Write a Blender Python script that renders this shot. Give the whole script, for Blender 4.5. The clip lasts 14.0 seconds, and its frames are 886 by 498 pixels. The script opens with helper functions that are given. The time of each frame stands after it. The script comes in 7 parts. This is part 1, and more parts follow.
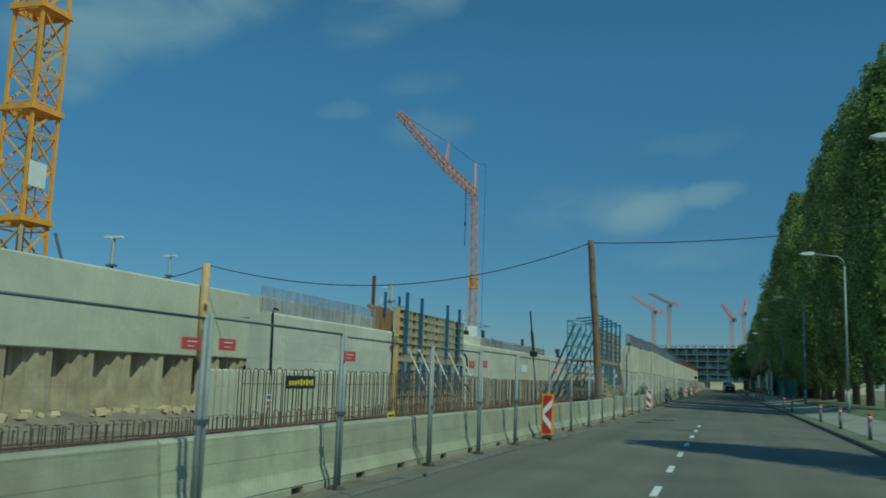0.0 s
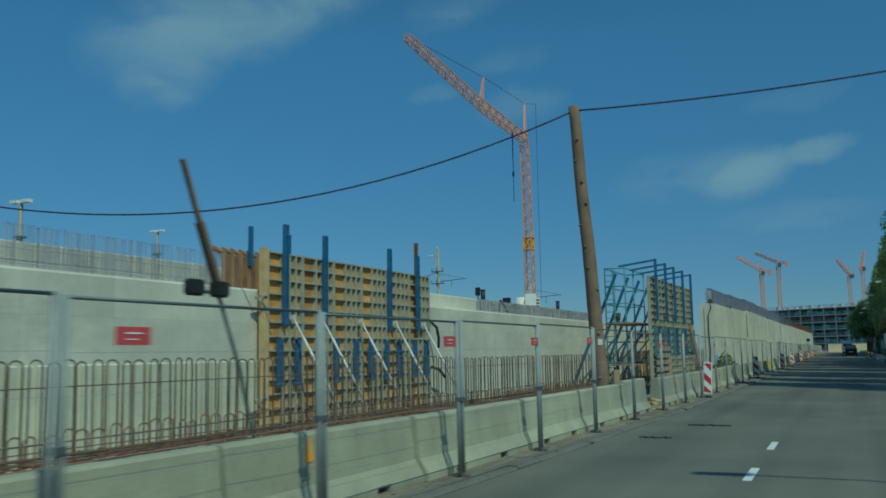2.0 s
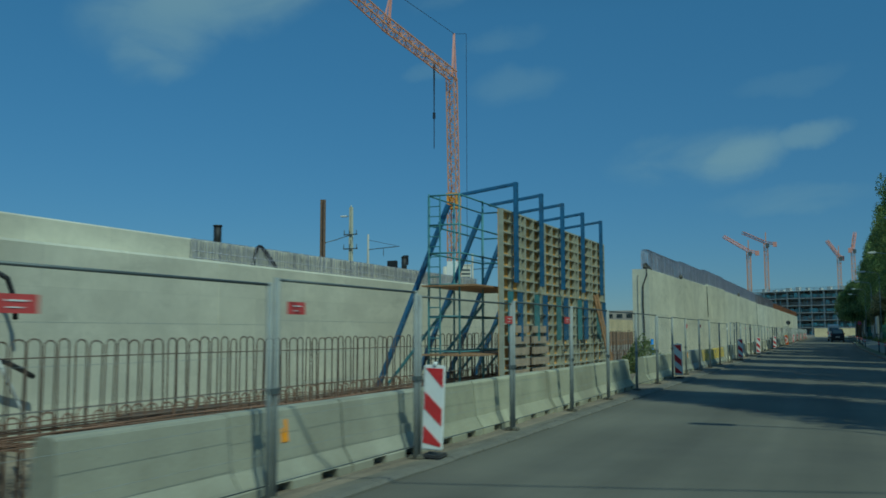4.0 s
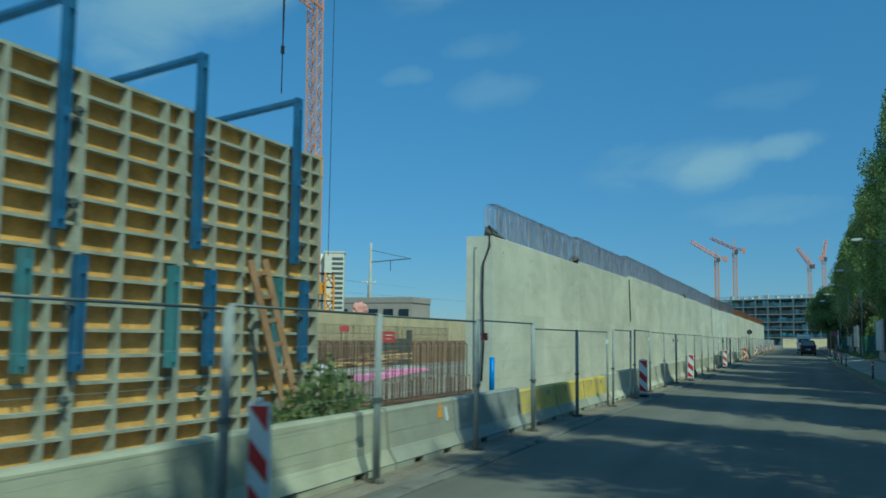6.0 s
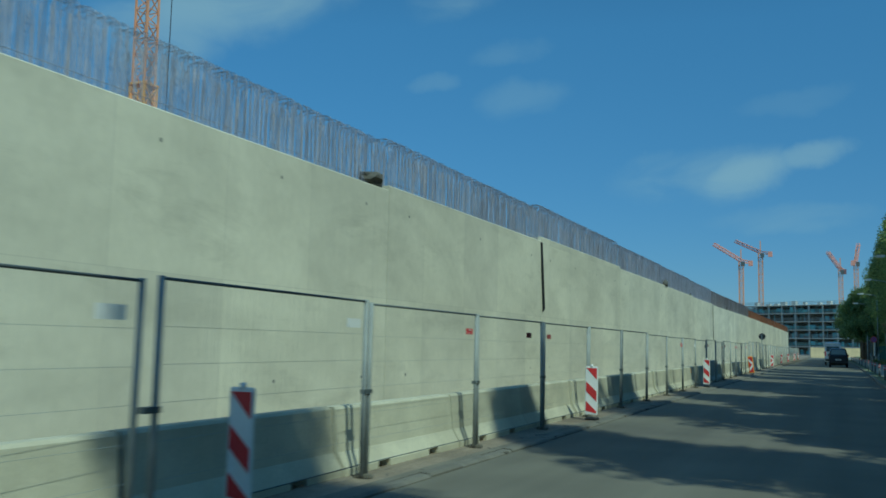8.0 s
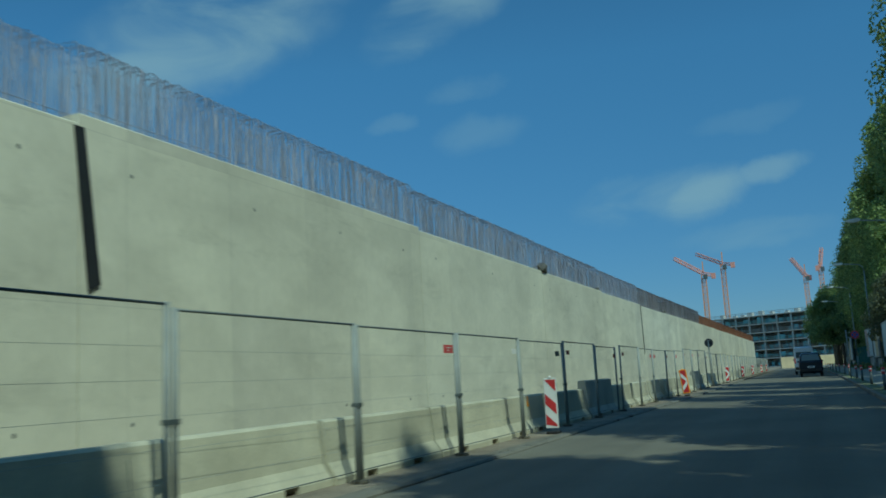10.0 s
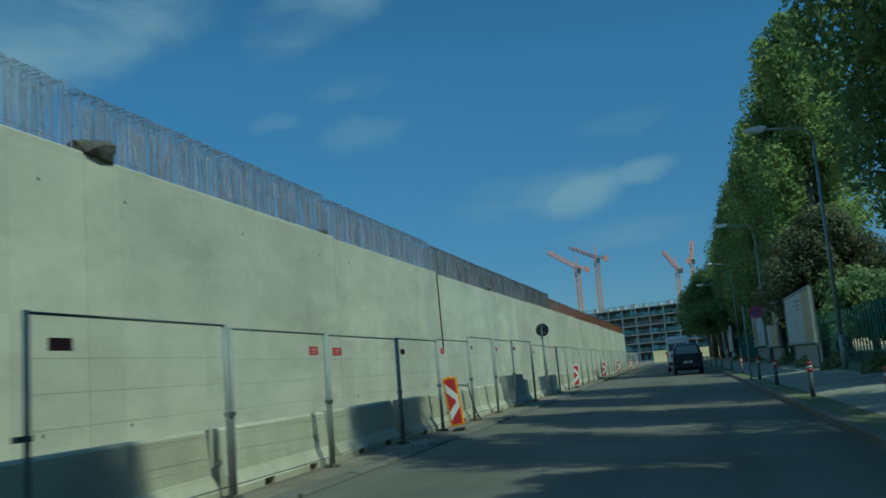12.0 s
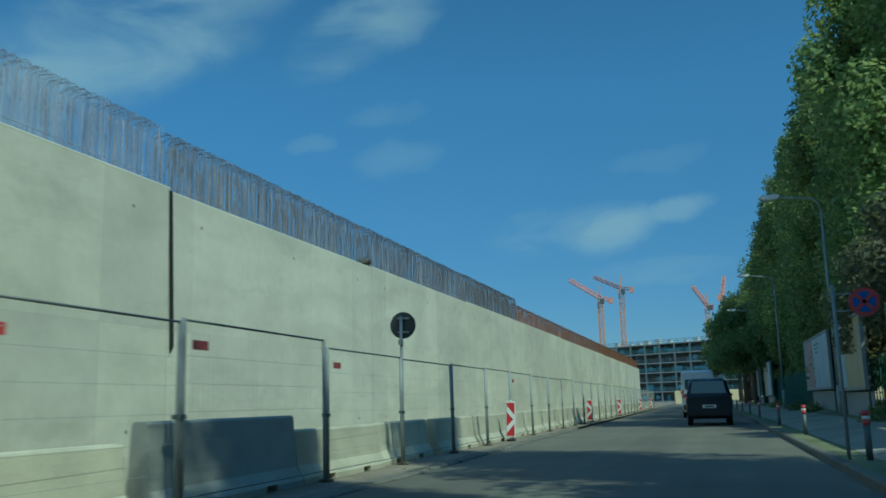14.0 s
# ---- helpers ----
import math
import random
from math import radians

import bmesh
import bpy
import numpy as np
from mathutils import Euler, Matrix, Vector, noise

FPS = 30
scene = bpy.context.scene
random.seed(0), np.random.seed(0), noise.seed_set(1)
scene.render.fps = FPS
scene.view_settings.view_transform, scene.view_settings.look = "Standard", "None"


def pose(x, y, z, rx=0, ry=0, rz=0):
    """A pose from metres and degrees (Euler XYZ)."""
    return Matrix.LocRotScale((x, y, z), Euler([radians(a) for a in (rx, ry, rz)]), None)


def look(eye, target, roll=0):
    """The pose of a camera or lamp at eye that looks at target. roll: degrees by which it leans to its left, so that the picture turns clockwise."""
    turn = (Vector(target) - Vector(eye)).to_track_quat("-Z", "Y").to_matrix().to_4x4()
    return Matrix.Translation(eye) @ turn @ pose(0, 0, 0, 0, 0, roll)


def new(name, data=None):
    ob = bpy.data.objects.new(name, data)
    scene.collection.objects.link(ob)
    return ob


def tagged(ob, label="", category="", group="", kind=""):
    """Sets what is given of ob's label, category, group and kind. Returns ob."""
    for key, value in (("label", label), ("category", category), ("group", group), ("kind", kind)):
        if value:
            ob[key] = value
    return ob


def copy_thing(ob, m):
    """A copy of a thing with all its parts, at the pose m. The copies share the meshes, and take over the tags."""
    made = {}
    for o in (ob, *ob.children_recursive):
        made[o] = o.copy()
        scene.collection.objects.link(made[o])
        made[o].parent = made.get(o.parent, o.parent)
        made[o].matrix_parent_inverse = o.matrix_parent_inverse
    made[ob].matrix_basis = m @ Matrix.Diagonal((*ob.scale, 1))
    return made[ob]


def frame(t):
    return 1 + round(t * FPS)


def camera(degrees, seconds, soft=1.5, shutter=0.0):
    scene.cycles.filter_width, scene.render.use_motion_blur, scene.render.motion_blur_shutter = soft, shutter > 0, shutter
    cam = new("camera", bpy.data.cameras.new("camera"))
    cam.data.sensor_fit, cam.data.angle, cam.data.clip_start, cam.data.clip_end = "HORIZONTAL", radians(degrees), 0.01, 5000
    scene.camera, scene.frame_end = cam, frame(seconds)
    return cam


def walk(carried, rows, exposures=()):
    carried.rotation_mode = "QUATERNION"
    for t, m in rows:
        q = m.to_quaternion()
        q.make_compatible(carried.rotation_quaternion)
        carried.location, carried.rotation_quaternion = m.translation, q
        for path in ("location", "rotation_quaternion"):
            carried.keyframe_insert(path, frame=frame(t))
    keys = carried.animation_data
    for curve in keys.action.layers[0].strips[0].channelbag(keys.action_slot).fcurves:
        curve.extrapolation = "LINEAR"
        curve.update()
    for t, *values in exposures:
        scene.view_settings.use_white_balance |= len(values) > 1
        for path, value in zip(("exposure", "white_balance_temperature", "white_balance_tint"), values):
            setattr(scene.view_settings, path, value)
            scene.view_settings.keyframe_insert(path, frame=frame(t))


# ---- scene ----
cam = camera(52.9, 14.0, 1.65, 0.24)
PATH = [
    (0, (0.896, -3.783, 1.583), (0.279, -1.902, 1.864), 2.0),
    (0.5, (0.948, 0.823, 1.58), (0.197, 2.646, 1.916), -0.3),
    (1, (0.983, 5.724, 1.618), (0.201, 7.533, 1.958), -0.6),
    (1.5, (1.034, 10.742, 1.622), (0.218, 12.549, 1.884), -0.2),
    (2, (0.997, 15.968, 1.633), (0.17, 17.774, 1.867), -1.0),
    (2.5, (0.999, 21.014, 1.599), (0.143, 22.808, 1.819), -2.1),
    (3, (1.017, 26.205, 1.603), (0.142, 27.99, 1.829), -1.9),
    (3.5, (1.115, 31.421, 1.597), (0.297, 33.235, 1.798), -0.7),
    (4, (1.165, 36.581, 1.607), (0.351, 38.398, 1.793), -0.1),
    (4.2, (1.106, 38.823, 1.583), (0.29, 40.64, 1.77), -0.3),
    (6.3, (0.821, 63.701, 1.832), (0.07, 65.545, 2.029), 1.0),
    (6.5, (0.827, 65.936, 1.77), (0.066, 67.776, 1.962), 1.6),
    (7, (0.827, 71.43, 1.718), (0.05, 73.262, 1.917), 1.2),
    (7.5, (0.827, 76.769, 1.653), (0.038, 78.594, 1.864), 1.1),
    (8, (0.817, 81.972, 1.626), (0.001, 83.786, 1.837), 1.2),
    (8.2, (0.868, 83.985, 1.624), (0.033, 85.79, 1.836), 1.2),
    (10.3, (0.698, 105.981, 1.213), (-0.028, 107.82, 1.514), -3.8),
    (10.5, (0.602, 108.333, 1.246), (-0.113, 110.178, 1.54), -4.0),
    (11, (0.514, 113.683, 1.234), (-0.167, 115.54, 1.528), -3.5),
    (11.5, (0.295, 119.324, 1.29), (-0.192, 121.244, 1.572), -4.1),
    (12, (0.296, 124.271, 1.273), (-0.204, 126.187, 1.551), -4.7),
    (12.5, (0.289, 129.341, 1.263), (-0.196, 131.26, 1.547), -4.9),
    (13, (0.359, 134.302, 1.263), (-0.123, 136.219, 1.567), -3.0),
    (13.5, (0.396, 139.284, 1.211), (-0.112, 141.191, 1.533), -1.6),
    (14, (0.532, 144.286, 1.174), (-0.027, 146.175, 1.517), -1.5),
]
walk(cam, [(t, look(eye, target, roll)) for t, eye, target, roll in PATH], [(0.0, -0.31, 5560, -27), (1.0, -0.31, 5400, -26), (2.0, -0.36, 5280, -25), (2.8, -0.41, 5260, -25), (4.2, -0.43, 5250, -24), (6.3, 0.17, 5130, -25), (7.0, 0.1, 5140, -24), (8.2, -0.02, 5170, -22), (10.3, -0.13, 5230, -22), (12.0, -0.23, 5170, -26), (13.0, -0.14, 5150, -25), (14.0, 0.02, 5140, -24)])

# ---- world and sun ----
SUN_TO = Vector((0.80, -0.60, 1.22)).normalized()
ELEV = math.asin(SUN_TO.z)
AZIM = math.atan2(SUN_TO.x, SUN_TO.y)
sun = new("sun", bpy.data.lights.new("sun", "SUN"))
sun.data.energy, sun.data.angle, sun.data.color = 2.95, radians(0.6), (1.0, 0.905, 0.735)
sun.matrix_world = look((0, 0, 60), Vector((0, 0, 60)) - SUN_TO)


def build_world():
    """Blue sky with a few thin wind-drawn clouds at fixed directions."""
    w = bpy.data.worlds.new("sky")
    scene.world = w
    w.use_nodes = True
    nt = w.node_tree
    n, l = nt.nodes, nt.links
    n.clear()
    out = n.new("ShaderNodeOutputWorld")
    bg = n.new("ShaderNodeBackground")
    bg.inputs[1].default_value = 0.1
    sky = n.new("ShaderNodeTexSky")
    sky.sky_type = "NISHITA"
    sky.sun_disc = False
    sky.sun_elevation, sky.sun_rotation = ELEV, AZIM
    sky.air_density, sky.dust_density, sky.ozone_density = 0.75, 0.0, 3.5
    tint = n.new("ShaderNodeMix")
    tint.data_type, tint.blend_type = "RGBA", "MULTIPLY"
    tint.inputs[0].default_value = 1.0
    tint.inputs[7].default_value = (*SKY_TINT, 1)
    l.new(sky.outputs[0], tint.inputs[6])
    co = n.new("ShaderNodeTexCoord")
    # wind-drawn edges: the direction is stirred before the ovals are laid
    stir = n.new("ShaderNodeTexNoise")
    stir.inputs["Scale"].default_value, stir.inputs["Detail"].default_value, stir.inputs["Roughness"].default_value = 9.0, 5, 0.6
    l.new(co.outputs["Generated"], stir.inputs["Vector"])
    off = n.new("ShaderNodeVectorMath")
    off.operation = "MULTIPLY_ADD"
    off.inputs[1].default_value, off.inputs[2].default_value = (0.07, 0.07, 0.045), (-0.035, -0.035, -0.0225)
    l.new(stir.outputs["Color"], off.inputs[0])
    warp = n.new("ShaderNodeVectorMath")
    l.new(co.outputs["Generated"], warp.inputs[0])
    l.new(off.outputs[0], warp.inputs[1])
    last = None
    for az, el, wide, high, lean, amount in CLOUDS:
        # a soft oval round one direction, its edge broken by noise
        az, el = radians(az), radians(el)
        c = Vector((math.sin(az) * math.cos(el), math.cos(az) * math.cos(el), math.sin(el)))
        right = Vector((math.cos(az), -math.sin(az), 0))
        up = c.cross(right) * -1
        ca, sa = math.cos(radians(lean)), math.sin(radians(lean))
        u, v = right * ca + up * sa, up * ca - right * sa
        sums = []
        for axis, size in ((u, wide), (v, high)):
            d = n.new("ShaderNodeVectorMath")
            d.operation = "DOT_PRODUCT"
            d.inputs[1].default_value = axis / radians(size)
            l.new(warp.outputs[0], d.inputs[0])
            q = n.new("ShaderNodeMath")
            q.operation = "POWER"
            ab = n.new("ShaderNodeMath")
            ab.operation = "ABSOLUTE"
            l.new(d.outputs["Value"], ab.inputs[0])
            l.new(ab.outputs[0], q.inputs[0])
            q.inputs[1].default_value = 2
            sums.append(q)
        s = n.new("ShaderNodeMath")
        l.new(sums[0].outputs[0], s.inputs[0])
        l.new(sums[1].outputs[0], s.inputs[1])
        front = n.new("ShaderNodeVectorMath")
        front.operation = "DOT_PRODUCT"
        front.inputs[1].default_value = c
        l.new(co.outputs["Generated"], front.inputs[0])
        fg = n.new("ShaderNodeMath")
        fg.operation = "GREATER_THAN"
        fg.inputs[1].default_value = 0.3
        l.new(front.outputs["Value"], fg.inputs[0])
        m = n.new("ShaderNodeMapRange")
        m.interpolation_type = "SMOOTHSTEP"
        m.inputs[1].default_value, m.inputs[2].default_value = 1.0, 0.0
        m.inputs[3].default_value, m.inputs[4].default_value = 0.0, amount
        l.new(s.outputs[0], m.inputs[0])
        f = n.new("ShaderNodeMath")
        f.operation = "MULTIPLY"
        l.new(m.outputs[0], f.inputs[0])
        l.new(fg.outputs[0], f.inputs[1])
        if last is None:
            last = f
        else:
            a = n.new("ShaderNodeMath")
            a.operation = "MAXIMUM"
            l.new(last.outputs[0], a.inputs[0])
            l.new(f.outputs[0], a.inputs[1])
            last = a
    mp = n.new("ShaderNodeMapping")
    mp.inputs["Scale"].default_value = (5.0, 5.0, 13.0)
    l.new(co.outputs["Generated"], mp.inputs[0])
    nz = n.new("ShaderNodeTexNoise")
    nz.inputs["Scale"].default_value, nz.inputs["Detail"].default_value, nz.inputs["Roughness"].default_value = 1.3, 5, 0.5
    nz.inputs["Distortion"].default_value = 0.6
    l.new(mp.outputs[0], nz.inputs["Vector"])
    r = n.new("ShaderNodeMapRange")
    r.interpolation_type = "SMOOTHSTEP"
    r.inputs[1].default_value, r.inputs[2].default_value = 0.24, 0.62
    l.new(nz.outputs[0], r.inputs[0])
    k = n.new("ShaderNodeMath")
    k.operation = "MULTIPLY"
    l.new(last.outputs[0], k.inputs[0])
    l.new(r.outputs[0], k.inputs[1])
    mix = n.new("ShaderNodeMix")
    mix.data_type = "RGBA"
    l.new(k.outputs[0], mix.inputs[0])
    # the sky keeps its deep blue down to the rooftops
    sep = n.new("ShaderNodeSeparateXYZ")
    l.new(co.outputs["Generated"], sep.inputs[0])
    low = n.new("ShaderNodeMapRange")
    low.inputs[1].default_value, low.inputs[2].default_value = 0.0, 0.34
    l.new(sep.outputs[2], low.inputs[0])
    dim = n.new("ShaderNodeMix")
    dim.data_type, dim.blend_type = "RGBA", "MULTIPLY"
    dim.inputs[0].default_value = 1.0
    haze = n.new("ShaderNodeMix")
    haze.data_type = "RGBA"
    haze.inputs[6].default_value, haze.inputs[7].default_value = (0.50, 0.405, 0.47, 1), (1.0, 1.0, 1.0, 1)
    l.new(low.outputs[0], haze.inputs[0])
    l.new(tint.outputs[2], dim.inputs[6])
    l.new(haze.outputs[2], dim.inputs[7])
    # sky above the view is brightened up to twice, added to lighten the shadows
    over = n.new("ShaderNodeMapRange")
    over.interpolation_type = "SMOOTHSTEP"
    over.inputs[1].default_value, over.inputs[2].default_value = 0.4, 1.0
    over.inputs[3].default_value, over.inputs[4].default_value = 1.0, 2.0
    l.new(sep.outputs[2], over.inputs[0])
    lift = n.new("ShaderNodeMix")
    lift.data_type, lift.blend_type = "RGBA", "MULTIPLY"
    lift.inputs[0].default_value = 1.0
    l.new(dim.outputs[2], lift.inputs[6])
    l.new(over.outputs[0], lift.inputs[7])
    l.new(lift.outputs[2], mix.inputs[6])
    mix.inputs[7].default_value = CLOUD_COLOUR
    l.new(mix.outputs[2], bg.inputs[0])
    l.new(bg.outputs[0], out.inputs[0])


SKY_TINT = (0.80, 0.99, 1.03)
CLOUD_COLOUR = (3.6, 4.3, 4.6, 1)
# azimuth from straight ahead, elevation, half width, half height, lean (degrees), strength
CLOUDS = [
    (-38.0, 21.9, 10.6, 4.3, 24, 0.58),
    (-33.0, 25.2, 9.0, 3.0, 15, 0.33),
    (-42.0, 17.6, 4.3, 2.8, 10, 0.42),
    (-21.8, 23.4, 6.0, 2.4, 24, 0.46),
    (-19.2, 15.6, 3.4, 1.4, 8, 0.18),
    (-25.2, 16.5, 1.9, 0.8, 5, 0.16),
    (-20.2, 18.4, 3.0, 1.0, 10, 0.14),
    (-5.2, 10.6, 3.4, 1.9, 15, 0.55),
    (-8.2, 10.9, 6.5, 1.9, 7, 0.34),
    (-1.7, 11.7, 3.0, 1.2, 14, 0.4),
    (-2.3, 15.0, 3.6, 0.9, 0, 0.09),
    (-2.6, 7.9, 5.5, 1.0, 3, 0.24),
    (-75, 24, 14, 7, 10, 0.6),
    # next five: unseen clouds outside the view, added to lighten the shadows
    (-120, 42, 22, 11, 12, 0.7),
    (70, 34, 18, 8, 5, 0.65),
    (125, 50, 22, 12, 8, 0.7),
    (178, 38, 24, 10, 4, 0.7),
    (-20, 62, 20, 12, 10, 0.6),
    (35, 20, 9, 3, 5, 0.4),
]
build_world()


# ---- materials ----
def material(name, base, rough=0.8, metal=0.0, vary=0.12, scale=1.5, grain=18.0, bump=0.15, dark=None, stain=0.0, streak=0.0, each=0.0, soft=0.02, imprint=0.0, blotch=0.0, track=0.0, isle=0.0, smear=0.0):
    """A surface with blotches at two sizes, fine relief, stains, and vertical streaks."""
    m = bpy.data.materials.new(name)
    m.use_nodes = True
    nt = m.node_tree
    n, l = nt.nodes, nt.links
    b = n["Principled BSDF"]
    b.inputs["Roughness"].default_value, b.inputs["Metallic"].default_value = rough, metal
    geo = n.new("ShaderNodeNewGeometry")
    big = n.new("ShaderNodeTexNoise")
    big.inputs["Scale"].default_value, big.inputs["Detail"].default_value = scale, 4
    l.new(geo.outputs["Position"], big.inputs["Vector"])
    fine = n.new("ShaderNodeTexNoise")
    fine.inputs["Scale"].default_value, fine.inputs["Detail"].default_value = grain, 3
    l.new(geo.outputs["Position"], fine.inputs["Vector"])
    base = Vector(base)
    lo, hi = base * (1 - vary), base * (1 + vary)
    ramp = n.new("ShaderNodeValToRGB")
    ramp.color_ramp.elements[0].position, ramp.color_ramp.elements[1].position = 0.3, 0.7
    ramp.color_ramp.elements[0].color, ramp.color_ramp.elements[1].color = (*lo, 1), (*hi, 1)
    l.new(big.outputs[0], ramp.inputs[0])
    col = ramp.outputs[0]

    def mixed(kind, fac, colour, factor=None):
        nonlocal col
        x = n.new("ShaderNodeMix")
        x.data_type, x.blend_type = "RGBA", kind
        x.inputs[0].default_value = fac
        if factor:
            l.new(factor, x.inputs[0])
        l.new(col, x.inputs[6])
        if isinstance(colour, tuple):
            x.inputs[7].default_value = (*colour, 1)
        else:
            l.new(colour, x.inputs[7])
        col = x.outputs[2]

    fr = n.new("ShaderNodeMapRange")
    fr.inputs[3].default_value, fr.inputs[4].default_value = 1 - vary * 1.3, 1 + vary * 1.3
    l.new(fine.outputs[0], fr.inputs[0])
    mixed("MULTIPLY", 1.0, fr.outputs[0])
    dk = tuple(dark) if dark else tuple(base * 0.45)
    if stain:
        sn = n.new("ShaderNodeTexNoise")
        sn.inputs["Scale"].default_value, sn.inputs["Detail"].default_value, sn.inputs["Roughness"].default_value = scale * 0.45, 6, 0.65
        l.new(geo.outputs["Position"], sn.inputs["Vector"])
        sr = n.new("ShaderNodeMapRange")
        sr.inputs[1].default_value, sr.inputs[2].default_value, sr.inputs[4].default_value = 0.5, 0.72, stain
        l.new(sn.outputs[0], sr.inputs[0])
        mixed("MIX", 0, dk, sr.outputs[0])
    if streak:
        mp = n.new("ShaderNodeMapping")
        mp.inputs["Scale"].default_value = (1.0, 1.0, 0.09)
        l.new(geo.outputs["Position"], mp.inputs[0])
        st = n.new("ShaderNodeTexNoise")
        st.inputs["Scale"].default_value, st.inputs["Detail"].default_value = 0.7, 4
        l.new(mp.outputs[0], st.inputs["Vector"])
        sr = n.new("ShaderNodeMapRange")
        sr.inputs[1].default_value, sr.inputs[2].default_value, sr.inputs[4].default_value = 0.48, 0.75, streak
        l.new(st.outputs[0], sr.inputs[0])
        mixed("MIX", 0, dk, sr.outputs[0])
    if blotch:
        # damp and cement-rich clouds, a metre or two across, with ragged edges
        mp = n.new("ShaderNodeMapping")
        mp.inputs["Scale"].default_value = (1.0, 0.5, 1.1)
        l.new(geo.outputs["Position"], mp.inputs[0])
        for size, rag, amount in ((0.42, 1.2, blotch), (1.7, 0.4, blotch * 0.45)):
            st = n.new("ShaderNodeTexNoise")
            st.inputs["Scale"].default_value, st.inputs["Detail"].default_value, st.inputs["Distortion"].default_value = size, 6, rag
            l.new(mp.outputs[0], st.inputs["Vector"])
            sr = n.new("ShaderNodeMapRange")
            sr.interpolation_type = "SMOOTHSTEP"
            sr.inputs[1].default_value, sr.inputs[2].default_value = 0.36, 0.62
            sr.inputs[3].default_value, sr.inputs[4].default_value = 1 - amount, 1 + amount * 0.6
            l.new(st.outputs[0], sr.inputs[0])
            mixed("MULTIPLY", 1.0, sr.outputs[0])
    if smear:
        # grimy smears and runs with ragged edges, drawn out sideways, a few metres apart
        mp = n.new("ShaderNodeMapping")
        mp.inputs["Scale"].default_value = (1.0, 0.45, 1.5)
        l.new(geo.outputs["Position"], mp.inputs[0])
        st = n.new("ShaderNodeTexNoise")
        st.inputs["Scale"].default_value, st.inputs["Detail"].default_value, st.inputs["Roughness"].default_value, st.inputs["Distortion"].default_value = 0.75, 9, 0.72, 0.3
        l.new(mp.outputs[0], st.inputs["Vector"])
        sr = n.new("ShaderNodeMapRange")
        sr.inputs[1].default_value, sr.inputs[2].default_value, sr.inputs[4].default_value = 0.55, 0.7, smear
        l.new(st.outputs[0], sr.inputs[0])
        mixed("MIX", 0, tuple(base * 0.5), sr.outputs[0])
    if track:
        # wheel tracks and seams drawn out along the road
        mp = n.new("ShaderNodeMapping")
        mp.inputs["Scale"].default_value = (1.0, 0.025, 1.0)
        l.new(geo.outputs["Position"], mp.inputs[0])
        st = n.new("ShaderNodeTexNoise")
        st.inputs["Scale"].default_value, st.inputs["Detail"].default_value = 1.1, 5
        l.new(mp.outputs[0], st.inputs["Vector"])
        sr = n.new("ShaderNodeMapRange")
        sr.inputs[1].default_value, sr.inputs[2].default_value = 0.3, 0.7
        sr.inputs[3].default_value, sr.inputs[4].default_value = 1 - track, 1 + track
        l.new(st.outputs[0], sr.inputs[0])
        mixed("MULTIPLY", 1.0, sr.outputs[0])
    if imprint:
        # faint rectangles left by the formwork boards
        sp = n.new("ShaderNodeSeparateXYZ")
        cb = n.new("ShaderNodeCombineXYZ")
        l.new(geo.outputs["Position"], sp.inputs[0])
        l.new(sp.outputs[1], cb.inputs[0])
        l.new(sp.outputs[2], cb.inputs[1])
        bk = n.new("ShaderNodeTexBrick")
        bk.offset = 0.0
        bk.inputs["Scale"].default_value, bk.inputs["Brick Width"].default_value, bk.inputs["Row Height"].default_value = 1.0, 2.7, 2.65
        bk.inputs["Mortar Size"].default_value, bk.inputs["Mortar Smooth"].default_value = 0.012, 0.6
        for slot, v in (("Color1", 1 - imprint), ("Color2", 1 + imprint), ("Mortar", 1 - imprint * 1.6)):
            bk.inputs[slot].default_value = (v, v, v * (0.98 if slot == "Color2" else 1.0), 1)
        l.new(cb.outputs[0], bk.inputs["Vector"])
        mixed("MULTIPLY", 1.0, bk.outputs[0])
    if each:
        oi = n.new("ShaderNodeObjectInfo")
        er = n.new("ShaderNodeMapRange")
        er.inputs[3].default_value, er.inputs[4].default_value = 1 - each, 1 + each
        l.new(oi.outputs["Random"], er.inputs[0])
        mixed("MULTIPLY", 1.0, er.outputs[0])
    if isle:
        er = n.new("ShaderNodeMapRange")
        er.inputs[3].default_value, er.inputs[4].default_value = 1 - isle, 1 + isle
        l.new(geo.outputs["Random Per Island"], er.inputs[0])
        mixed("MULTIPLY", 1.0, er.outputs[0])
    l.new(col, b.inputs["Base Color"])
    if bump:
        bp = n.new("ShaderNodeBump")
        bp.inputs["Strength"].default_value, bp.inputs["Distance"].default_value = bump, soft
        l.new(fine.outputs[0], bp.inputs["Height"])
        l.new(bp.outputs[0], b.inputs["Normal"])
    return m


def glass(name, colour, rough=0.03):
    m = bpy.data.materials.new(name)
    m.use_nodes = True
    b = m.node_tree.nodes["Principled BSDF"]
    b.inputs["Base Color"].default_value = (*colour, 1)
    b.inputs["Roughness"].default_value = rough
    b.inputs["Specular IOR Level"].default_value = 0.6
    return m


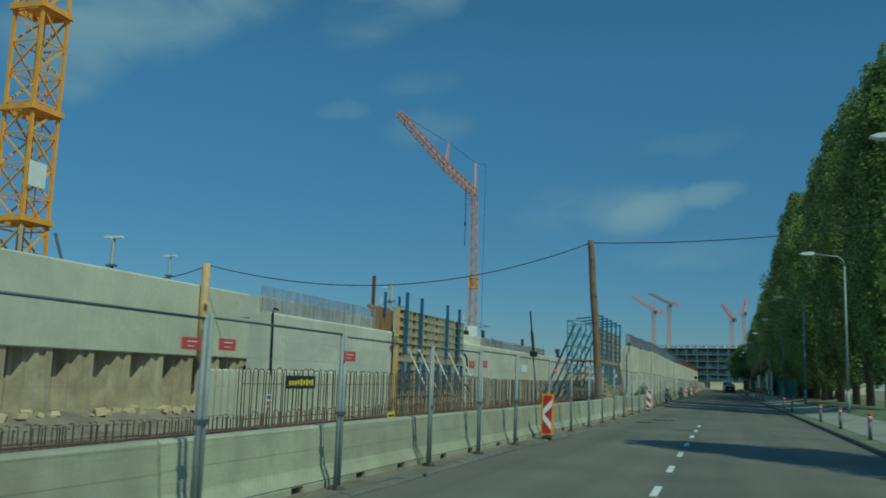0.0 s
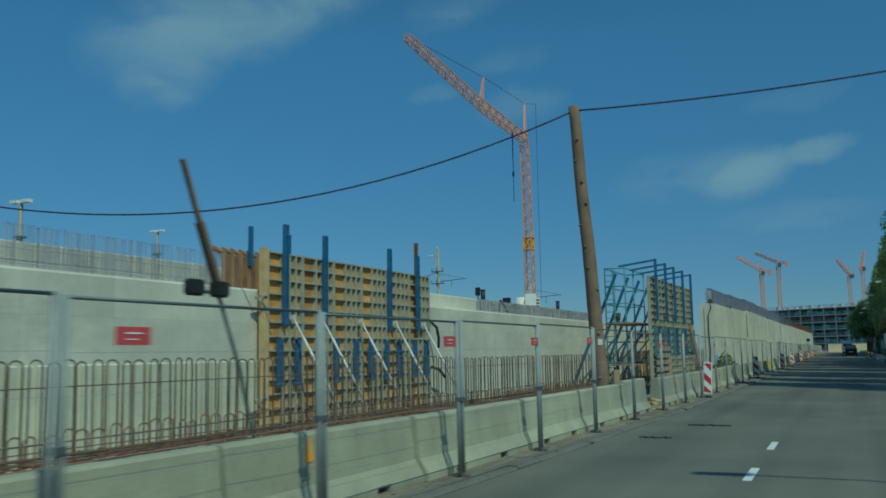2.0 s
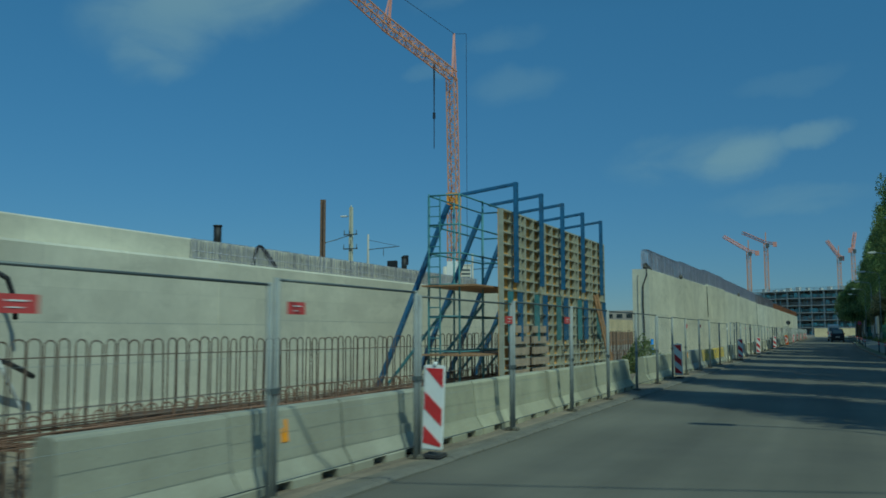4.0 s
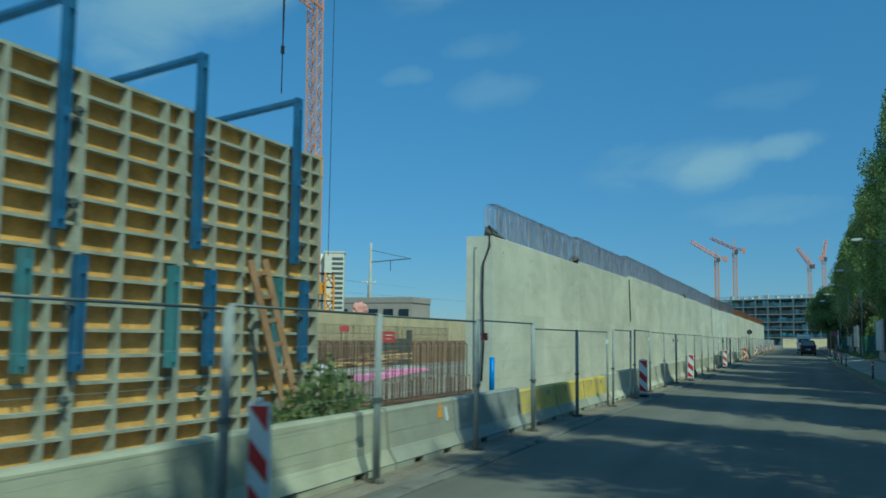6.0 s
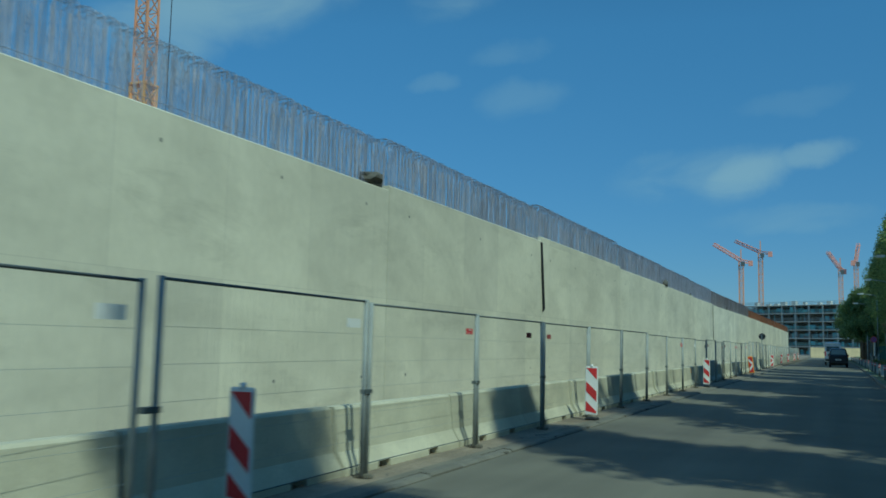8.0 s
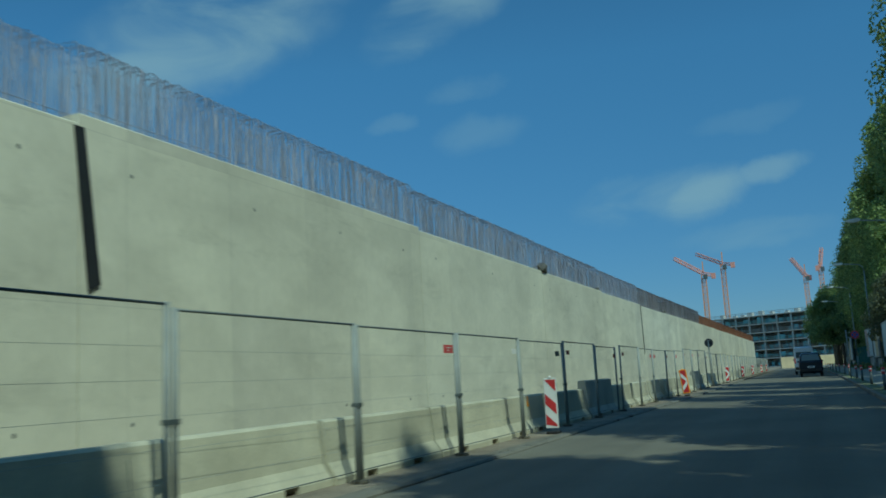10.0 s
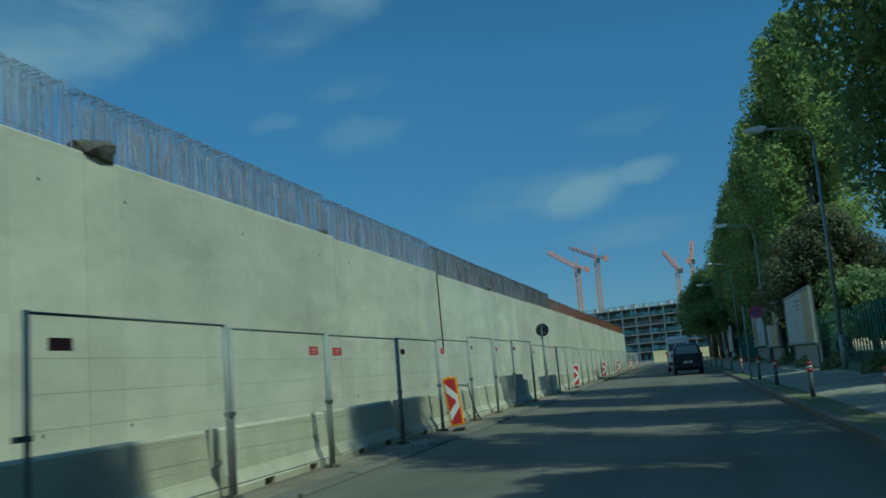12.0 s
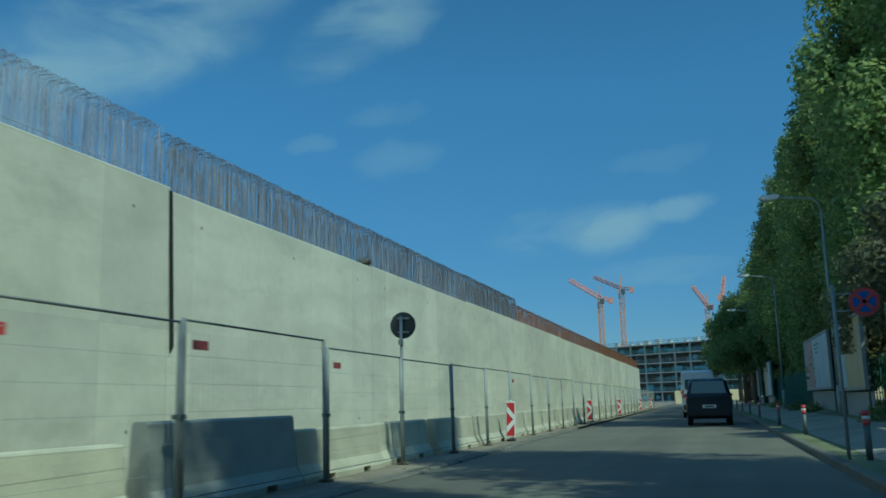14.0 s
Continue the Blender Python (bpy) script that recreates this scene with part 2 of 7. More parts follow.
CONCRETE = material("fresh concrete", (0.585, 0.57, 0.425), 0.85, vary=0.09, scale=0.35, grain=7, bump=0.1, dark=(0.40, 0.385, 0.33), stain=0.45, streak=0.22, each=0.05, blotch=0.06)
CONCRETE_WALL = material("board-marked fresh concrete", (0.64, 0.615, 0.5), 0.85, vary=0.06, scale=0.28, grain=5, bump=0.08, dark=(0.45, 0.44, 0.37), stain=0.36, streak=0.3, each=0.06, imprint=0.065, blotch=0.075, smear=0.34)
CONCRETE_OLD = material("older concrete", (0.47, 0.45, 0.38), 0.9, vary=0.12, scale=0.6, grain=9, dark=(0.28, 0.25, 0.19), stain=0.5, streak=0.4)
CONCRETE_WARM = material("sandy concrete", (0.6, 0.49, 0.29), 0.9, vary=0.12, scale=0.6, grain=9, dark=(0.3, 0.25, 0.17), stain=0.5, streak=0.3)
BARRIER = material("barrier concrete", (0.41, 0.395, 0.275), 0.9, vary=0.14, scale=1.6, grain=30, dark=(0.27, 0.24, 0.17), stain=0.6, streak=0.35, each=0.12)
BARRIER_PALE = material("pale warm barrier concrete", (0.53, 0.5, 0.37), 0.9, vary=0.14, scale=1.4, grain=30, dark=(0.33, 0.3, 0.21), stain=0.5, streak=0.3, each=0.08)
BARRIER_GREY = material("grey smooth barrier concrete", (0.38, 0.385, 0.34), 0.85, vary=0.1, scale=2.2, grain=30, dark=(0.22, 0.21, 0.18), stain=0.4, streak=0.25, each=0.06)
BARRIER_WORN = material("grimy barrier concrete", (0.355, 0.345, 0.265), 0.9, vary=0.12, scale=1.2, grain=30, dark=(0.22, 0.2, 0.14), stain=0.5, streak=0.3, each=0.06)
# darker copy of the barrier concrete, coloured for one lying in tree shade
BARRIER_MID = material("grey-green barrier concrete", (0.34, 0.345, 0.305), 0.88, vary=0.1, scale=2.2, grain=30, dark=(0.15, 0.15, 0.13), stain=0.4, streak=0.25, each=0.1)
YELLOW_PAINT = material("worn yellow paint", (0.64, 0.47, 0.09), 0.75, vary=0.16, scale=1.3, grain=25, dark=(0.44, 0.37, 0.2), stain=0.7, streak=0.3)
ASPHALT = material("worn asphalt", (0.148, 0.138, 0.104), 0.9, vary=0.14, scale=0.35, grain=60, bump=0.35, dark=(0.085, 0.08, 0.068), stain=0.6, soft=0.01, track=0.2)
ASPHALT_PATH = material("footpath asphalt", (0.3, 0.285, 0.225), 0.92, vary=0.14, scale=0.7, grain=60, bump=0.3, dark=(0.07, 0.07, 0.07), stain=0.5)
KERB = material("kerb stone", (0.16, 0.15, 0.12), 0.9, vary=0.14, scale=3, grain=40, dark=(0.15, 0.14, 0.12), stain=0.5, each=0.1)
GUTTER = material("dusty gutter", (0.17, 0.157, 0.12), 0.95, vary=0.2, scale=1.2, grain=30, bump=0.4, dark=(0.11, 0.1, 0.08), stain=0.7)
DIRT = material("site dirt", (0.24, 0.2, 0.145), 0.95, vary=0.25, scale=0.7, grain=14, bump=0.5, dark=(0.11, 0.085, 0.06), stain=0.7, soft=0.05)
VERGE = material("dry verge", (0.16, 0.17, 0.085), 0.95, vary=0.25, scale=0.9, grain=20, bump=0.5, dark=(0.07, 0.085, 0.03), stain=0.7, soft=0.04)
ROADPAINT = material("road paint", (0.66, 0.66, 0.62), 0.8, vary=0.1, scale=4, grain=40, dark=(0.25, 0.25, 0.24), stain=0.6)
GALV = material("galvanised steel", (0.3, 0.32, 0.31), 0.65, 0.2, vary=0.1, scale=5, grain=40, bump=0.05)
GALV_DARK = material("dull steel tube", (0.13, 0.15, 0.15), 0.55, 0.4, vary=0.12, scale=5, grain=40, bump=0.05)
REBAR = material("rusty rebar", (0.15, 0.108, 0.08), 0.85, 0.2, vary=0.25, scale=2, grain=30, dark=(0.08, 0.055, 0.045), stain=0.5, isle=0.25)
REBAR_GREY = material("grey rebar", (0.43, 0.425, 0.485), 0.55, 0.15, vary=0.14, scale=1.6, grain=20, dark=(0.2, 0.18, 0.18), stain=0.15, isle=0.3)
REBAR_MIX = material("browning grey rebar", (0.34, 0.31, 0.31), 0.6, 0.25, vary=0.25, scale=0.5, grain=20, dark=(0.2, 0.13, 0.09), stain=0.6, isle=0.35)
PLUG = material("dull tie plug", (0.2, 0.2, 0.18), 0.9, vary=0.2, scale=6, grain=30)
REBAR_BROWN = material("bright rust rebar", (0.22, 0.13, 0.085), 0.85, 0.05, vary=0.2, scale=1.2, grain=20, dark=(0.2, 0.1, 0.06), stain=0.4, isle=0.25)
# rust colour lightened to stand in for sun and haze on the far bars
REBAR_PALE = material("rusty rebar paled for sun and haze", (0.36, 0.27, 0.15), 0.85, 0.05, vary=0.2, scale=1.2, grain=20, dark=(0.22, 0.15, 0.08), stain=0.4, isle=0.25)
REBAR_RUST = material("orange rust rebar", (0.36, 0.16, 0.075), 0.85, 0.05, vary=0.2, scale=1.2, grain=20, dark=(0.22, 0.11, 0.06), stain=0.4, isle=0.25)
SHEETPILE = material("sheet pile steel", (0.47, 0.4, 0.27), 0.85, 0.0, vary=0.2, scale=1.4, grain=18, dark=(0.24, 0.17, 0.1), stain=0.6, streak=0.5)
PLY = material("yellow formwork ply", (0.66, 0.37, 0.1), 0.7, vary=0.3, scale=2.2, grain=22, dark=(0.36, 0.22, 0.09), stain=0.5, each=0.15)
PLY_OLD = material("stained brown formwork ply", (0.55, 0.29, 0.08), 0.75, vary=0.3, scale=1.6, grain=22, dark=(0.3, 0.19, 0.09), stain=0.6, each=0.15)
RIB = material("concrete-splashed steel rib", (0.405, 0.405, 0.32), 0.75, 0.1, vary=0.16, scale=3, grain=30, dark=(0.2, 0.19, 0.16), stain=0.5)
BLUE = material("blue steel paint", (0.04, 0.13, 0.27), 0.55, vary=0.2, scale=3, grain=25, dark=(0.1, 0.14, 0.17), stain=0.4)
TEAL = material("pale teal steel paint", (0.09, 0.23, 0.26), 0.55, vary=0.15, scale=3, grain=25, dark=(0.14, 0.16, 0.15), stain=0.4)
WHITE_STEEL = material("white prop paint", (0.72, 0.72, 0.68), 0.5, vary=0.08, scale=4, grain=25, dark=(0.35, 0.3, 0.25), stain=0.4)
TIMBER = material("weathered pole timber", (0.21, 0.14, 0.092), 0.9, vary=0.2, scale=2.5, grain=24, dark=(0.12, 0.075, 0.045), stain=0.55, streak=0.6)
TIMBER_PALE = material("pale new timber", (0.6, 0.42, 0.2), 0.8, vary=0.14, scale=3, grain=25, dark=(0.4, 0.26, 0.12), stain=0.4, streak=0.4)
BOARD = material("pale pinkish board", (0.42, 0.33, 0.24), 0.85, vary=0.16, scale=3, grain=25, dark=(0.28, 0.2, 0.14), stain=0.4, streak=0.3)
PLANK = material("brown site plank", (0.34, 0.2, 0.1), 0.85, vary=0.2, scale=2, grain=22, dark=(0.18, 0.1, 0.05), stain=0.5)
CRANE_YELLOW = material("crane yellow paint", (0.85, 0.4, 0.06), 0.5, vary=0.1, scale=2, grain=15, dark=(0.45, 0.2, 0.05), stain=0.3)
# the next two paints are paled to stand in for haze on far cranes
CRANE_PALE = material("crane paint paled for haze", (0.68, 0.33, 0.18), 0.6, vary=0.1, scale=1, grain=15, dark=(0.4, 0.2, 0.12), stain=0.3)
CRANE_RED = material("red paint paled for haze", (0.68, 0.33, 0.26), 0.6, vary=0.1, scale=1, grain=15)
WHITE = material("white panel", (0.8, 0.8, 0.77), 0.5, vary=0.04, scale=3, grain=20, dark=(0.5, 0.48, 0.42), stain=0.25)
RED = material("reflective red", (0.5, 0.03, 0.035), 0.45, vary=0.1, scale=4, grain=30, dark=(0.3, 0.04, 0.04), stain=0.3)
ORANGE = material("orange plastic", (0.9, 0.36, 0.01), 0.5, vary=0.08, scale=4, grain=30, dark=(0.5, 0.22, 0.05), stain=0.3)
RUBBER = material("black rubber", (0.03, 0.03, 0.032), 0.8, vary=0.2, scale=5, grain=40, dark=(0.09, 0.085, 0.07), stain=0.5)
BLACK = material("black plastic", (0.02, 0.021, 0.022), 0.6, vary=0.15, scale=5, grain=40)
TAR = material("dull tar", (0.055, 0.055, 0.053), 0.85, vary=0.2, scale=5, grain=40, dark=(0.09, 0.09, 0.085), stain=0.6)
RAG = material("dirty waterstop rubber", (0.1, 0.095, 0.08), 0.9, vary=0.3, scale=6, grain=30, dark=(0.04, 0.04, 0.035), stain=0.6)
# brown wall whose colour is darkened to hold the shade it lies in
SHADED_WALL = material("brown wall toned for shade", (0.29, 0.175, 0.1), 0.95, vary=0.2, scale=0.8, grain=10, dark=(0.09, 0.065, 0.045), stain=0.6, streak=0.5)
CABLE = material("black cable", (0.02, 0.02, 0.024), 0.7, vary=0.1, scale=5, grain=40)
PIPE_BLUE = material("blue plastic pipe", (0.01, 0.2, 0.62), 0.45, vary=0.08, scale=4, grain=20)
PINK = material("pink insulation", (0.85, 0.33, 0.55), 0.8, vary=0.1, scale=3, grain=15)
TARP = material("white sheet", (0.5, 0.5, 0.48), 0.6, vary=0.1, scale=3, grain=12)
SIGN_RED = material("red sign plate", (0.52, 0.075, 0.075), 0.5, vary=0.08, scale=4, grain=20)
SIGN_BACK = material("dark sign back", (0.05, 0.055, 0.06), 0.6, vary=0.15, scale=5, grain=30)
DULL_RED = material("grimy dull red plate", (0.28, 0.07, 0.065), 0.7, vary=0.2, scale=6, grain=30, dark=(0.1, 0.08, 0.08), stain=0.5)
SIGN_BLUE = material("blue sign face", (0.02, 0.12, 0.45), 0.45, vary=0.06, scale=4, grain=20)
SIGN_YELLOW = material("yellow sign lettering", (0.8, 0.65, 0.06), 0.6, vary=0.06, scale=4, grain=20)
BARK = material("grey bark", (0.12, 0.1, 0.075), 0.95, vary=0.25, scale=3, grain=20, bump=0.6, dark=(0.06, 0.05, 0.04), stain=0.5)
CARPAINT = material("dark blue car paint", (0.012, 0.018, 0.03), 0.25, 0.3, vary=0.05, scale=3, grain=10, bump=0)
VANPAINT = material("white van paint", (0.72, 0.74, 0.75), 0.3, vary=0.03, scale=3, grain=10, bump=0)
TYRE = material("tyre rubber", (0.02, 0.02, 0.02), 0.9, vary=0.1, scale=5, grain=40)
GLASS = glass("dark window glass", (0.015, 0.022, 0.026))
# base colour lightened to stand in for sky light in the rear window
CAR_GLASS = glass("car glass lightened for sky reflection", (0.12, 0.17, 0.185), 0.08)
LAMP_GLASS = glass("lamp cover", (0.75, 0.78, 0.78), 0.2)
TAIL = glass("red tail lamp", (0.55, 0.02, 0.03), 0.15)
POSTER_A = material("faded poster paper", (0.40, 0.48, 0.51), 0.6, vary=0.14, scale=0.8, grain=6, dark=(0.55, 0.4, 0.3), stain=0.5)
POSTER_B = material("yellow poster field", (0.42, 0.35, 0.19), 0.6, vary=0.14, scale=0.8, grain=6, dark=(0.35, 0.3, 0.2), stain=0.5)
POSTER_C = material("reddish poster field", (0.38, 0.24, 0.2), 0.6, vary=0.14, scale=0.8, grain=6, dark=(0.25, 0.3, 0.35), stain=0.6)
GREEN_FENCE = material("dark green fence paint", (0.06, 0.16, 0.13), 0.7, vary=0.15, scale=3, grain=20)
LAMP_POST = material("green-grey lamp post", (0.3, 0.34, 0.32), 0.55, 0.2, vary=0.1, scale=4, grain=20)
SLAB = material("raw concrete slab edge", (0.52, 0.52, 0.48), 0.85, vary=0.1, scale=0.4, grain=6, dark=(0.28, 0.27, 0.24), stain=0.4)
TEAL_NET = material("teal scaffold net", (0.24, 0.44, 0.46), 0.8, vary=0.25, scale=0.3, grain=3)
# darker copy of the slab concrete; the interior's shade is in its colour
DARK_ROOM = material("unlit interior concrete", (0.38, 0.38, 0.35), 0.9, vary=0.15, scale=0.5, grain=6)
HAZE_WALL = material("pale high-rise plaster", (0.78, 0.73, 0.6), 0.8, vary=0.06, scale=0.3, grain=4)
FAR_BROWN = material("far plastered facade", (0.4, 0.34, 0.28), 0.85, vary=0.12, scale=0.2, grain=3)


def leaf_material(name, base, deep):
    m = bpy.data.materials.new(name)
    m.use_nodes = True
    n, l = m.node_tree.nodes, m.node_tree.links
    b = n["Principled BSDF"]
    geo = n.new("ShaderNodeNewGeometry")
    r = n.new("ShaderNodeValToRGB")
    r.color_ramp.elements[0].color, r.color_ramp.elements[1].color = (*deep, 1), (*base, 1)
    l.new(geo.outputs["Random Per Island"], r.inputs[0])
    oi = n.new("ShaderNodeObjectInfo")
    mr = n.new("ShaderNodeMapRange")
    mr.inputs[3].default_value, mr.inputs[4].default_value = 0.8, 1.25
    l.new(oi.outputs["Random"], mr.inputs[0])
    x = n.new("ShaderNodeMix")
    x.data_type, x.blend_type = "RGBA", "MULTIPLY"
    x.inputs[0].default_value = 1
    l.new(r.outputs[0], x.inputs[6])
    l.new(mr.outputs[0], x.inputs[7])
    l.new(x.outputs[2], b.inputs["Base Color"])
    b.inputs["Roughness"].default_value = 0.55
    tr = n.new("ShaderNodeBsdfTranslucent")
    l.new(x.outputs[2], tr.inputs[0])
    ms = n.new("ShaderNodeMixShader")
    ms.inputs[0].default_value = 0.55
    l.new(b.outputs[0], ms.inputs[1])
    l.new(tr.outputs[0], ms.inputs[2])
    l.new(ms.outputs[0], n["Material Output"].inputs[0])
    return m


LEAF = leaf_material("poplar leaves", (0.4, 0.46, 0.15), (0.17, 0.23, 0.085))
LEAF_DARK = leaf_material("dark broad leaves", (0.24, 0.31, 0.11), (0.13, 0.19, 0.07))
# leaf colour lightened to make up for light missing in the deep shade
LEAF_BUSH = leaf_material("bush leaves lightened for shade", (0.33, 0.4, 0.16), (0.2, 0.27, 0.1))
LEAF_RUST = leaf_material("browning leaves", (0.21, 0.2, 0.1), (0.12, 0.14, 0.065))
WEED = leaf_material("weed leaves", (0.34, 0.38, 0.14), (0.14, 0.19, 0.06))


# ---- mesh helpers ----
def quad_box(bm, m, sx, sy, sz, slot=0):
    vs = [bm.verts.new(m @ Vector((x * sx / 2, y * sy / 2, z * sz / 2))) for z in (-1, 1) for y in (-1, 1) for x in (-1, 1)]
    for f in ((0, 2, 3, 1), (4, 5, 7, 6), (0, 1, 5, 4), (2, 6, 7, 3), (0, 4, 6, 2), (1, 3, 7, 5)):
        bm.faces.new([vs[i] for i in f]).material_index = slot
    return vs


def box(bm, x, y, z, sx, sy, sz, slot=0):
    """A box by its middle and size."""
    return quad_box(bm, Matrix.Translation((x, y, z)), sx, sy, sz, slot)


def along(p, q, roll=0.0):
    """A frame whose z runs from p to q, at their middle."""
    p, q = Vector(p), Vector(q)
    d = q - p
    up = Vector((0, 0, 1)) if abs(d.normalized().z) < 0.99 else Vector((0, 1, 0))
    xa = up.cross(d).normalized()
    ya = d.normalized().cross(xa)
    m = Matrix((xa, ya, d.normalized())).transposed().to_4x4()
    return Matrix.Translation((p + q) / 2) @ m @ Matrix.Rotation(roll, 4, "Z"), d.length


def beam(bm, p, q, w, h=None, slot=0):
    m, length = along(p, q)
    return quad_box(bm, m, w, h or w, length, slot)


def tube(bm, p, q, r, r2=None, sides=8, caps=True, slot=0):
    m, length = along(p, q)
    r2 = r if r2 is None else r2
    a = [bm.verts.new(m @ Vector((r * math.cos(k * 2 * math.pi / sides), r * math.sin(k * 2 * math.pi / sides), -length / 2))) for k in range(sides)]
    b = [bm.verts.new(m @ Vector((r2 * math.cos(k * 2 * math.pi / sides), r2 * math.sin(k * 2 * math.pi / sides), length / 2))) for k in range(sides)]
    for k in range(sides):
        j = (k + 1) % sides
        f = bm.faces.new((a[k], a[j], b[j], b[k]))
        f.material_index = slot
        f.smooth = sides > 6
    if caps:
        bm.faces.new(a[::-1]).material_index = slot
        bm.faces.new(b).material_index = slot


def run(bm, points, r, sides=6, slot=0):
    """A bent rod through points, with shared rings."""
    pts = [Vector(p) for p in points]
    rings = []
    for i, p in enumerate(pts):
        d = (pts[min(i + 1, len(pts) - 1)] - pts[max(i - 1, 0)]).normalized()
        up = Vector((0, 0, 1)) if abs(d.z) < 0.9 else Vector((0, 1, 0))
        if abs(d.z) >= 0.9 and abs(d.y) >= 0.9:
            up = Vector((1, 0, 0))
        xa = up.cross(d).normalized()
        ya = d.cross(xa)
        rings.append([bm.verts.new(p + r * (math.cos(k * 2 * math.pi / sides) * xa + math.sin(k * 2 * math.pi / sides) * ya)) for k in range(sides)])
    for a, b in zip(rings, rings[1:]):
        for k in range(sides):
            j = (k + 1) % sides
            f = bm.faces.new((a[k], a[j], b[j], b[k]))
            f.material_index = slot
            f.smooth = True
    bm.faces.new(rings[0][::-1])
    bm.faces.new(rings[-1])


def prism(bm, outline, y0, y1, slot=0):
    """An outline in x and z, drawn out along y."""
    a = [bm.verts.new((x, y0, z)) for x, z in outline]
    b = [bm.verts.new((x, y1, z)) for x, z in outline]
    k = len(outline)
    fs = [bm.faces.new((a[i], b[i], b[(i + 1) % k], a[(i + 1) % k])) for i in range(k)]
    fs += [bm.faces.new(a), bm.faces.new(b[::-1])]
    for f in fs:
        f.material_index = slot
    return fs


def finish(bm, name, mats, bevel=0.0):
    bmesh.ops.recalc_face_normals(bm, faces=bm.faces)
    if bevel:
        bmesh.ops.bevel(bm, geom=list(bm.edges), offset=bevel, segments=2, affect="EDGES", clamp_overlap=True)
    me = bpy.data.meshes.new(name)
    bm.to_mesh(me)
    bm.free()
    for m in mats if isinstance(mats, (list, tuple)) else [mats]:
        me.materials.append(m)
    return me


def part(name, bm, mats, parent, label="", bevel=0.0, at=None):
    ob = new(name, finish(bm, name, mats, bevel))
    ob.parent = parent
    if at is not None:
        ob.matrix_basis = at
    return tagged(ob, label)


def solid(name, bm, mats, label, category, group="", kind="", bevel=0.0, at=None):
    """A thing that is one mesh."""
    ob = new(name, finish(bm, name, mats, bevel))
    if at is not None:
        ob.matrix_basis = at
    return tagged(ob, label, category, group, kind)


def thing(name, label, category, group="", at=None, kind=""):
    ob = new(name)
    ob.empty_display_size = 0.2
    if at is not None:
        ob.matrix_basis = at
    return tagged(ob, label, category, group, kind)


def lerp_table(table, y):
    return float(np.interp(y, [a for a, _ in table], [b for _, b in table]))


# ---- ground, road, footpath ----
LEFT_EDGE = [(-60, -3.8), (15, -3.75), (28, -3.4), (40, -3.25), (53, -3.4), (88, -3.75), (125, -4.1), (160, -4.4), (175, -4.85), (300, -6.6), (420, -8.5)]


def left_edge(y):
    return lerp_table(LEFT_EDGE, y)


def right_kerb(y):
    return 4.6 - 0.0125 * y


def kerb_x(y):
    return lerp_table([(-70, 5.475), (60, 3.85), (100, 3.05), (130, 2.4), (160, 2.34), (185, 2.2), (440, -0.9)], y)


def fence_x(y):
    return lerp_table([(-60, -4.2), (10, -4.1), (25, -3.75), (50, -3.72), (70, -4.15), (85, -4.25), (125, -4.8), (165, -5.35), (300, -7.3)], y)


def strip(name, stations, left, right, z, mats, label, category, kind="structure", cuts=1):
    bm = bmesh.new()
    rows = []
    for y in stations:
        a, b = left(y), right(y)
        rows.append([bm.verts.new((a + (b - a) * k / cuts, y, z[0] + (z[1] - z[0]) * k / cuts if isinstance(z, tuple) else z)) for k in range(cuts + 1)])
    for r, s in zip(rows, rows[1:]):
        for k in range(cuts):
            bm.faces.new((r[k], r[k + 1], s[k + 1], s[k]))
    return solid(name, bm, mats, label, category, kind=kind)


def build_ground():
    """One sheet to the horizon, with the shallow pit of the building site in it."""
    xs = [-3000, -900, -300, -120, -60, -40, -30, -24, -19, -16, -13, -11, -9.6, -8, -6.5, -5.5, -4, 0, 4, 7, 10, 14, 20, 40, 120, 400, 3000]
    ys = [-600, -150, -60, -30] + [k * 4.0 for k in range(-6, 26)] + [110, 130, 160, 200, 260, 320, 420, 600, 1000, 2000, 5000]
    bm = bmesh.new()
    rng = random.Random(4)

    def height(x, y):
        pit = max(0.0, min(1.0, (-5.6 - x) / 2.5)) * max(0.0, min(1.0, (104 - y) / 8)) * max(0.0, min(1.0, (y + 60) / 20)) * max(0.0, min(1.0, (x + 40) / 8))
        lump = rng.uniform(-0.07, 0.07) if -24 < x < -6 and -30 < y < 130 else 0
        return -0.06 - 0.85 * pit + lump
    rows = [[bm.verts.new((x, y, height(x, y))) for x in xs] for y in ys]
    for r, s in zip(rows, rows[1:]):
        for k in range(len(xs) - 1):
            bm.faces.new((r[k], r[k + 1], s[k + 1], s[k]))
    solid("ground", bm, DIRT, "bare brown earth of a building site with shallow pit", "ground", kind="structure")


build_ground()
STATIONS = [-60 + 6 * k for k in range(82)]
strip("road", STATIONS, left_edge, lambda y: kerb_x(y), 0.0, ASPHALT, "worn grey asphalt road with patches", "road", cuts=4)
strip("gutter", STATIONS, lambda y: left_edge(y) - 0.32, lambda y: left_edge(y) - 0.166, 0.048, GUTTER, "dusty grey concrete gutter strip along the road", "gutter")
strip("dirt_shoulder", STATIONS, lambda y: left_edge(y) - 2.6, lambda y: left_edge(y) - 0.323, 0.044, DIRT, "dusty dirt shoulder under the site fence", "shoulder")
strip("footpath", STATIONS, lambda y: kerb_x(y) + 0.653, lambda y: right_kerb(y) + 2.6, (0.125, 0.34), ASPHALT_PATH, "grey asphalt footpath behind the kerb", "footpath")
strip("grass_strip", STATIONS, lambda y: kerb_x(y) + 0.14, lambda y: kerb_x(y) + 0.65, 0.119, VERGE, "worn grass strip between kerb and footpath", "grass strip")
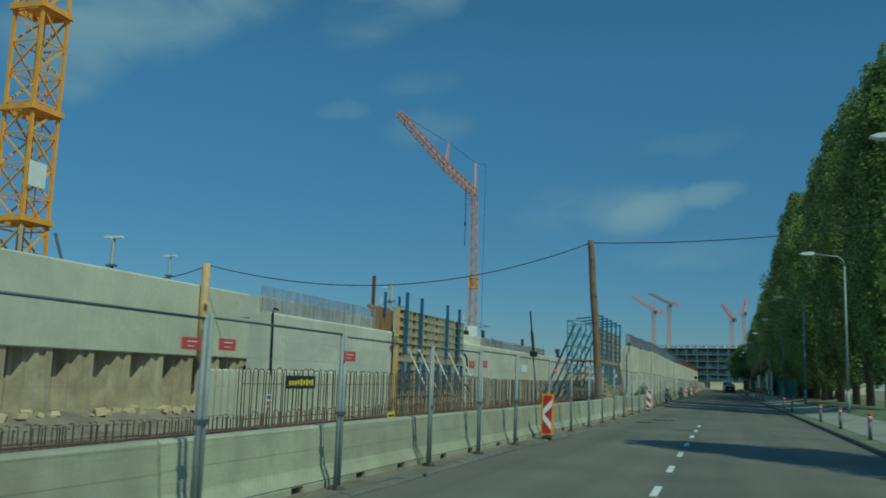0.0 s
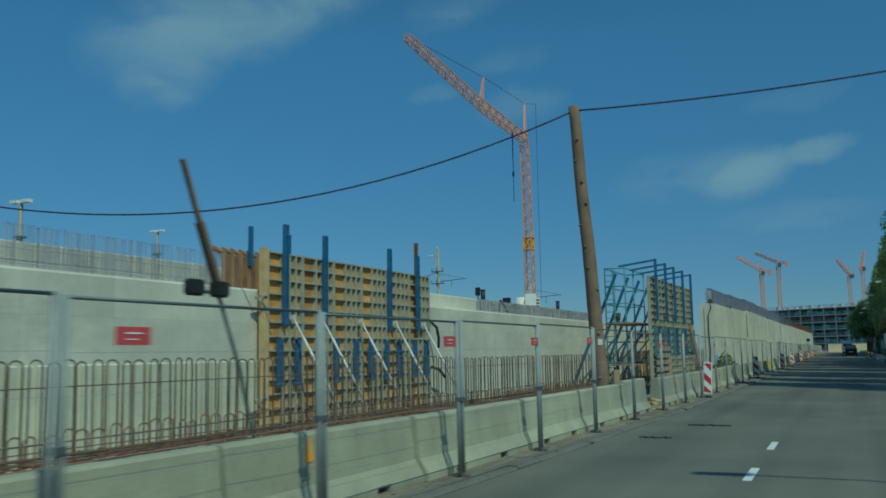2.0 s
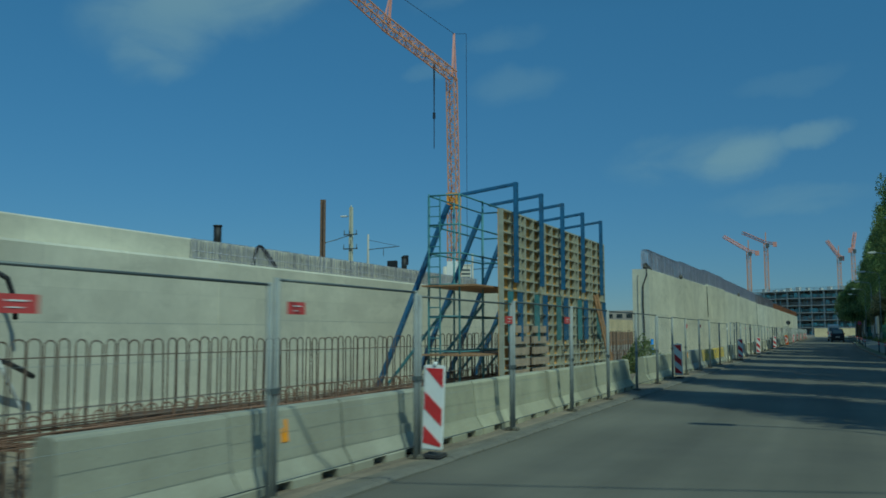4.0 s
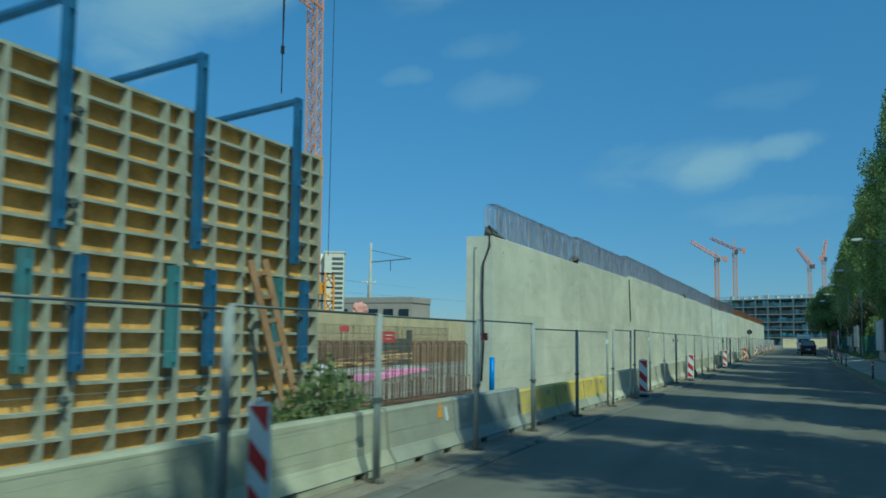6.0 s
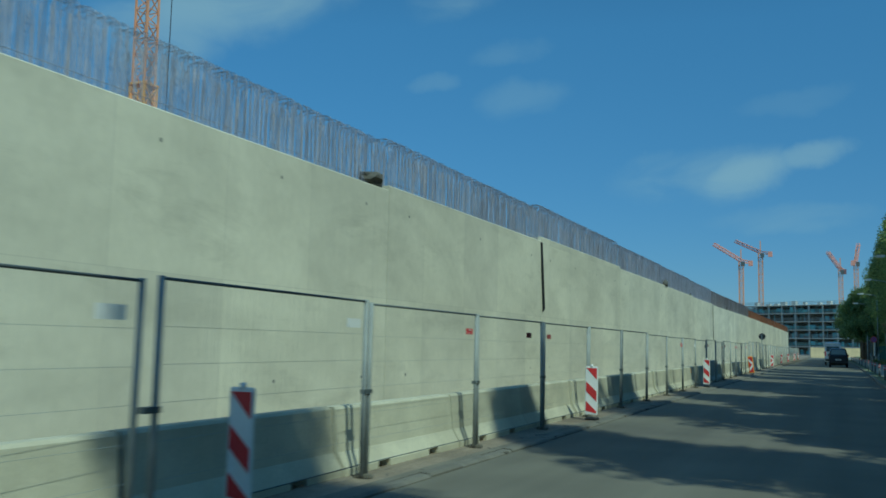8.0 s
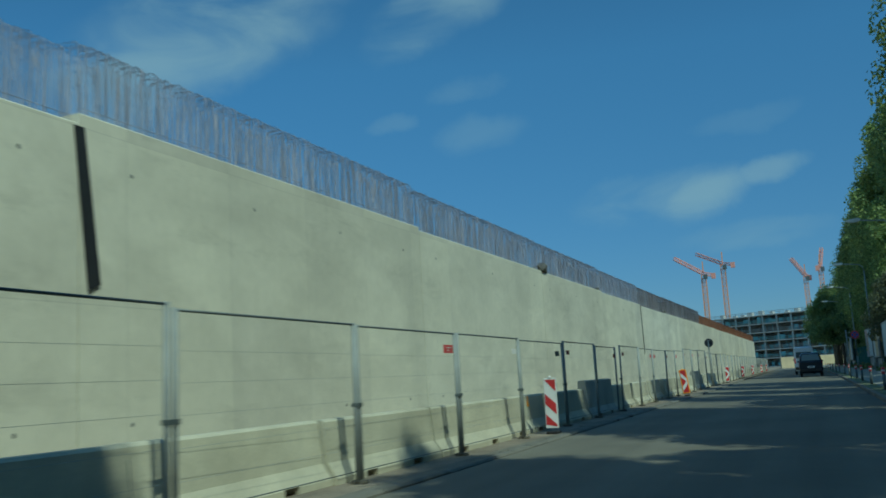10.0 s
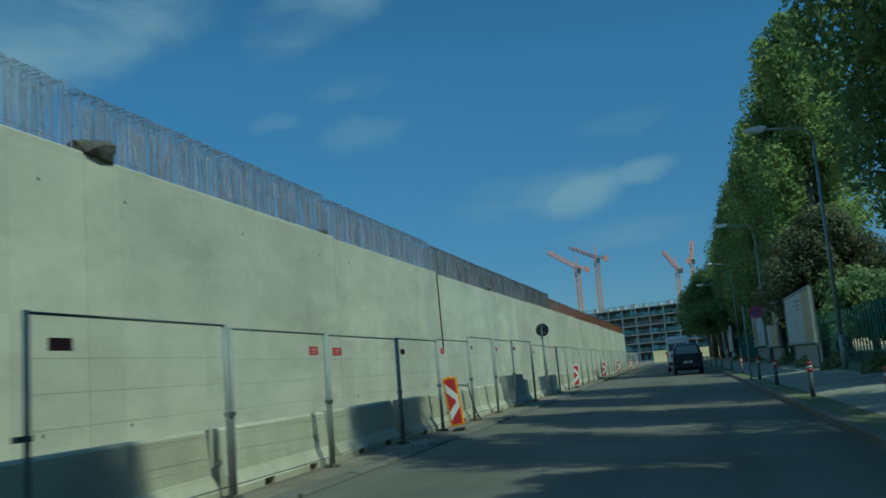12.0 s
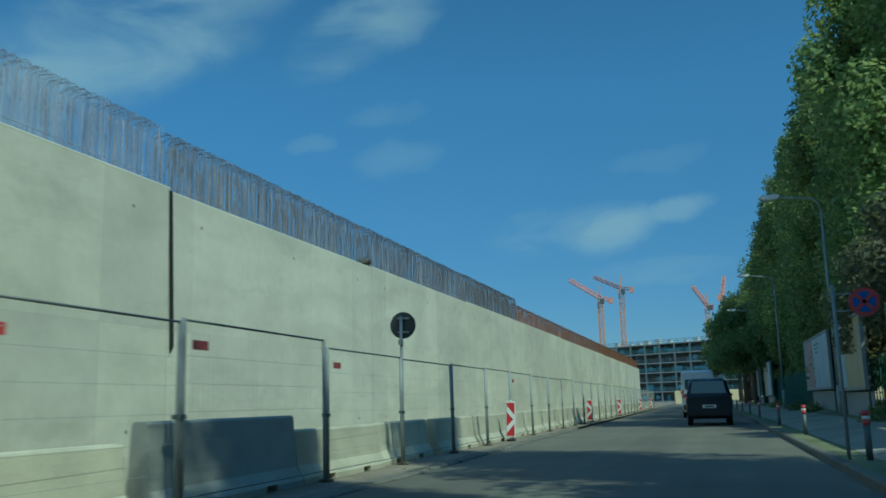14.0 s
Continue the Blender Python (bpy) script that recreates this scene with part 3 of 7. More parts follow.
strip("bank", STATIONS, lambda y: right_kerb(y) + 2.603, lambda y: right_kerb(y) + 3.2, (0.335, 0.52), VERGE, "low weedy bank beside the footpath", "bank")
strip("verge", STATIONS, lambda y: right_kerb(y) + 3.203, lambda y: right_kerb(y) + 13.0, 0.52, VERGE, "dry grassy verge under the trees", "verge", cuts=3)


def build_kerb():
    kerb = thing("kerb", "grey stone kerb in long blocks along the footpath", "kerb", kind="structure")
    bm = bmesh.new()
    prism(bm, [(-0.14, -0.1), (0, -0.1), (0, 0.125), (-0.115, 0.125), (-0.14, 0.1)], 0.0, 0.985)
    me = finish(bm, "kerb_stone", KERB)
    for k in range(290):
        y = -20 + k * 1.0
        ob = new("kerb_stone", me)
        ob.parent = kerb
        ob.matrix_basis = Matrix.Translation((kerb_x(y) + 0.14, y, 0)) @ Matrix.Rotation(math.atan(kerb_x(y) - kerb_x(y + 1)), 4, "Z")


def build_left_kerb():
    """Low worn kerb under the barriers, half buried in dust."""
    kerb = thing("kerb", "low worn dusty kerb stones beside the site fence", "kerb", kind="structure")
    bm = bmesh.new()
    prism(bm, [(-0.16, -0.1), (0.0, -0.1), (0.0, 0.022), (-0.035, 0.05), (-0.16, 0.056)], 0.0, 0.99)
    me = finish(bm, "kerb_stone", KERB)
    rng = random.Random(61)
    for k in range(196):
        y = -14 + k * 1.0
        ob = new("kerb_stone", me)
        ob.parent = kerb
        ob.matrix_basis = Matrix.Translation((left_edge(y) + rng.uniform(-0.008, 0.008), y, rng.uniform(-0.012, 0.004))) @ Matrix.Rotation(math.atan(left_edge(y) - left_edge(y + 1)), 4, "Z")


def centre_line(y):
    return -0.13 - 0.0075 * y


def build_markings():
    bm = bmesh.new()
    box(bm, 0, 0, 0.004, 0.11, 1.25, 0.008)
    me = finish(bm, "lane_dash", ROADPAINT)
    lane = thing("lane_marking", "white dashed centre line painted on the asphalt", "road marking", kind="structure")
    for k in range(16):
        y = -19.4 + 3.68 * k
        if y > 34:
            break
        ob = new("lane_dash", me)
        ob.parent = lane
        ob.matrix_basis = Matrix.Translation((centre_line(y), y, 0.001)) @ Matrix.Rotation(0.0125, 4, "Z")
    # tarred crack seals and patches
    rng = random.Random(8)
    for y, x0, x1 in ((33.0, -2.8, -2.2), (36.0, -2.4, -1.5)):
        bm = bmesh.new()
        pts = [(x0 + (x1 - x0) * k / 8, y + rng.uniform(-0.08, 0.08), 0.003) for k in range(9)]
        for a, b in zip(pts, pts[1:]):
            beam(bm, a, b, 0.004, 0.055)
        solid("crack_seal", bm, TAR, "black tar seal over a crack in the road", "road patch", group="tar seals on the road", kind="structure")


build_kerb()
build_left_kerb()
build_markings()


# ---- concrete walls ----
JOINTS = [88.33, 100.6, 112.4, 124.8, 136.75, 147.7, 158.5, 168.9, 179.9, 191.5, 204.0, 216.0, 228.0, 240.0, 254.0, 268.8]
TOPS = [5.24, 5.36, 5.52, 5.43, 5.40, 5.34, 5.27, 5.3, 5.34, 5.34, 5.3, 5.3, 5.26, 5.24, 5.2]
WALL_X, WALL_TOP, WALL_THICK = -9.0, 5.3, 0.95


def build_long_wall():
    wall = thing("wall_long", "tall pale fresh concrete retaining wall in long pours", "wall", kind="structure")
    for a, b, top in zip(JOINTS, JOINTS[1:], TOPS):
        bm = bmesh.new()
        w, g = WALL_THICK, 0.012
        prism(bm, [(-w, -1.4), (0, -1.4), (0, top - 0.02), (-0.02, top), (-w + 0.02, top), (-w, top - 0.02)], a + g, b - g)
        ob = part("wall_segment", bm, CONCRETE_WALL, wall)
        ob.location = (WALL_X, 0, 0)
        # tie holes with their dark plugs
        k = int((b - a) / 3.0)
        for i in range(k):
            for z in (0.85, 2.75, 4.75):
                y = a + 1.1 + i * (b - a - 2.2) / max(1, k - 1)
                if (i * 7 + int(z * 10)) % 5 == 0 or z < 4 and (i * 3 + int(z)) % 3:
                    continue
                hb = bmesh.new()
                tube(hb, (0.002, 0, 0), (-0.05, 0, 0), 0.035, sides=8)
                plug = part("tie_hole", hb, PLUG, ob)
                plug.location = (0.002, y, z)
    # hanging felt strips in three joints
    for y, z0, z1, wide in ((112.4, 2.95, WALL_TOP, 0.24), (158.5, 2.35, WALL_TOP - 0.04, 0.11)):
        bm = bmesh.new()
        pts = [bm.verts.new((WALL_X + dx, y + dy, z)) for dx, dy, z in ((0.006, -wide / 2, z1), (0.006, wide / 3, z1), (0.014, wide * 1.7, z0), (0.014, wide * 0.7, z0 - 0.12))]
        f = bm.faces.new(pts)
        ex = bmesh.ops.extrude_face_region(bm, geom=[f])
        bmesh.ops.translate(bm, verts=[v for v in ex["geom"] if isinstance(v, bmesh.types.BMVert)], vec=(0.02, 0, 0))
        solid("joint_strip", bm, BLACK, "black joint strip hanging from a wall joint", "joint strip", group="joint strips on the long wall")
    # cut-out groove and cable on the end face
    bm = bmesh.new()
    box(bm, WALL_X - 0.62, JOINTS[0] + 0.004, 4.85, 0.1, 0.02, 0.06)
    beam(bm, (WALL_X - 0.62, JOINTS[0] + 0.004, 4.82), (WALL_X - 0.62, JOINTS[0] + 0.004, 0.2), 0.02, 0.09)
    part("end_groove", bm, CONCRETE_OLD, wall)
    bm = bmesh.new()
    run(bm, [(WALL_X - 0.1, 88.58, 5.36), (WALL_X - 0.12, 88.33, 5.3), (WALL_X - 0.1, 88.3, 4.9), (WALL_X - 0.33, 88.3, 4.3), (WALL_X - 0.35, 88.3, 3.2), (WALL_X - 0.3, 88.3, 1.6), (WALL_X - 0.36, 88.28, 0.4)], 0.035)
    solid("power_cable", bm, CABLE, "black cable hanging down the end of the wall", "cable")
    bm = bmesh.new()
    tube(bm, (WALL_X + 0.25, 87.6, -0.2), (WALL_X + 0.25, 87.6, 1.2), 0.085, sides=14)
    solid("drain_pipe", bm, PIPE_BLUE, "upright bright blue plastic pipe beside the wall end", "pipe")


def rod_mesh():
    """Thin three-sided rods collected as plain vertices and faces."""
    vs, fs = [], []

    def rod(points, r):
        k0 = len(vs)
        for i, p in enumerate(points):
            a, b = points[max(i - 1, 0)], points[min(i + 1, len(points) - 1)]
            d = (Vector(b) - Vector(a)).normalized()
            e = Vector((0, 1, 0)) if abs(d.y) < 0.7 else Vector((0, 0, 1))
            u = d.cross(e).normalized() * r
            v = d.cross(u).normalized() * r
            for w in (u, -0.5 * u + 0.87 * v, -0.5 * u - 0.87 * v):
                vs.append(tuple(Vector(p) + w))
        for i in range(len(points) - 1):
            k = k0 + 3 * i
            for j in range(3):
                m = (j + 1) % 3
                fs.append((k + j, k + m, k + 3 + m, k + 3 + j))
    return vs, fs, rod


def rods_object(name, vs, fs, mat, label):
    me = bpy.data.meshes.new(name)
    me.from_pydata(vs, [], fs)
    me.materials.append(mat)
    return tagged(new(name, me), label, "rebar", kind="stuff")


def bar_fence(name, x, y0, y1, z, high, step, mat, label, seed, lean=0.013, hook=0.12, rows=(0.0,), r=0.0095):
    """Starter bars standing out of a wall: many thin uneven rods with bent tops."""
    rng = random.Random(seed)
    vs, fs, rod = rod_mesh()
    for dx in rows:
        y = y0
        while y < y1:
            h = high * rng.uniform(0.98, 1.015)
            ty, tx = rng.gauss(0, lean), rng.gauss(0, lean * 0.6)
            top = (x + dx + tx, y + ty, z + h)
            pts = [(x + dx, y, z), (x + dx + tx * 0.5, y + ty * 0.3, z + h * 0.5), top]
            if hook:
                pts.append((top[0] - hook if dx == 0 else top[0] + hook, top[1] + rng.uniform(-0.05, 0.05), top[2] + rng.uniform(-0.02, 0.01)))
            rod(pts, r)
            y += step * rng.uniform(0.7, 1.3)
    for k in range(2):
        zz = z + high * (0.15 + 0.3 * k)
        rod([(x + rows[0] + 0.02, y0, zz), (x + rows[0] + 0.02, (y0 + y1) / 2, zz + rng.uniform(-0.03, 0.03)), (x + rows[0] + 0.02, y1, zz)], r)
    return rods_object(name, vs, fs, mat, label)


def hoop_fence(name, x, y0, y1, z, high, step, mat, label, seed, front=-0.12, back=-0.55, r=0.0062):
    """Tall hoops of rebar bridging the wall: a leg near each face, bent over at the top."""
    rng = random.Random(seed)
    vs, fs, rod = rod_mesh()
    y, k = y0, 0
    while y < y1:
        h = high * rng.uniform(0.975, 1.015)
        t0, t1 = rng.gauss(0, 0.022), rng.gauss(0, 0.024)
        f, b = x + front + rng.uniform(-0.03, 0.03), x + back + rng.uniform(-0.04, 0.04)
        if k % 5 in (1, 3):
            # straight legs between the hoops, a little shorter
            for side, t in ((f, t0), (b, t1)):
                rod([(side, y, z), (side, y + t * 0.4, z + h * 0.55), (side + rng.uniform(-0.04, 0.04), y + t, z + h * rng.uniform(0.84, 0.98))], r)
        else:
            rod([(f, y, z), (f, y + t0 * 0.4, z + h * 0.5), (f - 0.01, y + t0, z + h * 0.94), (f - 0.08, y + t0, z + h),
                 (b + 0.08, y + t1, z + h + rng.uniform(-0.03, 0.015)), (b + 0.01, y + t1, z + h * 0.94), (b, y + t1 * 0.4, z + h * 0.5), (b, y, z)], r)
        y += step * (rng.uniform(0.6, 0.85) if rng.random() < 0.4 else rng.uniform(0.9, 1.35))
        k += 1
    for xx in (x + front + 0.015, x + back):
        rod([(xx, y0, z + 0.12), (xx, (y0 + y1) / 2, z + 0.14), (xx, y1, z + 0.12)], r)
    return rods_object(name, vs, fs, mat, label)


build_long_wall()
for a, b, top in zip(JOINTS[:9], JOINTS[1:9] + [190.2], TOPS):
    hoop_fence("starter_bars", WALL_X, a + (0.7 if a == JOINTS[0] else 0.12), b - 0.1, top, 1.2, 0.036, REBAR_GREY if a < 155 else REBAR_MIX, "dense grey starter bars standing out of the wall top", int(a))
hoop_fence("starter_bars", WALL_X, 190.2, 268.6, WALL_TOP, 0.95, 0.06, REBAR_RUST, "dense rust-brown starter bars standing out of the wall top", 77)


def build_back_walls():
    # the low wall with its starter bars, and the beam that stands on sheet piles
    bm = bmesh.new()
    prism(bm, [(-16.3, -1.2), (-15.4, -1.2), (-15.4, 3.62), (-15.44, 3.68), (-16.26, 3.68), (-16.3, 3.62)], 25.7, 86.9)
    for y in (41.5, 57.6, 72.0):
        box(bm, -15.393, y, 1.4, 0.015, 0.05, 4.4)
    for ya, yb in ((25.9, 37.3), (48.0, 79.0)):
        prism(bm, [(-16.9, 3.5), (-16.05, 3.5), (-16.05, 4.3), (-16.09, 4.34), (-16.9, 4.34)], ya, yb)
    solid("wall_back", bm, CONCRETE_WALL, "long pale concrete wall behind the pit", "wall", kind="structure")
    bm = bmesh.new()
    prism(bm, [(-25.0, 2.12), (-23.3, 2.12), (-23.3, 5.4), (-23.35, 5.46), (-25.0, 5.46)], -60.0, 40.0)
    solid("wall_beam", bm, CONCRETE, "pale concrete beam carried on sheet piles", "wall", kind="structure")
    # deep sheet pile row below the beam
    wall = thing("sheet_pile_wall", "rust-streaked sheet piles under the concrete beam", "sheet piling", kind="structure")
    bm = bmesh.new()
    # plan of one pile: a ribbed face that swings out from the recess to a proud edge
    plan = [(0, 0), (0, -0.3), (-0.12, -0.33), (-0.1, -0.6), (-0.05, -0.66), (-0.05, -0.86), (-0.3, -0.95), (-0.26, -1.2), (-0.42, -1.26), (-0.62, -1.34), (-0.6, -1.55), (-0.95, -1.62), (-1.0, -1.9), (-1.2, -1.98), (-1.2, -2.28), (-1.4, -2.28), (-1.4, 0)]
    a = [bm.verts.new((x, y, -1.3)) for x, y in plan]
    b = [bm.verts.new((x, y, 2.1)) for x, y in plan]
    bm.faces.new(a)
    bm.faces.new(b)
    for i in range(len(plan)):
        j = (i + 1) % len(plan)
        bm.faces.new((a[i], a[j], b[j], b[i]))
    me = finish(bm, "sheet_pile", SHEETPILE)
    for k in range(40):
        ob = new("sheet_pile", me)
        ob.parent = wall
        ob.matrix_basis = Matrix.Translation((-23.4, -52.15 + 2.3 * k, 0))
    bm = bmesh.new()
    box(bm, -24.9, -6, 0.35, 0.12, 92, 3.4)
    part("backing", bm, SHEETPILE, wall, "dark earth-stained steel behind the piles")
    # earth ledge with rubble along the foot of the piles
    bm = bmesh.new()
    rows, rng = [], random.Random(14)
    for k in range(86):
        y = -44 + k * 1.0
        rows.append([bm.verts.new((x + rng.uniform(-0.1, 0.1), y, z + rng.uniform(-0.08, 0.1))) for x, z in ((-24.3, -0.28), (-22.9, -0.34), (-22.4, -0.5), (-21.6, -1.0))])
    for r, s in zip(rows, rows[1:]):
        for i in range(3):
            bm.faces.new((r[i], r[i + 1], s[i + 1], s[i]))
    solid("earth_ledge", bm, DIRT, "brown earth ledge along the foot of the piles", "earth bank", kind="structure")
    bm = bmesh.new()
    for k in range(160):
        m = Matrix.Translation((rng.uniform(-23.3, -22.5), rng.uniform(-20, 40), -0.3 + rng.uniform(-0.1, 0.05))) @ Matrix.Rotation(rng.uniform(0, 6), 4, "Z") @ Matrix.Rotation(rng.uniform(-0.5, 0.5), 4, "X")
        s = rng.uniform(0.1, 0.42)
        quad_box(bm, m, s * 1.5, s, s * 0.7)
    solid("rubble", bm, CONCRETE_WARM, "pale broken concrete rubble on the earth ledge", "rubble", kind="stuff")
    # bright ribbed boards in front of the piles
    board = thing("ribbed_wall", "pale ribbed wall behind the hairpin bars", "wall", kind="structure")
    bm = bmesh.new()
    prism(bm, [(0, -1.3), (0.07, -1.3), (0.07, 1.5), (0, 1.54)], -0.15, 0.15)
    me = finish(bm, "rib", CONCRETE)
    for k in range(41):
        ob = new("rib", me)
        ob.parent = board
        ob.matrix_basis = Matrix.Translation((-15.39, 21.5 + 0.42 * k, 0))
    bm = bmesh.new()
    box(bm, -15.45, 23.5, 0.05, 0.1, 4.4, 2.9)
    part("backing", bm, CONCRETE_OLD, board)
    # further back behind the wall end
    bm = bmesh.new()
    prism(bm, [(-26.4, -1.2), (-25.4, -1.2), (-25.4, 1.58), (-26.4, 1.58)], 99.3, 160)
    solid("wall_low", bm, SHADED_WALL, "low brown wall in the far pit, darkened for shade", "wall", kind="structure")
    bm = bmesh.new()
    prism(bm, [(-31.0, -1.2), (-29.0, -1.2), (-29.0, 3.4), (-31.0, 3.4)], 84, 190)
    solid("wall_far", bm, CONCRETE_WARM, "sand-coloured retaining walls in the far pit", "wall", kind="structure")
    bar_fence("starter_bars", -25.5, 99.4, 125, 1.58, 0.95, 0.2, REBAR_PALE, "tan starter bars on a low far wall, paled for haze", 31, hook=0.14, r=0.02)
    bar_fence("starter_bars", -25.3, 99.6, 112, -0.2, 1.75, 0.4, REBAR, "rusty upright bars before a low far wall", 35, hook=0.0, r=0.022)
    bar_fence("starter_bars", -15.9, 25.9, 37.2, 3.68, 1.02, 0.11, REBAR_GREY, "grey starter bars before the upper back wall", 32, hook=0.06, rows=(0.0, -0.08))
    bar_fence("starter_bars", -15.9, 57.0, 79.0, 3.68, 0.64, 0.13, REBAR_GREY, "grey starter bars before the upper back wall", 34, hook=0.06, rows=(0.0, -0.08), r=0.013)
    

build_back_walls()


def hair_x(y):
    """The tall hairpins stand along the line of the wall to come."""
    return lerp_table([(0, -12.1), (60, -12.0), (78, -11.2), (88.3, -9.75)], y)


def low_x(y):
    return lerp_table([(0, -10.6), (60, -10.5), (78, -10.2), (88.3, -9.55)], y)


def hairpin_mesh(name, half, top, r, mat):
    bm = bmesh.new()
    arc = [(0, -half * math.cos(a), top - half * 0.75 + half * 0.75 * math.sin(a)) for a in (0.45, 1.0, 1.57, 2.14, 2.69)]
    run(bm, [(0, -half, -1.0), (0, -half, top - half * 0.75), *arc, (0, half, top - half * 0.75), (0, half, -1.0)], r, 5)
    return finish(bm, name, mat)


def build_hairpins():
    """Row of hairpin bars standing in the pit, with a low second row before it."""
    me = hairpin_mesh("hairpin_bar", 0.135, 1.62, 0.017, REBAR)
    row = thing("hairpin_bars", "row of rusty hairpin bars standing in the pit", "rebar")
    rng = random.Random(5)
    y = 18.2
    while y < 88.0:
        ob = new("hairpin_bar", me)
        ob.parent = row
        drop = lerp_table([(0, 0.0), (40, 0.0), (47, -0.14), (62, -0.13), (76, 0.05)], y)
        ob.matrix_basis = Matrix.Translation((hair_x(y) + rng.uniform(-0.03, 0.03), y, drop + rng.uniform(-0.03, 0.03))) @ Matrix.Rotation(rng.uniform(-0.25, 0.25), 4, "Z") @ Matrix.Rotation(rng.uniform(-0.025, 0.025), 4, "X")
        y += 0.36 * rng.uniform(0.93, 1.07)
    me = hairpin_mesh("low_hairpin", 0.12, 0.5, 0.016, REBAR_BROWN)
    low = thing("low_hairpin_bars", "low row of bright rusty hairpin bars in the slab", "rebar")
    y = 16.5
    while y < 88.0:
        ob = new("low_hairpin", me)
        ob.parent = low
        drop = lerp_table([(0, 0.05), (40, 0.0), (47, -0.17), (62, -0.15), (76, 0.14)], y)
        ob.matrix_basis = Matrix.Translation((low_x(y) + rng.uniform(-0.05, 0.05), y, drop + rng.uniform(-0.05, 0.05))) @ Matrix.Rotation(rng.uniform(-0.3, 0.3), 4, "Z")
        y += 0.345 * rng.uniform(0.92, 1.08)
    for place, off, z, r, y0, owner in ((low_x, 0.02, 0.12, 0.018, 3, low), (low_x, -0.02, -0.15, 0.018, 3, low), (hair_x, 0.04, 1.15, 0.012, 18.2, row), (hair_x, 0.04, 0.2, 0.016, 18.2, row), (low_x, -0.5, 0.0, 0.018, 3, low), (low_x, -0.9, -0.05, 0.018, 3, low)):
        bm = bmesh.new()
        n = int((88 - y0) / 5)
        run(bm, [(place(y0 + 5 * k) + off, y0 + 5 * k, z + rng.uniform(-0.02, 0.02)) for k in range(n + 1)], r, 5)
        part("long_bar", bm, REBAR, owner)
    bar_fence("pit_bars", -11.4, 2.0, 17.0, -0.95, 1.35, 0.24, REBAR, "short rusty upright bars in the pit", 51, hook=0.1, rows=(0.0, 0.6), r=0.016)
    # a mat of bars lying between the rows, crosswise and lengthwise
    bm = bmesh.new()
    y = 2.0
    while y < 88:
        lift = lerp_table([(0, 0.02), (40, 0.0), (47, -0.1), (62, -0.1), (76, 0.02)], y)
        beam(bm, (hair_x(y) + 0.1, y, lift + rng.uniform(-0.12, 0.0)), (low_x(y) + 0.3, y + rng.uniform(-0.15, 0.15), lift + rng.uniform(-0.1, 0.05)), 0.03)
        y += 0.24
    for off in (0.25, 0.45, 0.62, 0.8, 1.0, 1.15, 1.32):
        for z in (-0.12, 0.04):
            pts = [(hair_x(3 + 4.25 * k) + off * (low_x(3 + 4.25 * k) - hair_x(3 + 4.25 * k)), 3 + 4.25 * k, z + rng.uniform(-0.06, 0.06)) for k in range(21)]
            run(bm, pts, 0.011, 4)
    solid("rebar_mat", bm, REBAR_BROWN, "rusty reinforcement mat lying in the pit", "rebar", kind="stuff")
    # company board tied to the bars: plain yellow marks
    sign = thing("site_board", "black board with unreadable yellow marks tied to rebar", "sign board")
    bm = bmesh.new()
    box(bm, -12.03, 21.8, 1.22, 0.03, 1.95, 0.4)
    part("board", bm, BLACK, sign, bevel=0.005)
    for k in range(9):
        bm = bmesh.new()
        box(bm, -12.012, 21.02 + 0.19 * k, 1.22 - (0.02 if k < 3 else 0), 0.006, 0.13, 0.13 if k < 3 or k % 2 else 0.19)
        part("mark", bm, SIGN_YELLOW, sign)
    for px, y, z, w, h, mt, label in ((-10.5, 16.95, 0.8, 0.2, 0.3, WHITE, "small white notice plate with red and green fields"), (-7.0, 16.7, 0.56, 0.45, 0.23, SIGN_YELLOW, "yellow plate with dark marks tied to low bars")):
        plate = thing("notice_plate", label, "sign plate")
        bm = bmesh.new()
        box(bm, px, y, z, 0.015, w, h)
        part("plate", bm, mt, plate)
        for k, (dz, dh, field) in enumerate(((0.25, 0.3, GREEN_FENCE), (-0.25, 0.36, SIGN_RED)) if mt is WHITE else ((0.1, 0.16, BLACK), (-0.2, 0.16, BLACK))):
            bm = bmesh.new()
            box(bm, px + 0.012, y, z + h * dz, 0.006, w * 0.8, h * dh)
            part("mark", bm, field, plate)
        bm = bmesh.new()
        tube(bm, (px - 0.02, y + 0.05, -0.95), (px - 0.02, y + 0.05, z + h / 2), 0.012, sides=6)
        part("stake", bm, REBAR, plate)


build_hairpins()


# ---- formwork ----
def panel(bm_rib, bm_ply, wide, high, cols, rows, thick=0.12):
    """Ribs and plywood of a steel frame formwork panel in the y z plane, its back to +x. cols: a count, or the ribs' places as shares."""
    box(bm_ply, -thick / 2 - 0.012, wide / 2, high / 2, 0.022, wide, high)
    cuts = [k / cols for k in range(cols + 1)] if isinstance(cols, int) else cols
    for k, share in enumerate(cuts):
        y = wide * share
        wd = 0.07 if 0 < share < 1 else 0.06
        box(bm_rib, 0, min(max(y, wd / 2), wide - wd / 2), high / 2, thick, wd, high)
    for k in range(rows + 1):
        z = high * k / rows
        box(bm_rib, 0.0, wide / 2, min(max(z, 0.03), high - 0.03), thick * 0.96, wide - 0.004, 0.05)


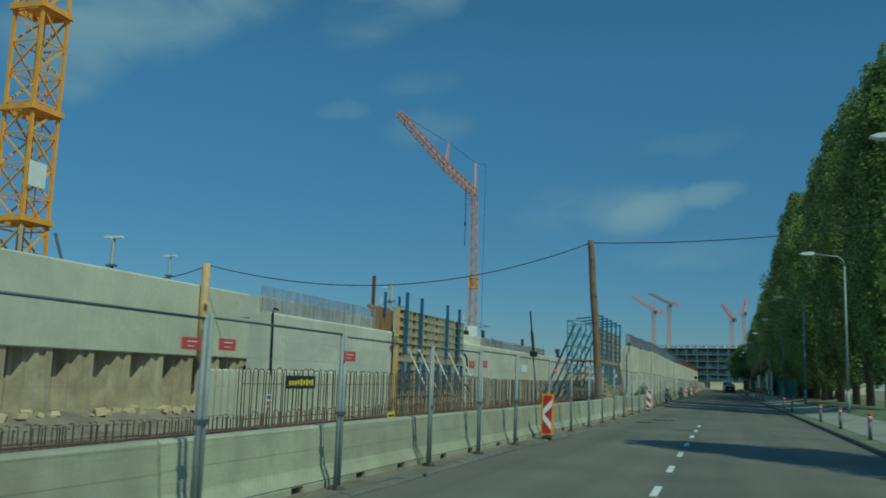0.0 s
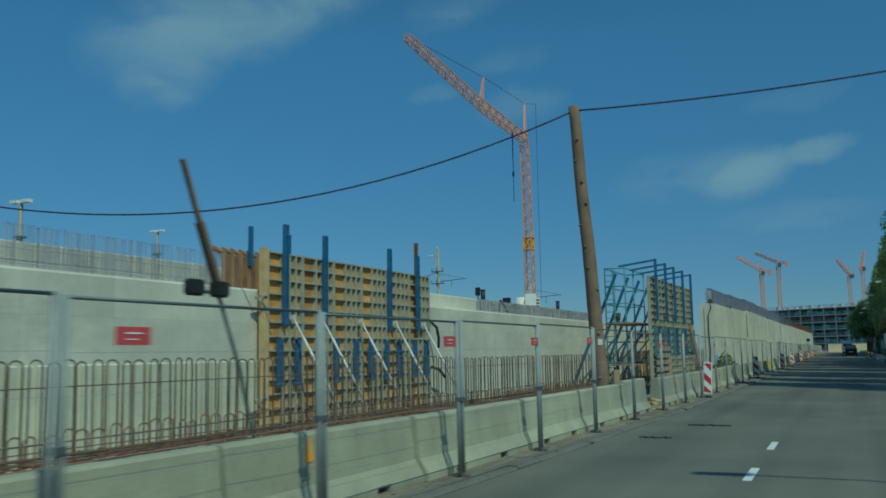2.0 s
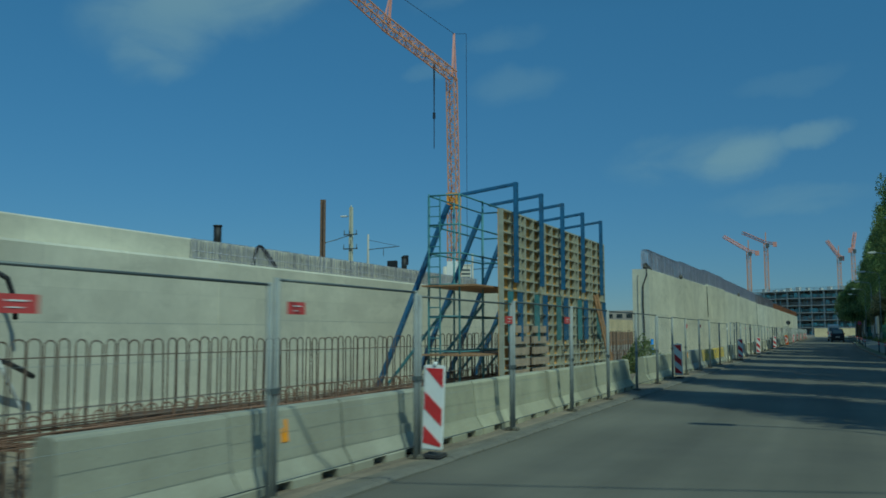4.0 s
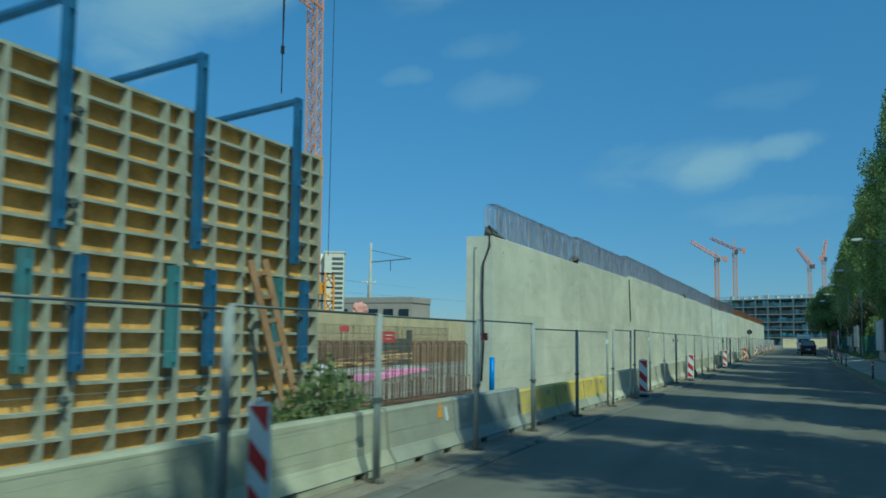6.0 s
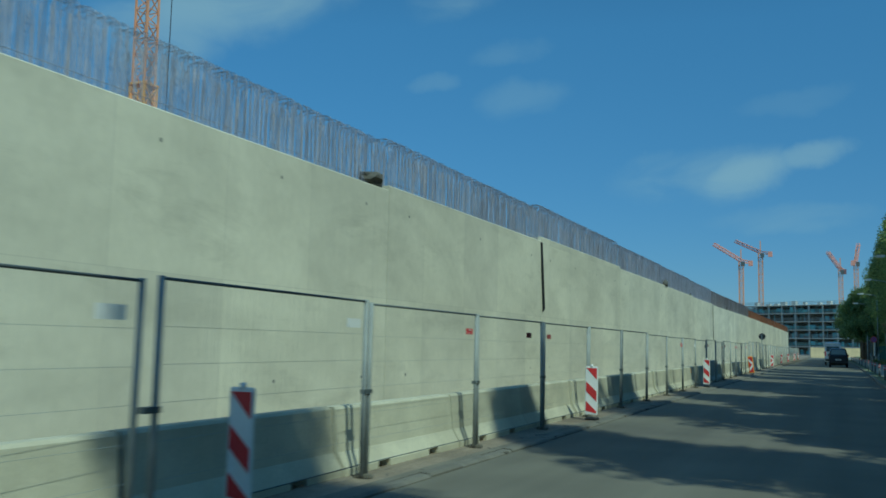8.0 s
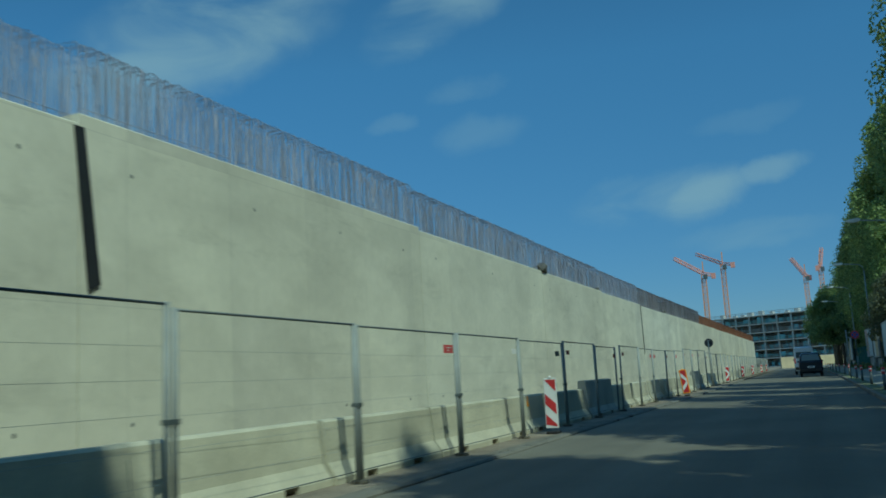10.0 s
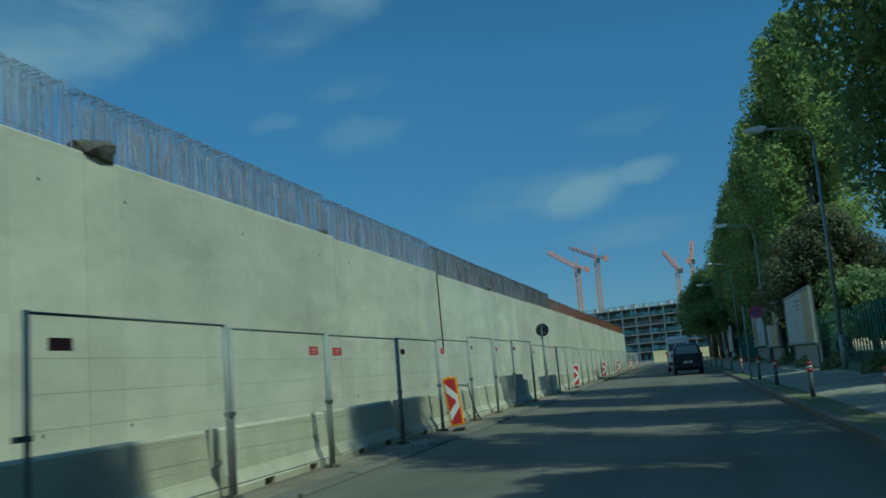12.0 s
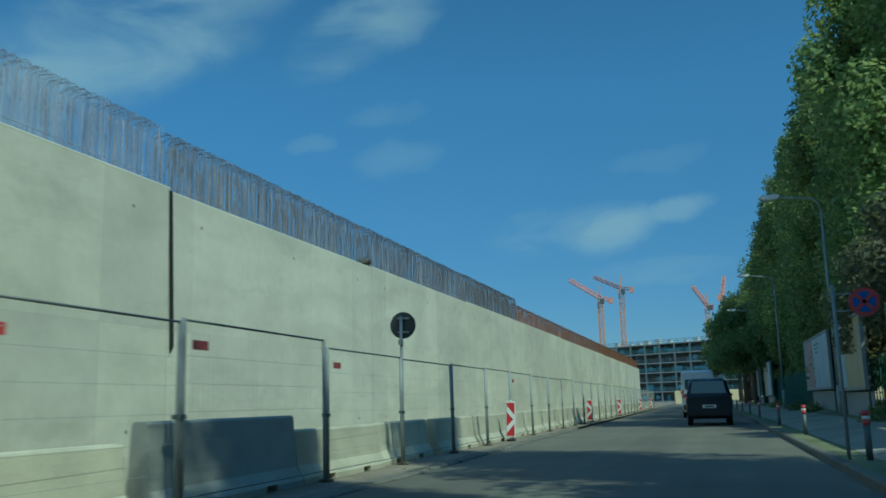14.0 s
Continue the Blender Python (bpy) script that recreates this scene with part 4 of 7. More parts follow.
def formwork(name, label, x, y0, y1, z0, z1, units, cols, rows, mat_rib, mat_ply, thick=0.12):
    """A standing row of formwork panels."""
    wall = thing(name, label, "formwork", at=Matrix.Translation((x, 0, 0)))
    w = (y1 - y0) / units
    br, bp = bmesh.new(), bmesh.new()
    panel(br, bp, w - 0.015, z1 - z0, cols, rows, thick)
    mr, mp = finish(br, "panel_frame", mat_rib), finish(bp, "plywood", mat_ply)
    for k in range(units):
        f = new("panel_frame", mr)
        f.parent = wall
        f.matrix_basis = Matrix.Translation((0, y0 + k * w, z0))
        p = new("plywood", mp)
        p.parent = f
    return wall


def build_formwork_one():
    fw = formwork("formwork_wall", "row of yellow formwork panels with grey steel ribs", -15.15, 38.3, 49.7, -0.8, 4.87, 6, (0, 0.42, 0.62, 0.8, 1.0), 13, RIB, PLY_OLD)
    for y, top, z0 in ((39.08, 5.75, 2.6), (41.37, 5.65, 2.5), (45.95, 5.67, 2.55), (48.35, 5.61, 2.58)):
        bm = bmesh.new()
        for dy in (-0.07, 0.07):
            box(bm, 0.16, y + dy, (top + z0) / 2, 0.13, 0.05, top - z0)
        box(bm, 0.16, y, z0 + 0.1, 0.12, 0.16, 0.16)
        box(bm, 0.16, y, top - 0.3, 0.12, 0.16, 0.16)
        part("upright", bm, BLUE, fw, "blue steel double-channel upright", bevel=0.006)
    for y in (38.79, 39.76, 41.08, 42.08, 43.41, 44.46, 45.69, 46.69, 48.03, 49.1):
        bm = bmesh.new()
        for dy in (-0.07, 0.07):
            box(bm, 0.16, y + dy, 1.45, 0.13, 0.05, 1.45)
        box(bm, 0.16, y, 2.05, 0.12, 0.16, 0.12)
        box(bm, 0.16, y, 0.85, 0.12, 0.16, 0.12)
        part("short_waler", bm, BLUE, fw, "short blue steel waler")
    for y in (39.4, 41.1, 43.65, 46.3, 48.75):
        bm = bmesh.new()
        tube(bm, (0.2, y, 2.88), (1.85, y + 0.9, -0.85), 0.029, sides=8)
        tube(bm, (0.5, y + 0.164, 2.2), (1.35, y + 0.63, 0.28), 0.043, sides=8)
        box(bm, 0.2, y, 2.85, 0.14, 0.12, 0.14)
        part("push_prop", bm, WHITE_STEEL, fw, "white push-pull prop")
    bm = bmesh.new()
    box(bm, -0.02, 38.18, 2.0, 0.2, 0.2, 5.9)
    part("edge_timber", bm, TIMBER_PALE, fw, "pale timber at the panel edge")
    bm = bmesh.new()
    for dx, dy, top in ((-0.9, 38.7, 5.55), (-0.95, 40.85, 5.5)):
        box(bm, dx, dy, 5.1, 0.1, 0.14, top - 4.3)
    part("rear_upright", bm, BLUE, fw, "blue upright of the rear panels")
    # platform brackets at the edges
    for y0, sy in ((38.2, -1),):
        for z in (3.5, 0.45):
            bm = bmesh.new()
            beam(bm, (0.1, y0, z), (0.1, y0 + sy * 0.6, z - 0.1), 0.06)
            beam(bm, (0.1, y0, z - 0.4), (0.1, y0 + sy * 0.55, z - 0.12), 0.045)
            part("edge_bracket", bm, RIB, fw)
    # black hoses hanging at the far edge of the panels
    for pts in (((0.15, 49.6, 2.95), (0.2, 50.0, 2.75), (0.2, 50.2, 2.3), (0.15, 50.28, 1.9)), ((0.15, 49.55, 1.1), (0.3, 49.95, 1.0), (0.25, 50.4, 0.82), (0.2, 50.75, 0.66))):
        bm = bmesh.new()
        run(bm, [(a - 15.15, b, c) for a, b, c in pts], 0.06, 7)
        solid("black_hose", bm, CABLE, "short black hose hanging beside the formwork edge", "hose", "hoses at the formwork edge")
    # curved timber form closing the gap in the upper wall
    form = thing("arched_form", "dark brown ribbed timber form standing on the wall", "formwork")
    for k in range(7):
        bm = bmesh.new()
        y = 37.45 + 0.42 * k
        box(bm, -16.12, y, 4.27, 0.1, 0.09, 1.1)
        beam(bm, (-16.12, y, 4.8), (-16.5, y, 5.0), 0.09, 0.08)
        part("rib", bm, PLANK, form, bevel=0.006)
    bm = bmesh.new()
    prism(bm, [(-16.2, 3.7), (-16.16, 3.7), (-16.16, 4.74), (-16.5, 4.93), (-16.54, 4.89), (-16.2, 4.7)], 37.4, 40.05)
    part("facing", bm, TIMBER, form, "dark weathered boards")


def build_formwork_two():
    x, y0, y1, z0, z1 = -8.7, 63.1, 76.35, -0.35, 5.55
    fw = formwork("formwork_frame", "tall yellow formwork wall with grey ribs and blue frames", x, y0, y1, z0, z1, 6, (0, 0.4, 0.8, 1.0), 16, RIB, PLY, 0.16)
    for k, y in enumerate((63.9, 66.6, 69.2, 72.1, 75.1)):
        bm = bmesh.new()
        for dy in (-0.07, 0.07):
            box(bm, 0.24, y + dy * 0.8, 4.85, 0.13, 0.04, 3.3)
        for z in (3.4, 4.8, 6.3):
            box(bm, 0.24, y, z, 0.12, 0.14, 0.14)
        part("upright", bm, BLUE, fw, "blue steel double-channel upright", bevel=0.008)
        bm = bmesh.new()
        for dy in (-0.06, 0.06):
            beam(bm, (0.3, y + dy, 6.45), (-1.75, y + dy, 6.2), 0.04, 0.09)
        part("top_arm", bm, BLUE, fw, "blue steel arm reaching over the panels", bevel=0.006)
        for off in (-0.47, 0.47):
            bm = bmesh.new()
            for dy in (-0.06, 0.06):
                box(bm, 0.2, y + off + dy, 2.1, 0.14, 0.045, 1.6)
            for z in (1.45, 2.7):
                box(bm, 0.2, y + off, z, 0.13, 0.15, 0.12)
            part("short_waler", bm, BLUE if off > 0 else TEAL, fw, "short blue steel waler")
        for i, z in enumerate((0.9, 2.2, 3.6, 4.9)):
            bm = bmesh.new()
            tube(bm, (0.05, y + 0.35, z), (0.26, y + 0.35, z), 0.025, sides=6)
            tube(bm, (0.14, y + 0.35, z), (0.18, y + 0.35, z), 0.08, sides=6)
            part("tie_nut", bm, GALV_DARK, fw)
    for k, y in enumerate((63.35, 65.5)):
        for i in range(6):
            bm = bmesh.new()
            box(bm, 0.2, y + 0.95, -0.1 + 0.36 * i, 0.1, 1.7 - 0.1 * (i % 2), 0.24)
            part("waling_board", bm, BOARD, fw, "pale pinkish waling board", bevel=0.008)
    # raking struts and their scaffold behind
    for y in (62.6, 65.4, 68.2, 71.0, 73.8):
        bm = bmesh.new()
        for dy in (-0.07, 0.07):
            beam(bm, (-1.6, y + dy * 0.8, 5.7), (-4.4, y + dy * 0.8, -0.8), 0.045, 0.13)
        part("raking_strut", bm, BLUE, fw, "raking blue steel strut")
        bm = bmesh.new()
        beam(bm, (-1.5, y, 2.6), (-4.2, y, -0.6), 0.08)
        beam(bm, (-1.5, y, -0.6), (-4.5, y, -0.7), 0.1)
        part("lower_brace", bm, TEAL, fw, "pale teal lower brace")
    sc = thing("scaffold", "pale green tube scaffold with plank deck behind formwork", "scaffold")
    for yy in (62.2, 64.2, 66.8):
        for xx in (-9.75, -10.8):
            bm = bmesh.new()
            tube(bm, (xx, yy, -0.85), (xx, yy, 6.0), 0.035)
            part("standard", bm, TEAL, sc)
    for z in (1.0, 2.1, 3.1, 4.1, 5.0, 5.95):
        for a, b in (((-9.75, 62.2), (-9.75, 66.8)), ((-10.8, 62.2), (-10.8, 66.8)), ((-9.75, 62.2), (-10.8, 62.2)), ((-9.75, 66.8), (-10.8, 66.8))):
            bm = bmesh.new()
            tube(bm, (*a, z), (*b, z), 0.028)
            part("ledger", bm, TEAL, sc)
    bm = bmesh.new()
    for z in (0.9, 3.05):
        for k in range(6):
            box(bm, -9.15 - 0.32 * k, 64.5, z, 0.28, 5.4, 0.05)
    part("deck_plank", bm, PLANK, sc, "brown plank deck")
    bm = bmesh.new()
    for dx in (0, 0.4):
        tube(bm, (-10.75 + dx, 62.05, -0.85), (-10.75 + dx, 62.05, 5.9), 0.025, sides=6)
    for k in range(20):
        tube(bm, (-10.75, 62.05, -0.5 + 0.32 * k), (-10.35, 62.05, -0.5 + 0.32 * k), 0.018, sides=5)
    part("ladder", bm, TEAL, sc, "pale teal ladder")
    # wooden ladder leaning on the panels
    ladder = thing("wooden_ladder", "brown wooden ladder leaning on the formwork", "ladder")
    feet, tops = (Vector((-7.75, 74.45, -0.85)), Vector((-7.75, 74.85, -0.85))), (Vector((-8.4, 73.55, 3.15)), Vector((-8.4, 74.0, 3.2)))
    for p, q in zip(tops, feet):
        bm = bmesh.new()
        beam(bm, p, q, 0.07, 0.12)
        part("stile", bm, PLANK, ladder, bevel=0.006)
    for k in range(9):
        t = 0.06 + 0.105 * k
        bm = bmesh.new()
        beam(bm, tops[0].lerp(feet[0], t), tops[1].lerp(feet[1], t), 0.05, 0.07)
        part("rung", bm, PLANK, ladder)


build_formwork_one()
build_formwork_two()


# ---- poles and cable ----
def build_poles():
    bm = bmesh.new()
    rng = random.Random(3)
    foot, top, n = Vector((-5.12, 39.54, -0.3)), Vector((-5.68, 39.4, 8.38)), 22
    rings = []
    for i in range(n + 1):
        c = foot.lerp(top, i / n) + Vector((0.012 * math.sin(i * 0.7), 0.01 * math.cos(i * 0.9), 0))
        r = 0.205 - 0.055 * i / n
        rings.append([bm.verts.new(c + Vector((math.cos(k * math.pi / 8), math.sin(k * math.pi / 8), 0)) * r * (1 + rng.uniform(-0.03, 0.03))) for k in range(16)])
    for a, b in zip(rings, rings[1:]):
        for k in range(16):
            f = bm.faces.new((a[k], a[(k + 1) % 16], b[(k + 1) % 16], b[k]))
            f.smooth = True
    bm.faces.new(rings[-1])
    for k in range(12):
        z, a = 0.9 + 0.58 * k, rng.uniform(-2.5, 0.9)
        c = foot.lerp(top, (z + 0.3) / 8.55)
        o = Vector((math.cos(a), math.sin(a), 0))
        tube(bm, c + o * 0.17, c + o * (0.23 - 0.006 * k) + Vector((0, 0, 0.03)), 0.05, 0.03, sides=7)
    solid("timber_pole", bm, TIMBER, "leaning weathered wooden cable pole with knots", "pole")
    bm = bmesh.new()
    run(bm, [(-23.1, 33.15, 1.9), (-23.08, 33.05, 4.2), (-23.05, 33.0, 6.5)], 0.2, 10)
    for z in (3.3, 3.9, 4.5):
        tube(bm, (-22.95, 32.95, z), (-22.74, 32.8, z + 0.08), 0.08, sides=8)
    solid("timber_post", bm, TIMBER_PALE, "pale new timber post fixed to the concrete beam", "post")

    def sag(p, q, drop, n=24):
        p, q = Vector(p), Vector(q)
        return [p.lerp(q, k / n) - Vector((0, 0, drop * 4 * (k / n) * (1 - k / n))) for k in range(n + 1)]
    for p, q, d in (((-22.95, 33.0, 6.42), (-5.75, 39.36, 8.22), 1.47), ((-5.65, 39.36, 8.25), (9.4, 42.4, 9.7), 0.35), ((-23.05, 33.0, 6.4), (-24.2, 30.6, 5.48), 0.12)):
        bm = bmesh.new()
        run(bm, sag(p, q, d), 0.024, 6)
        solid("overhead_cable", bm, CABLE, "sagging black site power cable", "cable", group="overhead site cables")
    bm = bmesh.new()
    run(bm, [(-15.32, 25.8, 1.4), (-15.32, 25.75, 3.0), (-15.33, 25.72, 3.66), (-15.4, 25.95, 3.84), (-15.55, 26.5, 3.84)], 0.045, 6)
    solid("drain_hose", bm, CABLE, "black hose hung over the wall corner", "hose")
    # short dark barrels and hooped bars on the back wall
    for y, z in ((58.6, 4.5), (71.4, 4.5)):
        bm = bmesh.new()
        tube(bm, (-16.3, y, z - 0.3), (-16.3, y, z + 0.35), 0.12, sides=10)
        tube(bm, (-16.3, y, z + 0.35), (-16.3, y, z + 0.4), 0.14, sides=10)
        solid("pipe_sleeve", bm, BLACK, "black pipe sleeve standing on the wall top", "pipe", group="sleeves on the back wall")
    bm = bmesh.new()
    for k in range(2):
        run(bm, [(-15.95, 59.9 + 0.12 * k, 3.72), (-16.0, 60.15 + 0.1 * k, 4.3), (-16.05, 60.4 + 0.12 * k, 4.42), (-16.0, 60.7 + 0.12 * k, 4.2), (-15.95, 61.2 + 0.1 * k, 3.74)], 0.035, 5)
    solid("hose_loop", bm, CABLE, "dark hose loop hung over the wall top", "cable")
    heap = thing("rag_bundle", "dark crumpled sheets piled on the wall end", "rags")
    for cy, cz, wy, hz, tilt in ((86.98, 4.2, 0.24, 0.86, 0.06), (86.72, 4.5, 0.3, 0.36, -0.2), (87.05, 4.66, 0.5, 0.18, 0.2), (86.38, 4.55, 0.24, 0.34, 0.1)):
        bm = bmesh.new()
        quad_box(bm, Matrix.Identity(4), 0.3, wy, hz)
        bmesh.ops.subdivide_edges(bm, edges=list(bm.edges), cuts=2)
        for v in bm.verts:
            v.co += Vector((rng.uniform(-0.04, 0.04), rng.uniform(-0.04, 0.04), rng.uniform(-0.03, 0.03)))
        part("sheet", bm, RAG, heap, at=Matrix.Translation((-16.1, cy - 0.25, cz - 0.1)) @ Matrix.Rotation(tilt, 4, "X"))


build_poles()


# ---- cranes ----
def lattice(bm, p, q, w, bays, r=0.06, rd=0.035, taper=1.0):
    """A square lattice mast between two points."""
    m, length = along(p, q)

    def corner(i, t):
        s = w / 2 * (1 + (taper - 1) * t)
        return m @ Vector((s * (1 if i in (0, 3) else -1), s * (1 if i < 2 else -1), (t - 0.5) * length))
    for i in range(4):
        beam(bm, corner(i, 0), corner(i, 1), r * 2)
    for b in range(bays):
        for i in range(4):
            j = (i + 1) % 4
            t0, t1 = b / bays, (b + 1) / bays
            if b % 2:
                i, j = j, i
            beam(bm, corner(i, t0), corner(j, t1), rd * 2)
            beam(bm, corner(i, t1), corner(j, t1), rd * 1.6)


def build_near_crane():
    x, y = -30.0, 28.4
    cr = thing("tower_crane", "orange-yellow lattice tower crane mast with white plate", "crane", at=Matrix.Translation((x, y, 0)))
    bm = bmesh.new()
    lattice(bm, (0, 0, 0.2), (0, 0, 44), 1.6, 30, 0.07, 0.04)
    part("mast", bm, CRANE_YELLOW, cr)
    for z in (7.9, 13.05, 17.9, 23.0):
        bm = bmesh.new()
        for a, b in (((-0.95, -0.95), (0.95, -0.95)), ((0.95, -0.95), (0.95, 0.95)), ((0.95, 0.95), (-0.95, 0.95)), ((-0.95, 0.95), (-0.95, -0.95))):
            beam(bm, (*a, z), (*b, z), 0.12, 0.26)
        box(bm, 0.2, 0.2, z, 1.5, 1.5, 0.08)
        part("platform", bm, CRANE_YELLOW, cr)
    bm = bmesh.new()
    for k in range(24):
        box(bm, 0.35, 0.1, 0.4 + k * 0.9, 0.45, 0.03, 0.04)
    beam(bm, (0.14, 0.1, 0.3), (0.14, 0.1, 23), 0.05)
    beam(bm, (0.56, 0.1, 0.3), (0.56, 0.1, 23), 0.05)
    part("ladder", bm, CRANE_YELLOW, cr)
    bm = bmesh.new()
    box(bm, 1.0, -0.35, 9.95, 0.04, 1.05, 1.15)
    part("plate", bm, WHITE, cr, "blank white name plate", bevel=0.01)
    bm = bmesh.new()
    for sx, sy in ((1, -1), (-1, -1), (1, 1), (-1, 1)):
        beam(bm, (sx * 1.05, sy * 1.05, 7.5), (sx * 2.7, sy * 2.7, 0.0), 0.13)
    part("base_strut", bm, GALV_DARK, cr, "dark steel base strut")
    bm = bmesh.new()
    box(bm, 0, 0, 0.1, 5.6, 5.6, 0.6)
    part("base_plate", bm, CONCRETE_OLD, cr, "concrete ballast base")
    bm = bmesh.new()
    lattice(bm, (-1.5, 0, 44.5), (-34, 8, 46), 1.2, 20, 0.06, 0.035)
    part("jib", bm, CRANE_YELLOW, cr)


def build_site_crane():
    x, y = -34.8, 119.6
    cr = thing("slewing_crane", "pale orange lattice crane with raised kinked jib", "crane", at=Matrix.Translation((x, y, 0)))
    bm = bmesh.new()
    lattice(bm, (0, 0, 1.0), (0, 0, 14.3), 1.0, 13, 0.055, 0.03)
    lattice(bm, (0, 0, 15.7), (-0.3, 0.2, 28.0), 0.86, 14, 0.05, 0.028)
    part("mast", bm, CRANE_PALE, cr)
    bm = bmesh.new()
    lattice(bm, (0, 0, 14.3), (0, 0, 15.7), 0.84, 2, 0.06, 0.035)
    part("mast_section", bm, CRANE_YELLOW, cr, "bright yellow collar section")
    for i in range(4):
        (ax, ay), (bx, by) = [((-0.5, -0.5), (0.5, -0.5)), ((0.5, -0.5), (0.5, 0.5)), ((0.5, 0.5), (-0.5, 0.5)), ((-0.5, 0.5), (-0.5, -0.5))][i]
        bm = bmesh.new()
        beam(bm, (ax, ay, 14.3), (ax, ay, 15.7), 0.13)
        part("collar_post", bm, CRANE_YELLOW, cr)
        bm = bmesh.new()
        beam(bm, (ax, ay, 14.35), (bx, by, 15.65), 0.09)
        beam(bm, (bx, by, 14.35), (ax, ay, 15.65), 0.086)
        part("collar_brace", bm, CRANE_YELLOW, cr)
    for z in (14.25, 15.72):
        bm = bmesh.new()
        box(bm, 0, 0, z, 1.2, 1.2, 0.12)
        part("collar_platform", bm, CRANE_YELLOW, cr)
    bm = bmesh.new()
    box(bm, 0, 0, 0, 1.35, 0.1, 1.45)
    part("plate", bm, WHITE, cr, "blank white plate", bevel=0.01, at=Matrix.Translation((0.35, -0.95, 8.0)) @ Matrix.Rotation(0.5, 4, "Z"))
    bm = bmesh.new()
    lattice(bm, (-0.3, 0.6, 28.3), (0.3, -15.5, 28.6), 0.85, 14, 0.05, 0.028)
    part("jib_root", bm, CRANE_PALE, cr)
    bm = bmesh.new()
    lattice(bm, (0.3, -15.5, 28.6), (0.85, -34.3, 30.1), 0.8, 16, 0.045, 0.025, taper=0.7)
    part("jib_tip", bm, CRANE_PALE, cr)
    bm = bmesh.new()
    beam(bm, (-0.3, 0.4, 28.3), (-0.6, 1.6, 33.2), 0.22)
    beam(bm, (-0.3, 1.4, 28.0), (-0.6, 1.6, 33.2), 0.14)
    beam(bm, (0.3, -15.0, 28.9), (0.3, -14.6, 32.0), 0.2)
    beam(bm, (0.3, -15.9, 28.9), (0.3, -14.6, 32.0), 0.12)
    part("pendant_post", bm, CRANE_RED, cr)
    bm = bmesh.new()
    for p, q in (((-0.6, 1.6, 33.2), (0.3, -14.6, 32.0)), ((0.3, -14.6, 32.0), (0.8, -33.0, 30.3)), ((-0.6, 1.6, 33.2), (1.25, 0.5, 32.6)), ((1.25, 0.5, 32.6), (1.25, 0.5, 8.0))):
        beam(bm, p, q, 0.035)
    part("pendant_rope", bm, CABLE, cr)
    bm = bmesh.new()
    for dy in (-0.12, 0.12):
        beam(bm, (-0.1, -4.6 + dy, 28.0), (-0.1, -4.6, 23.2), 0.06)
    box(bm, -0.1, -4.6, 22.9, 0.2, 0.2, 0.6)
    beam(bm, (-0.1, -4.6, 22.6), (-0.1, -4.6, 19.6), 0.06)
    part("hoist_rope", bm, CABLE, cr)
    bm = bmesh.new()
    lattice(bm, (0.9, 0.3, 2.4), (0.9, 0.3, 6.6), 1.3, 4, 0.07, 0.05)
    box(bm, 0.9, 0.3, 3.2, 1.2, 1.2, 1.3)
    box(bm, 1.0, -0.2, 5.4, 0.6, 0.6, 0.9)
    part("machine_deck", bm, CRANE_YELLOW, cr, "yellow-orange machine deck and ballast", bevel=0.05)
    bm = bmesh.new()
    box(bm, 0, 0, 0.5, 4.2, 4.2, 1.0)
    part("undercarriage", bm, GALV_DARK, cr)


def far_crane(x, y, z, jib, tail, rise):
    """A small distant tower crane, its jib and counter-jib as offsets from the mast head."""
    cr = thing("distant_crane", "distant orange-red tower crane over the shell building", "crane", group="cranes over the shell building", at=Matrix.Translation((x, y, 0)))
    bm = bmesh.new()
    lattice(bm, (0, 0, 0), (0, 0, z), 1.9, 24, 0.15, 0.09)
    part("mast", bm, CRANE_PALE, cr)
    bm = bmesh.new()
    lattice(bm, (0, 0, z + 0.6), (jib[0], jib[1], z + 0.6 + rise), 1.3, 10, 0.11, 0.06)
    part("jib", bm, CRANE_RED, cr)
    bm = bmesh.new()
    lattice(bm, (0, 0, z + 0.6), (tail[0], tail[1], z + 0.4 - rise * 0.12), 1.2, 4, 0.11, 0.06)
    box(bm, tail[0] * 0.9, tail[1] * 0.9, z - 0.6, 1.8, 1.8, 2.4)
    part("counter_jib", bm, CRANE_RED, cr)
    bm = bmesh.new()
    beam(bm, (0, 0, z), (0, 0, z + 6.0), 0.45)
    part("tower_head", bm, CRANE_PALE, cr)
    bm = bmesh.new()
    box(bm, 0.9, -1.2, z - 1.0, 1.6, 1.6, 2.0)
    part("cab", bm, GALV_DARK, cr)


build_near_crane()
build_site_crane()
far_crane(-34.0, 525, 47.0, (-12, 8), (5, -2), 6.5)
far_crane(-41.5, 512, 42.0, (-11, -8), (4.5, 2), 7.0)
far_crane(0.3, 560, 41.5, (-5.5, -5), (2, 2), 8.0)
far_crane(7.3, 562, 45.5, (1.5, 6), (-1.5, -3), 9.0)


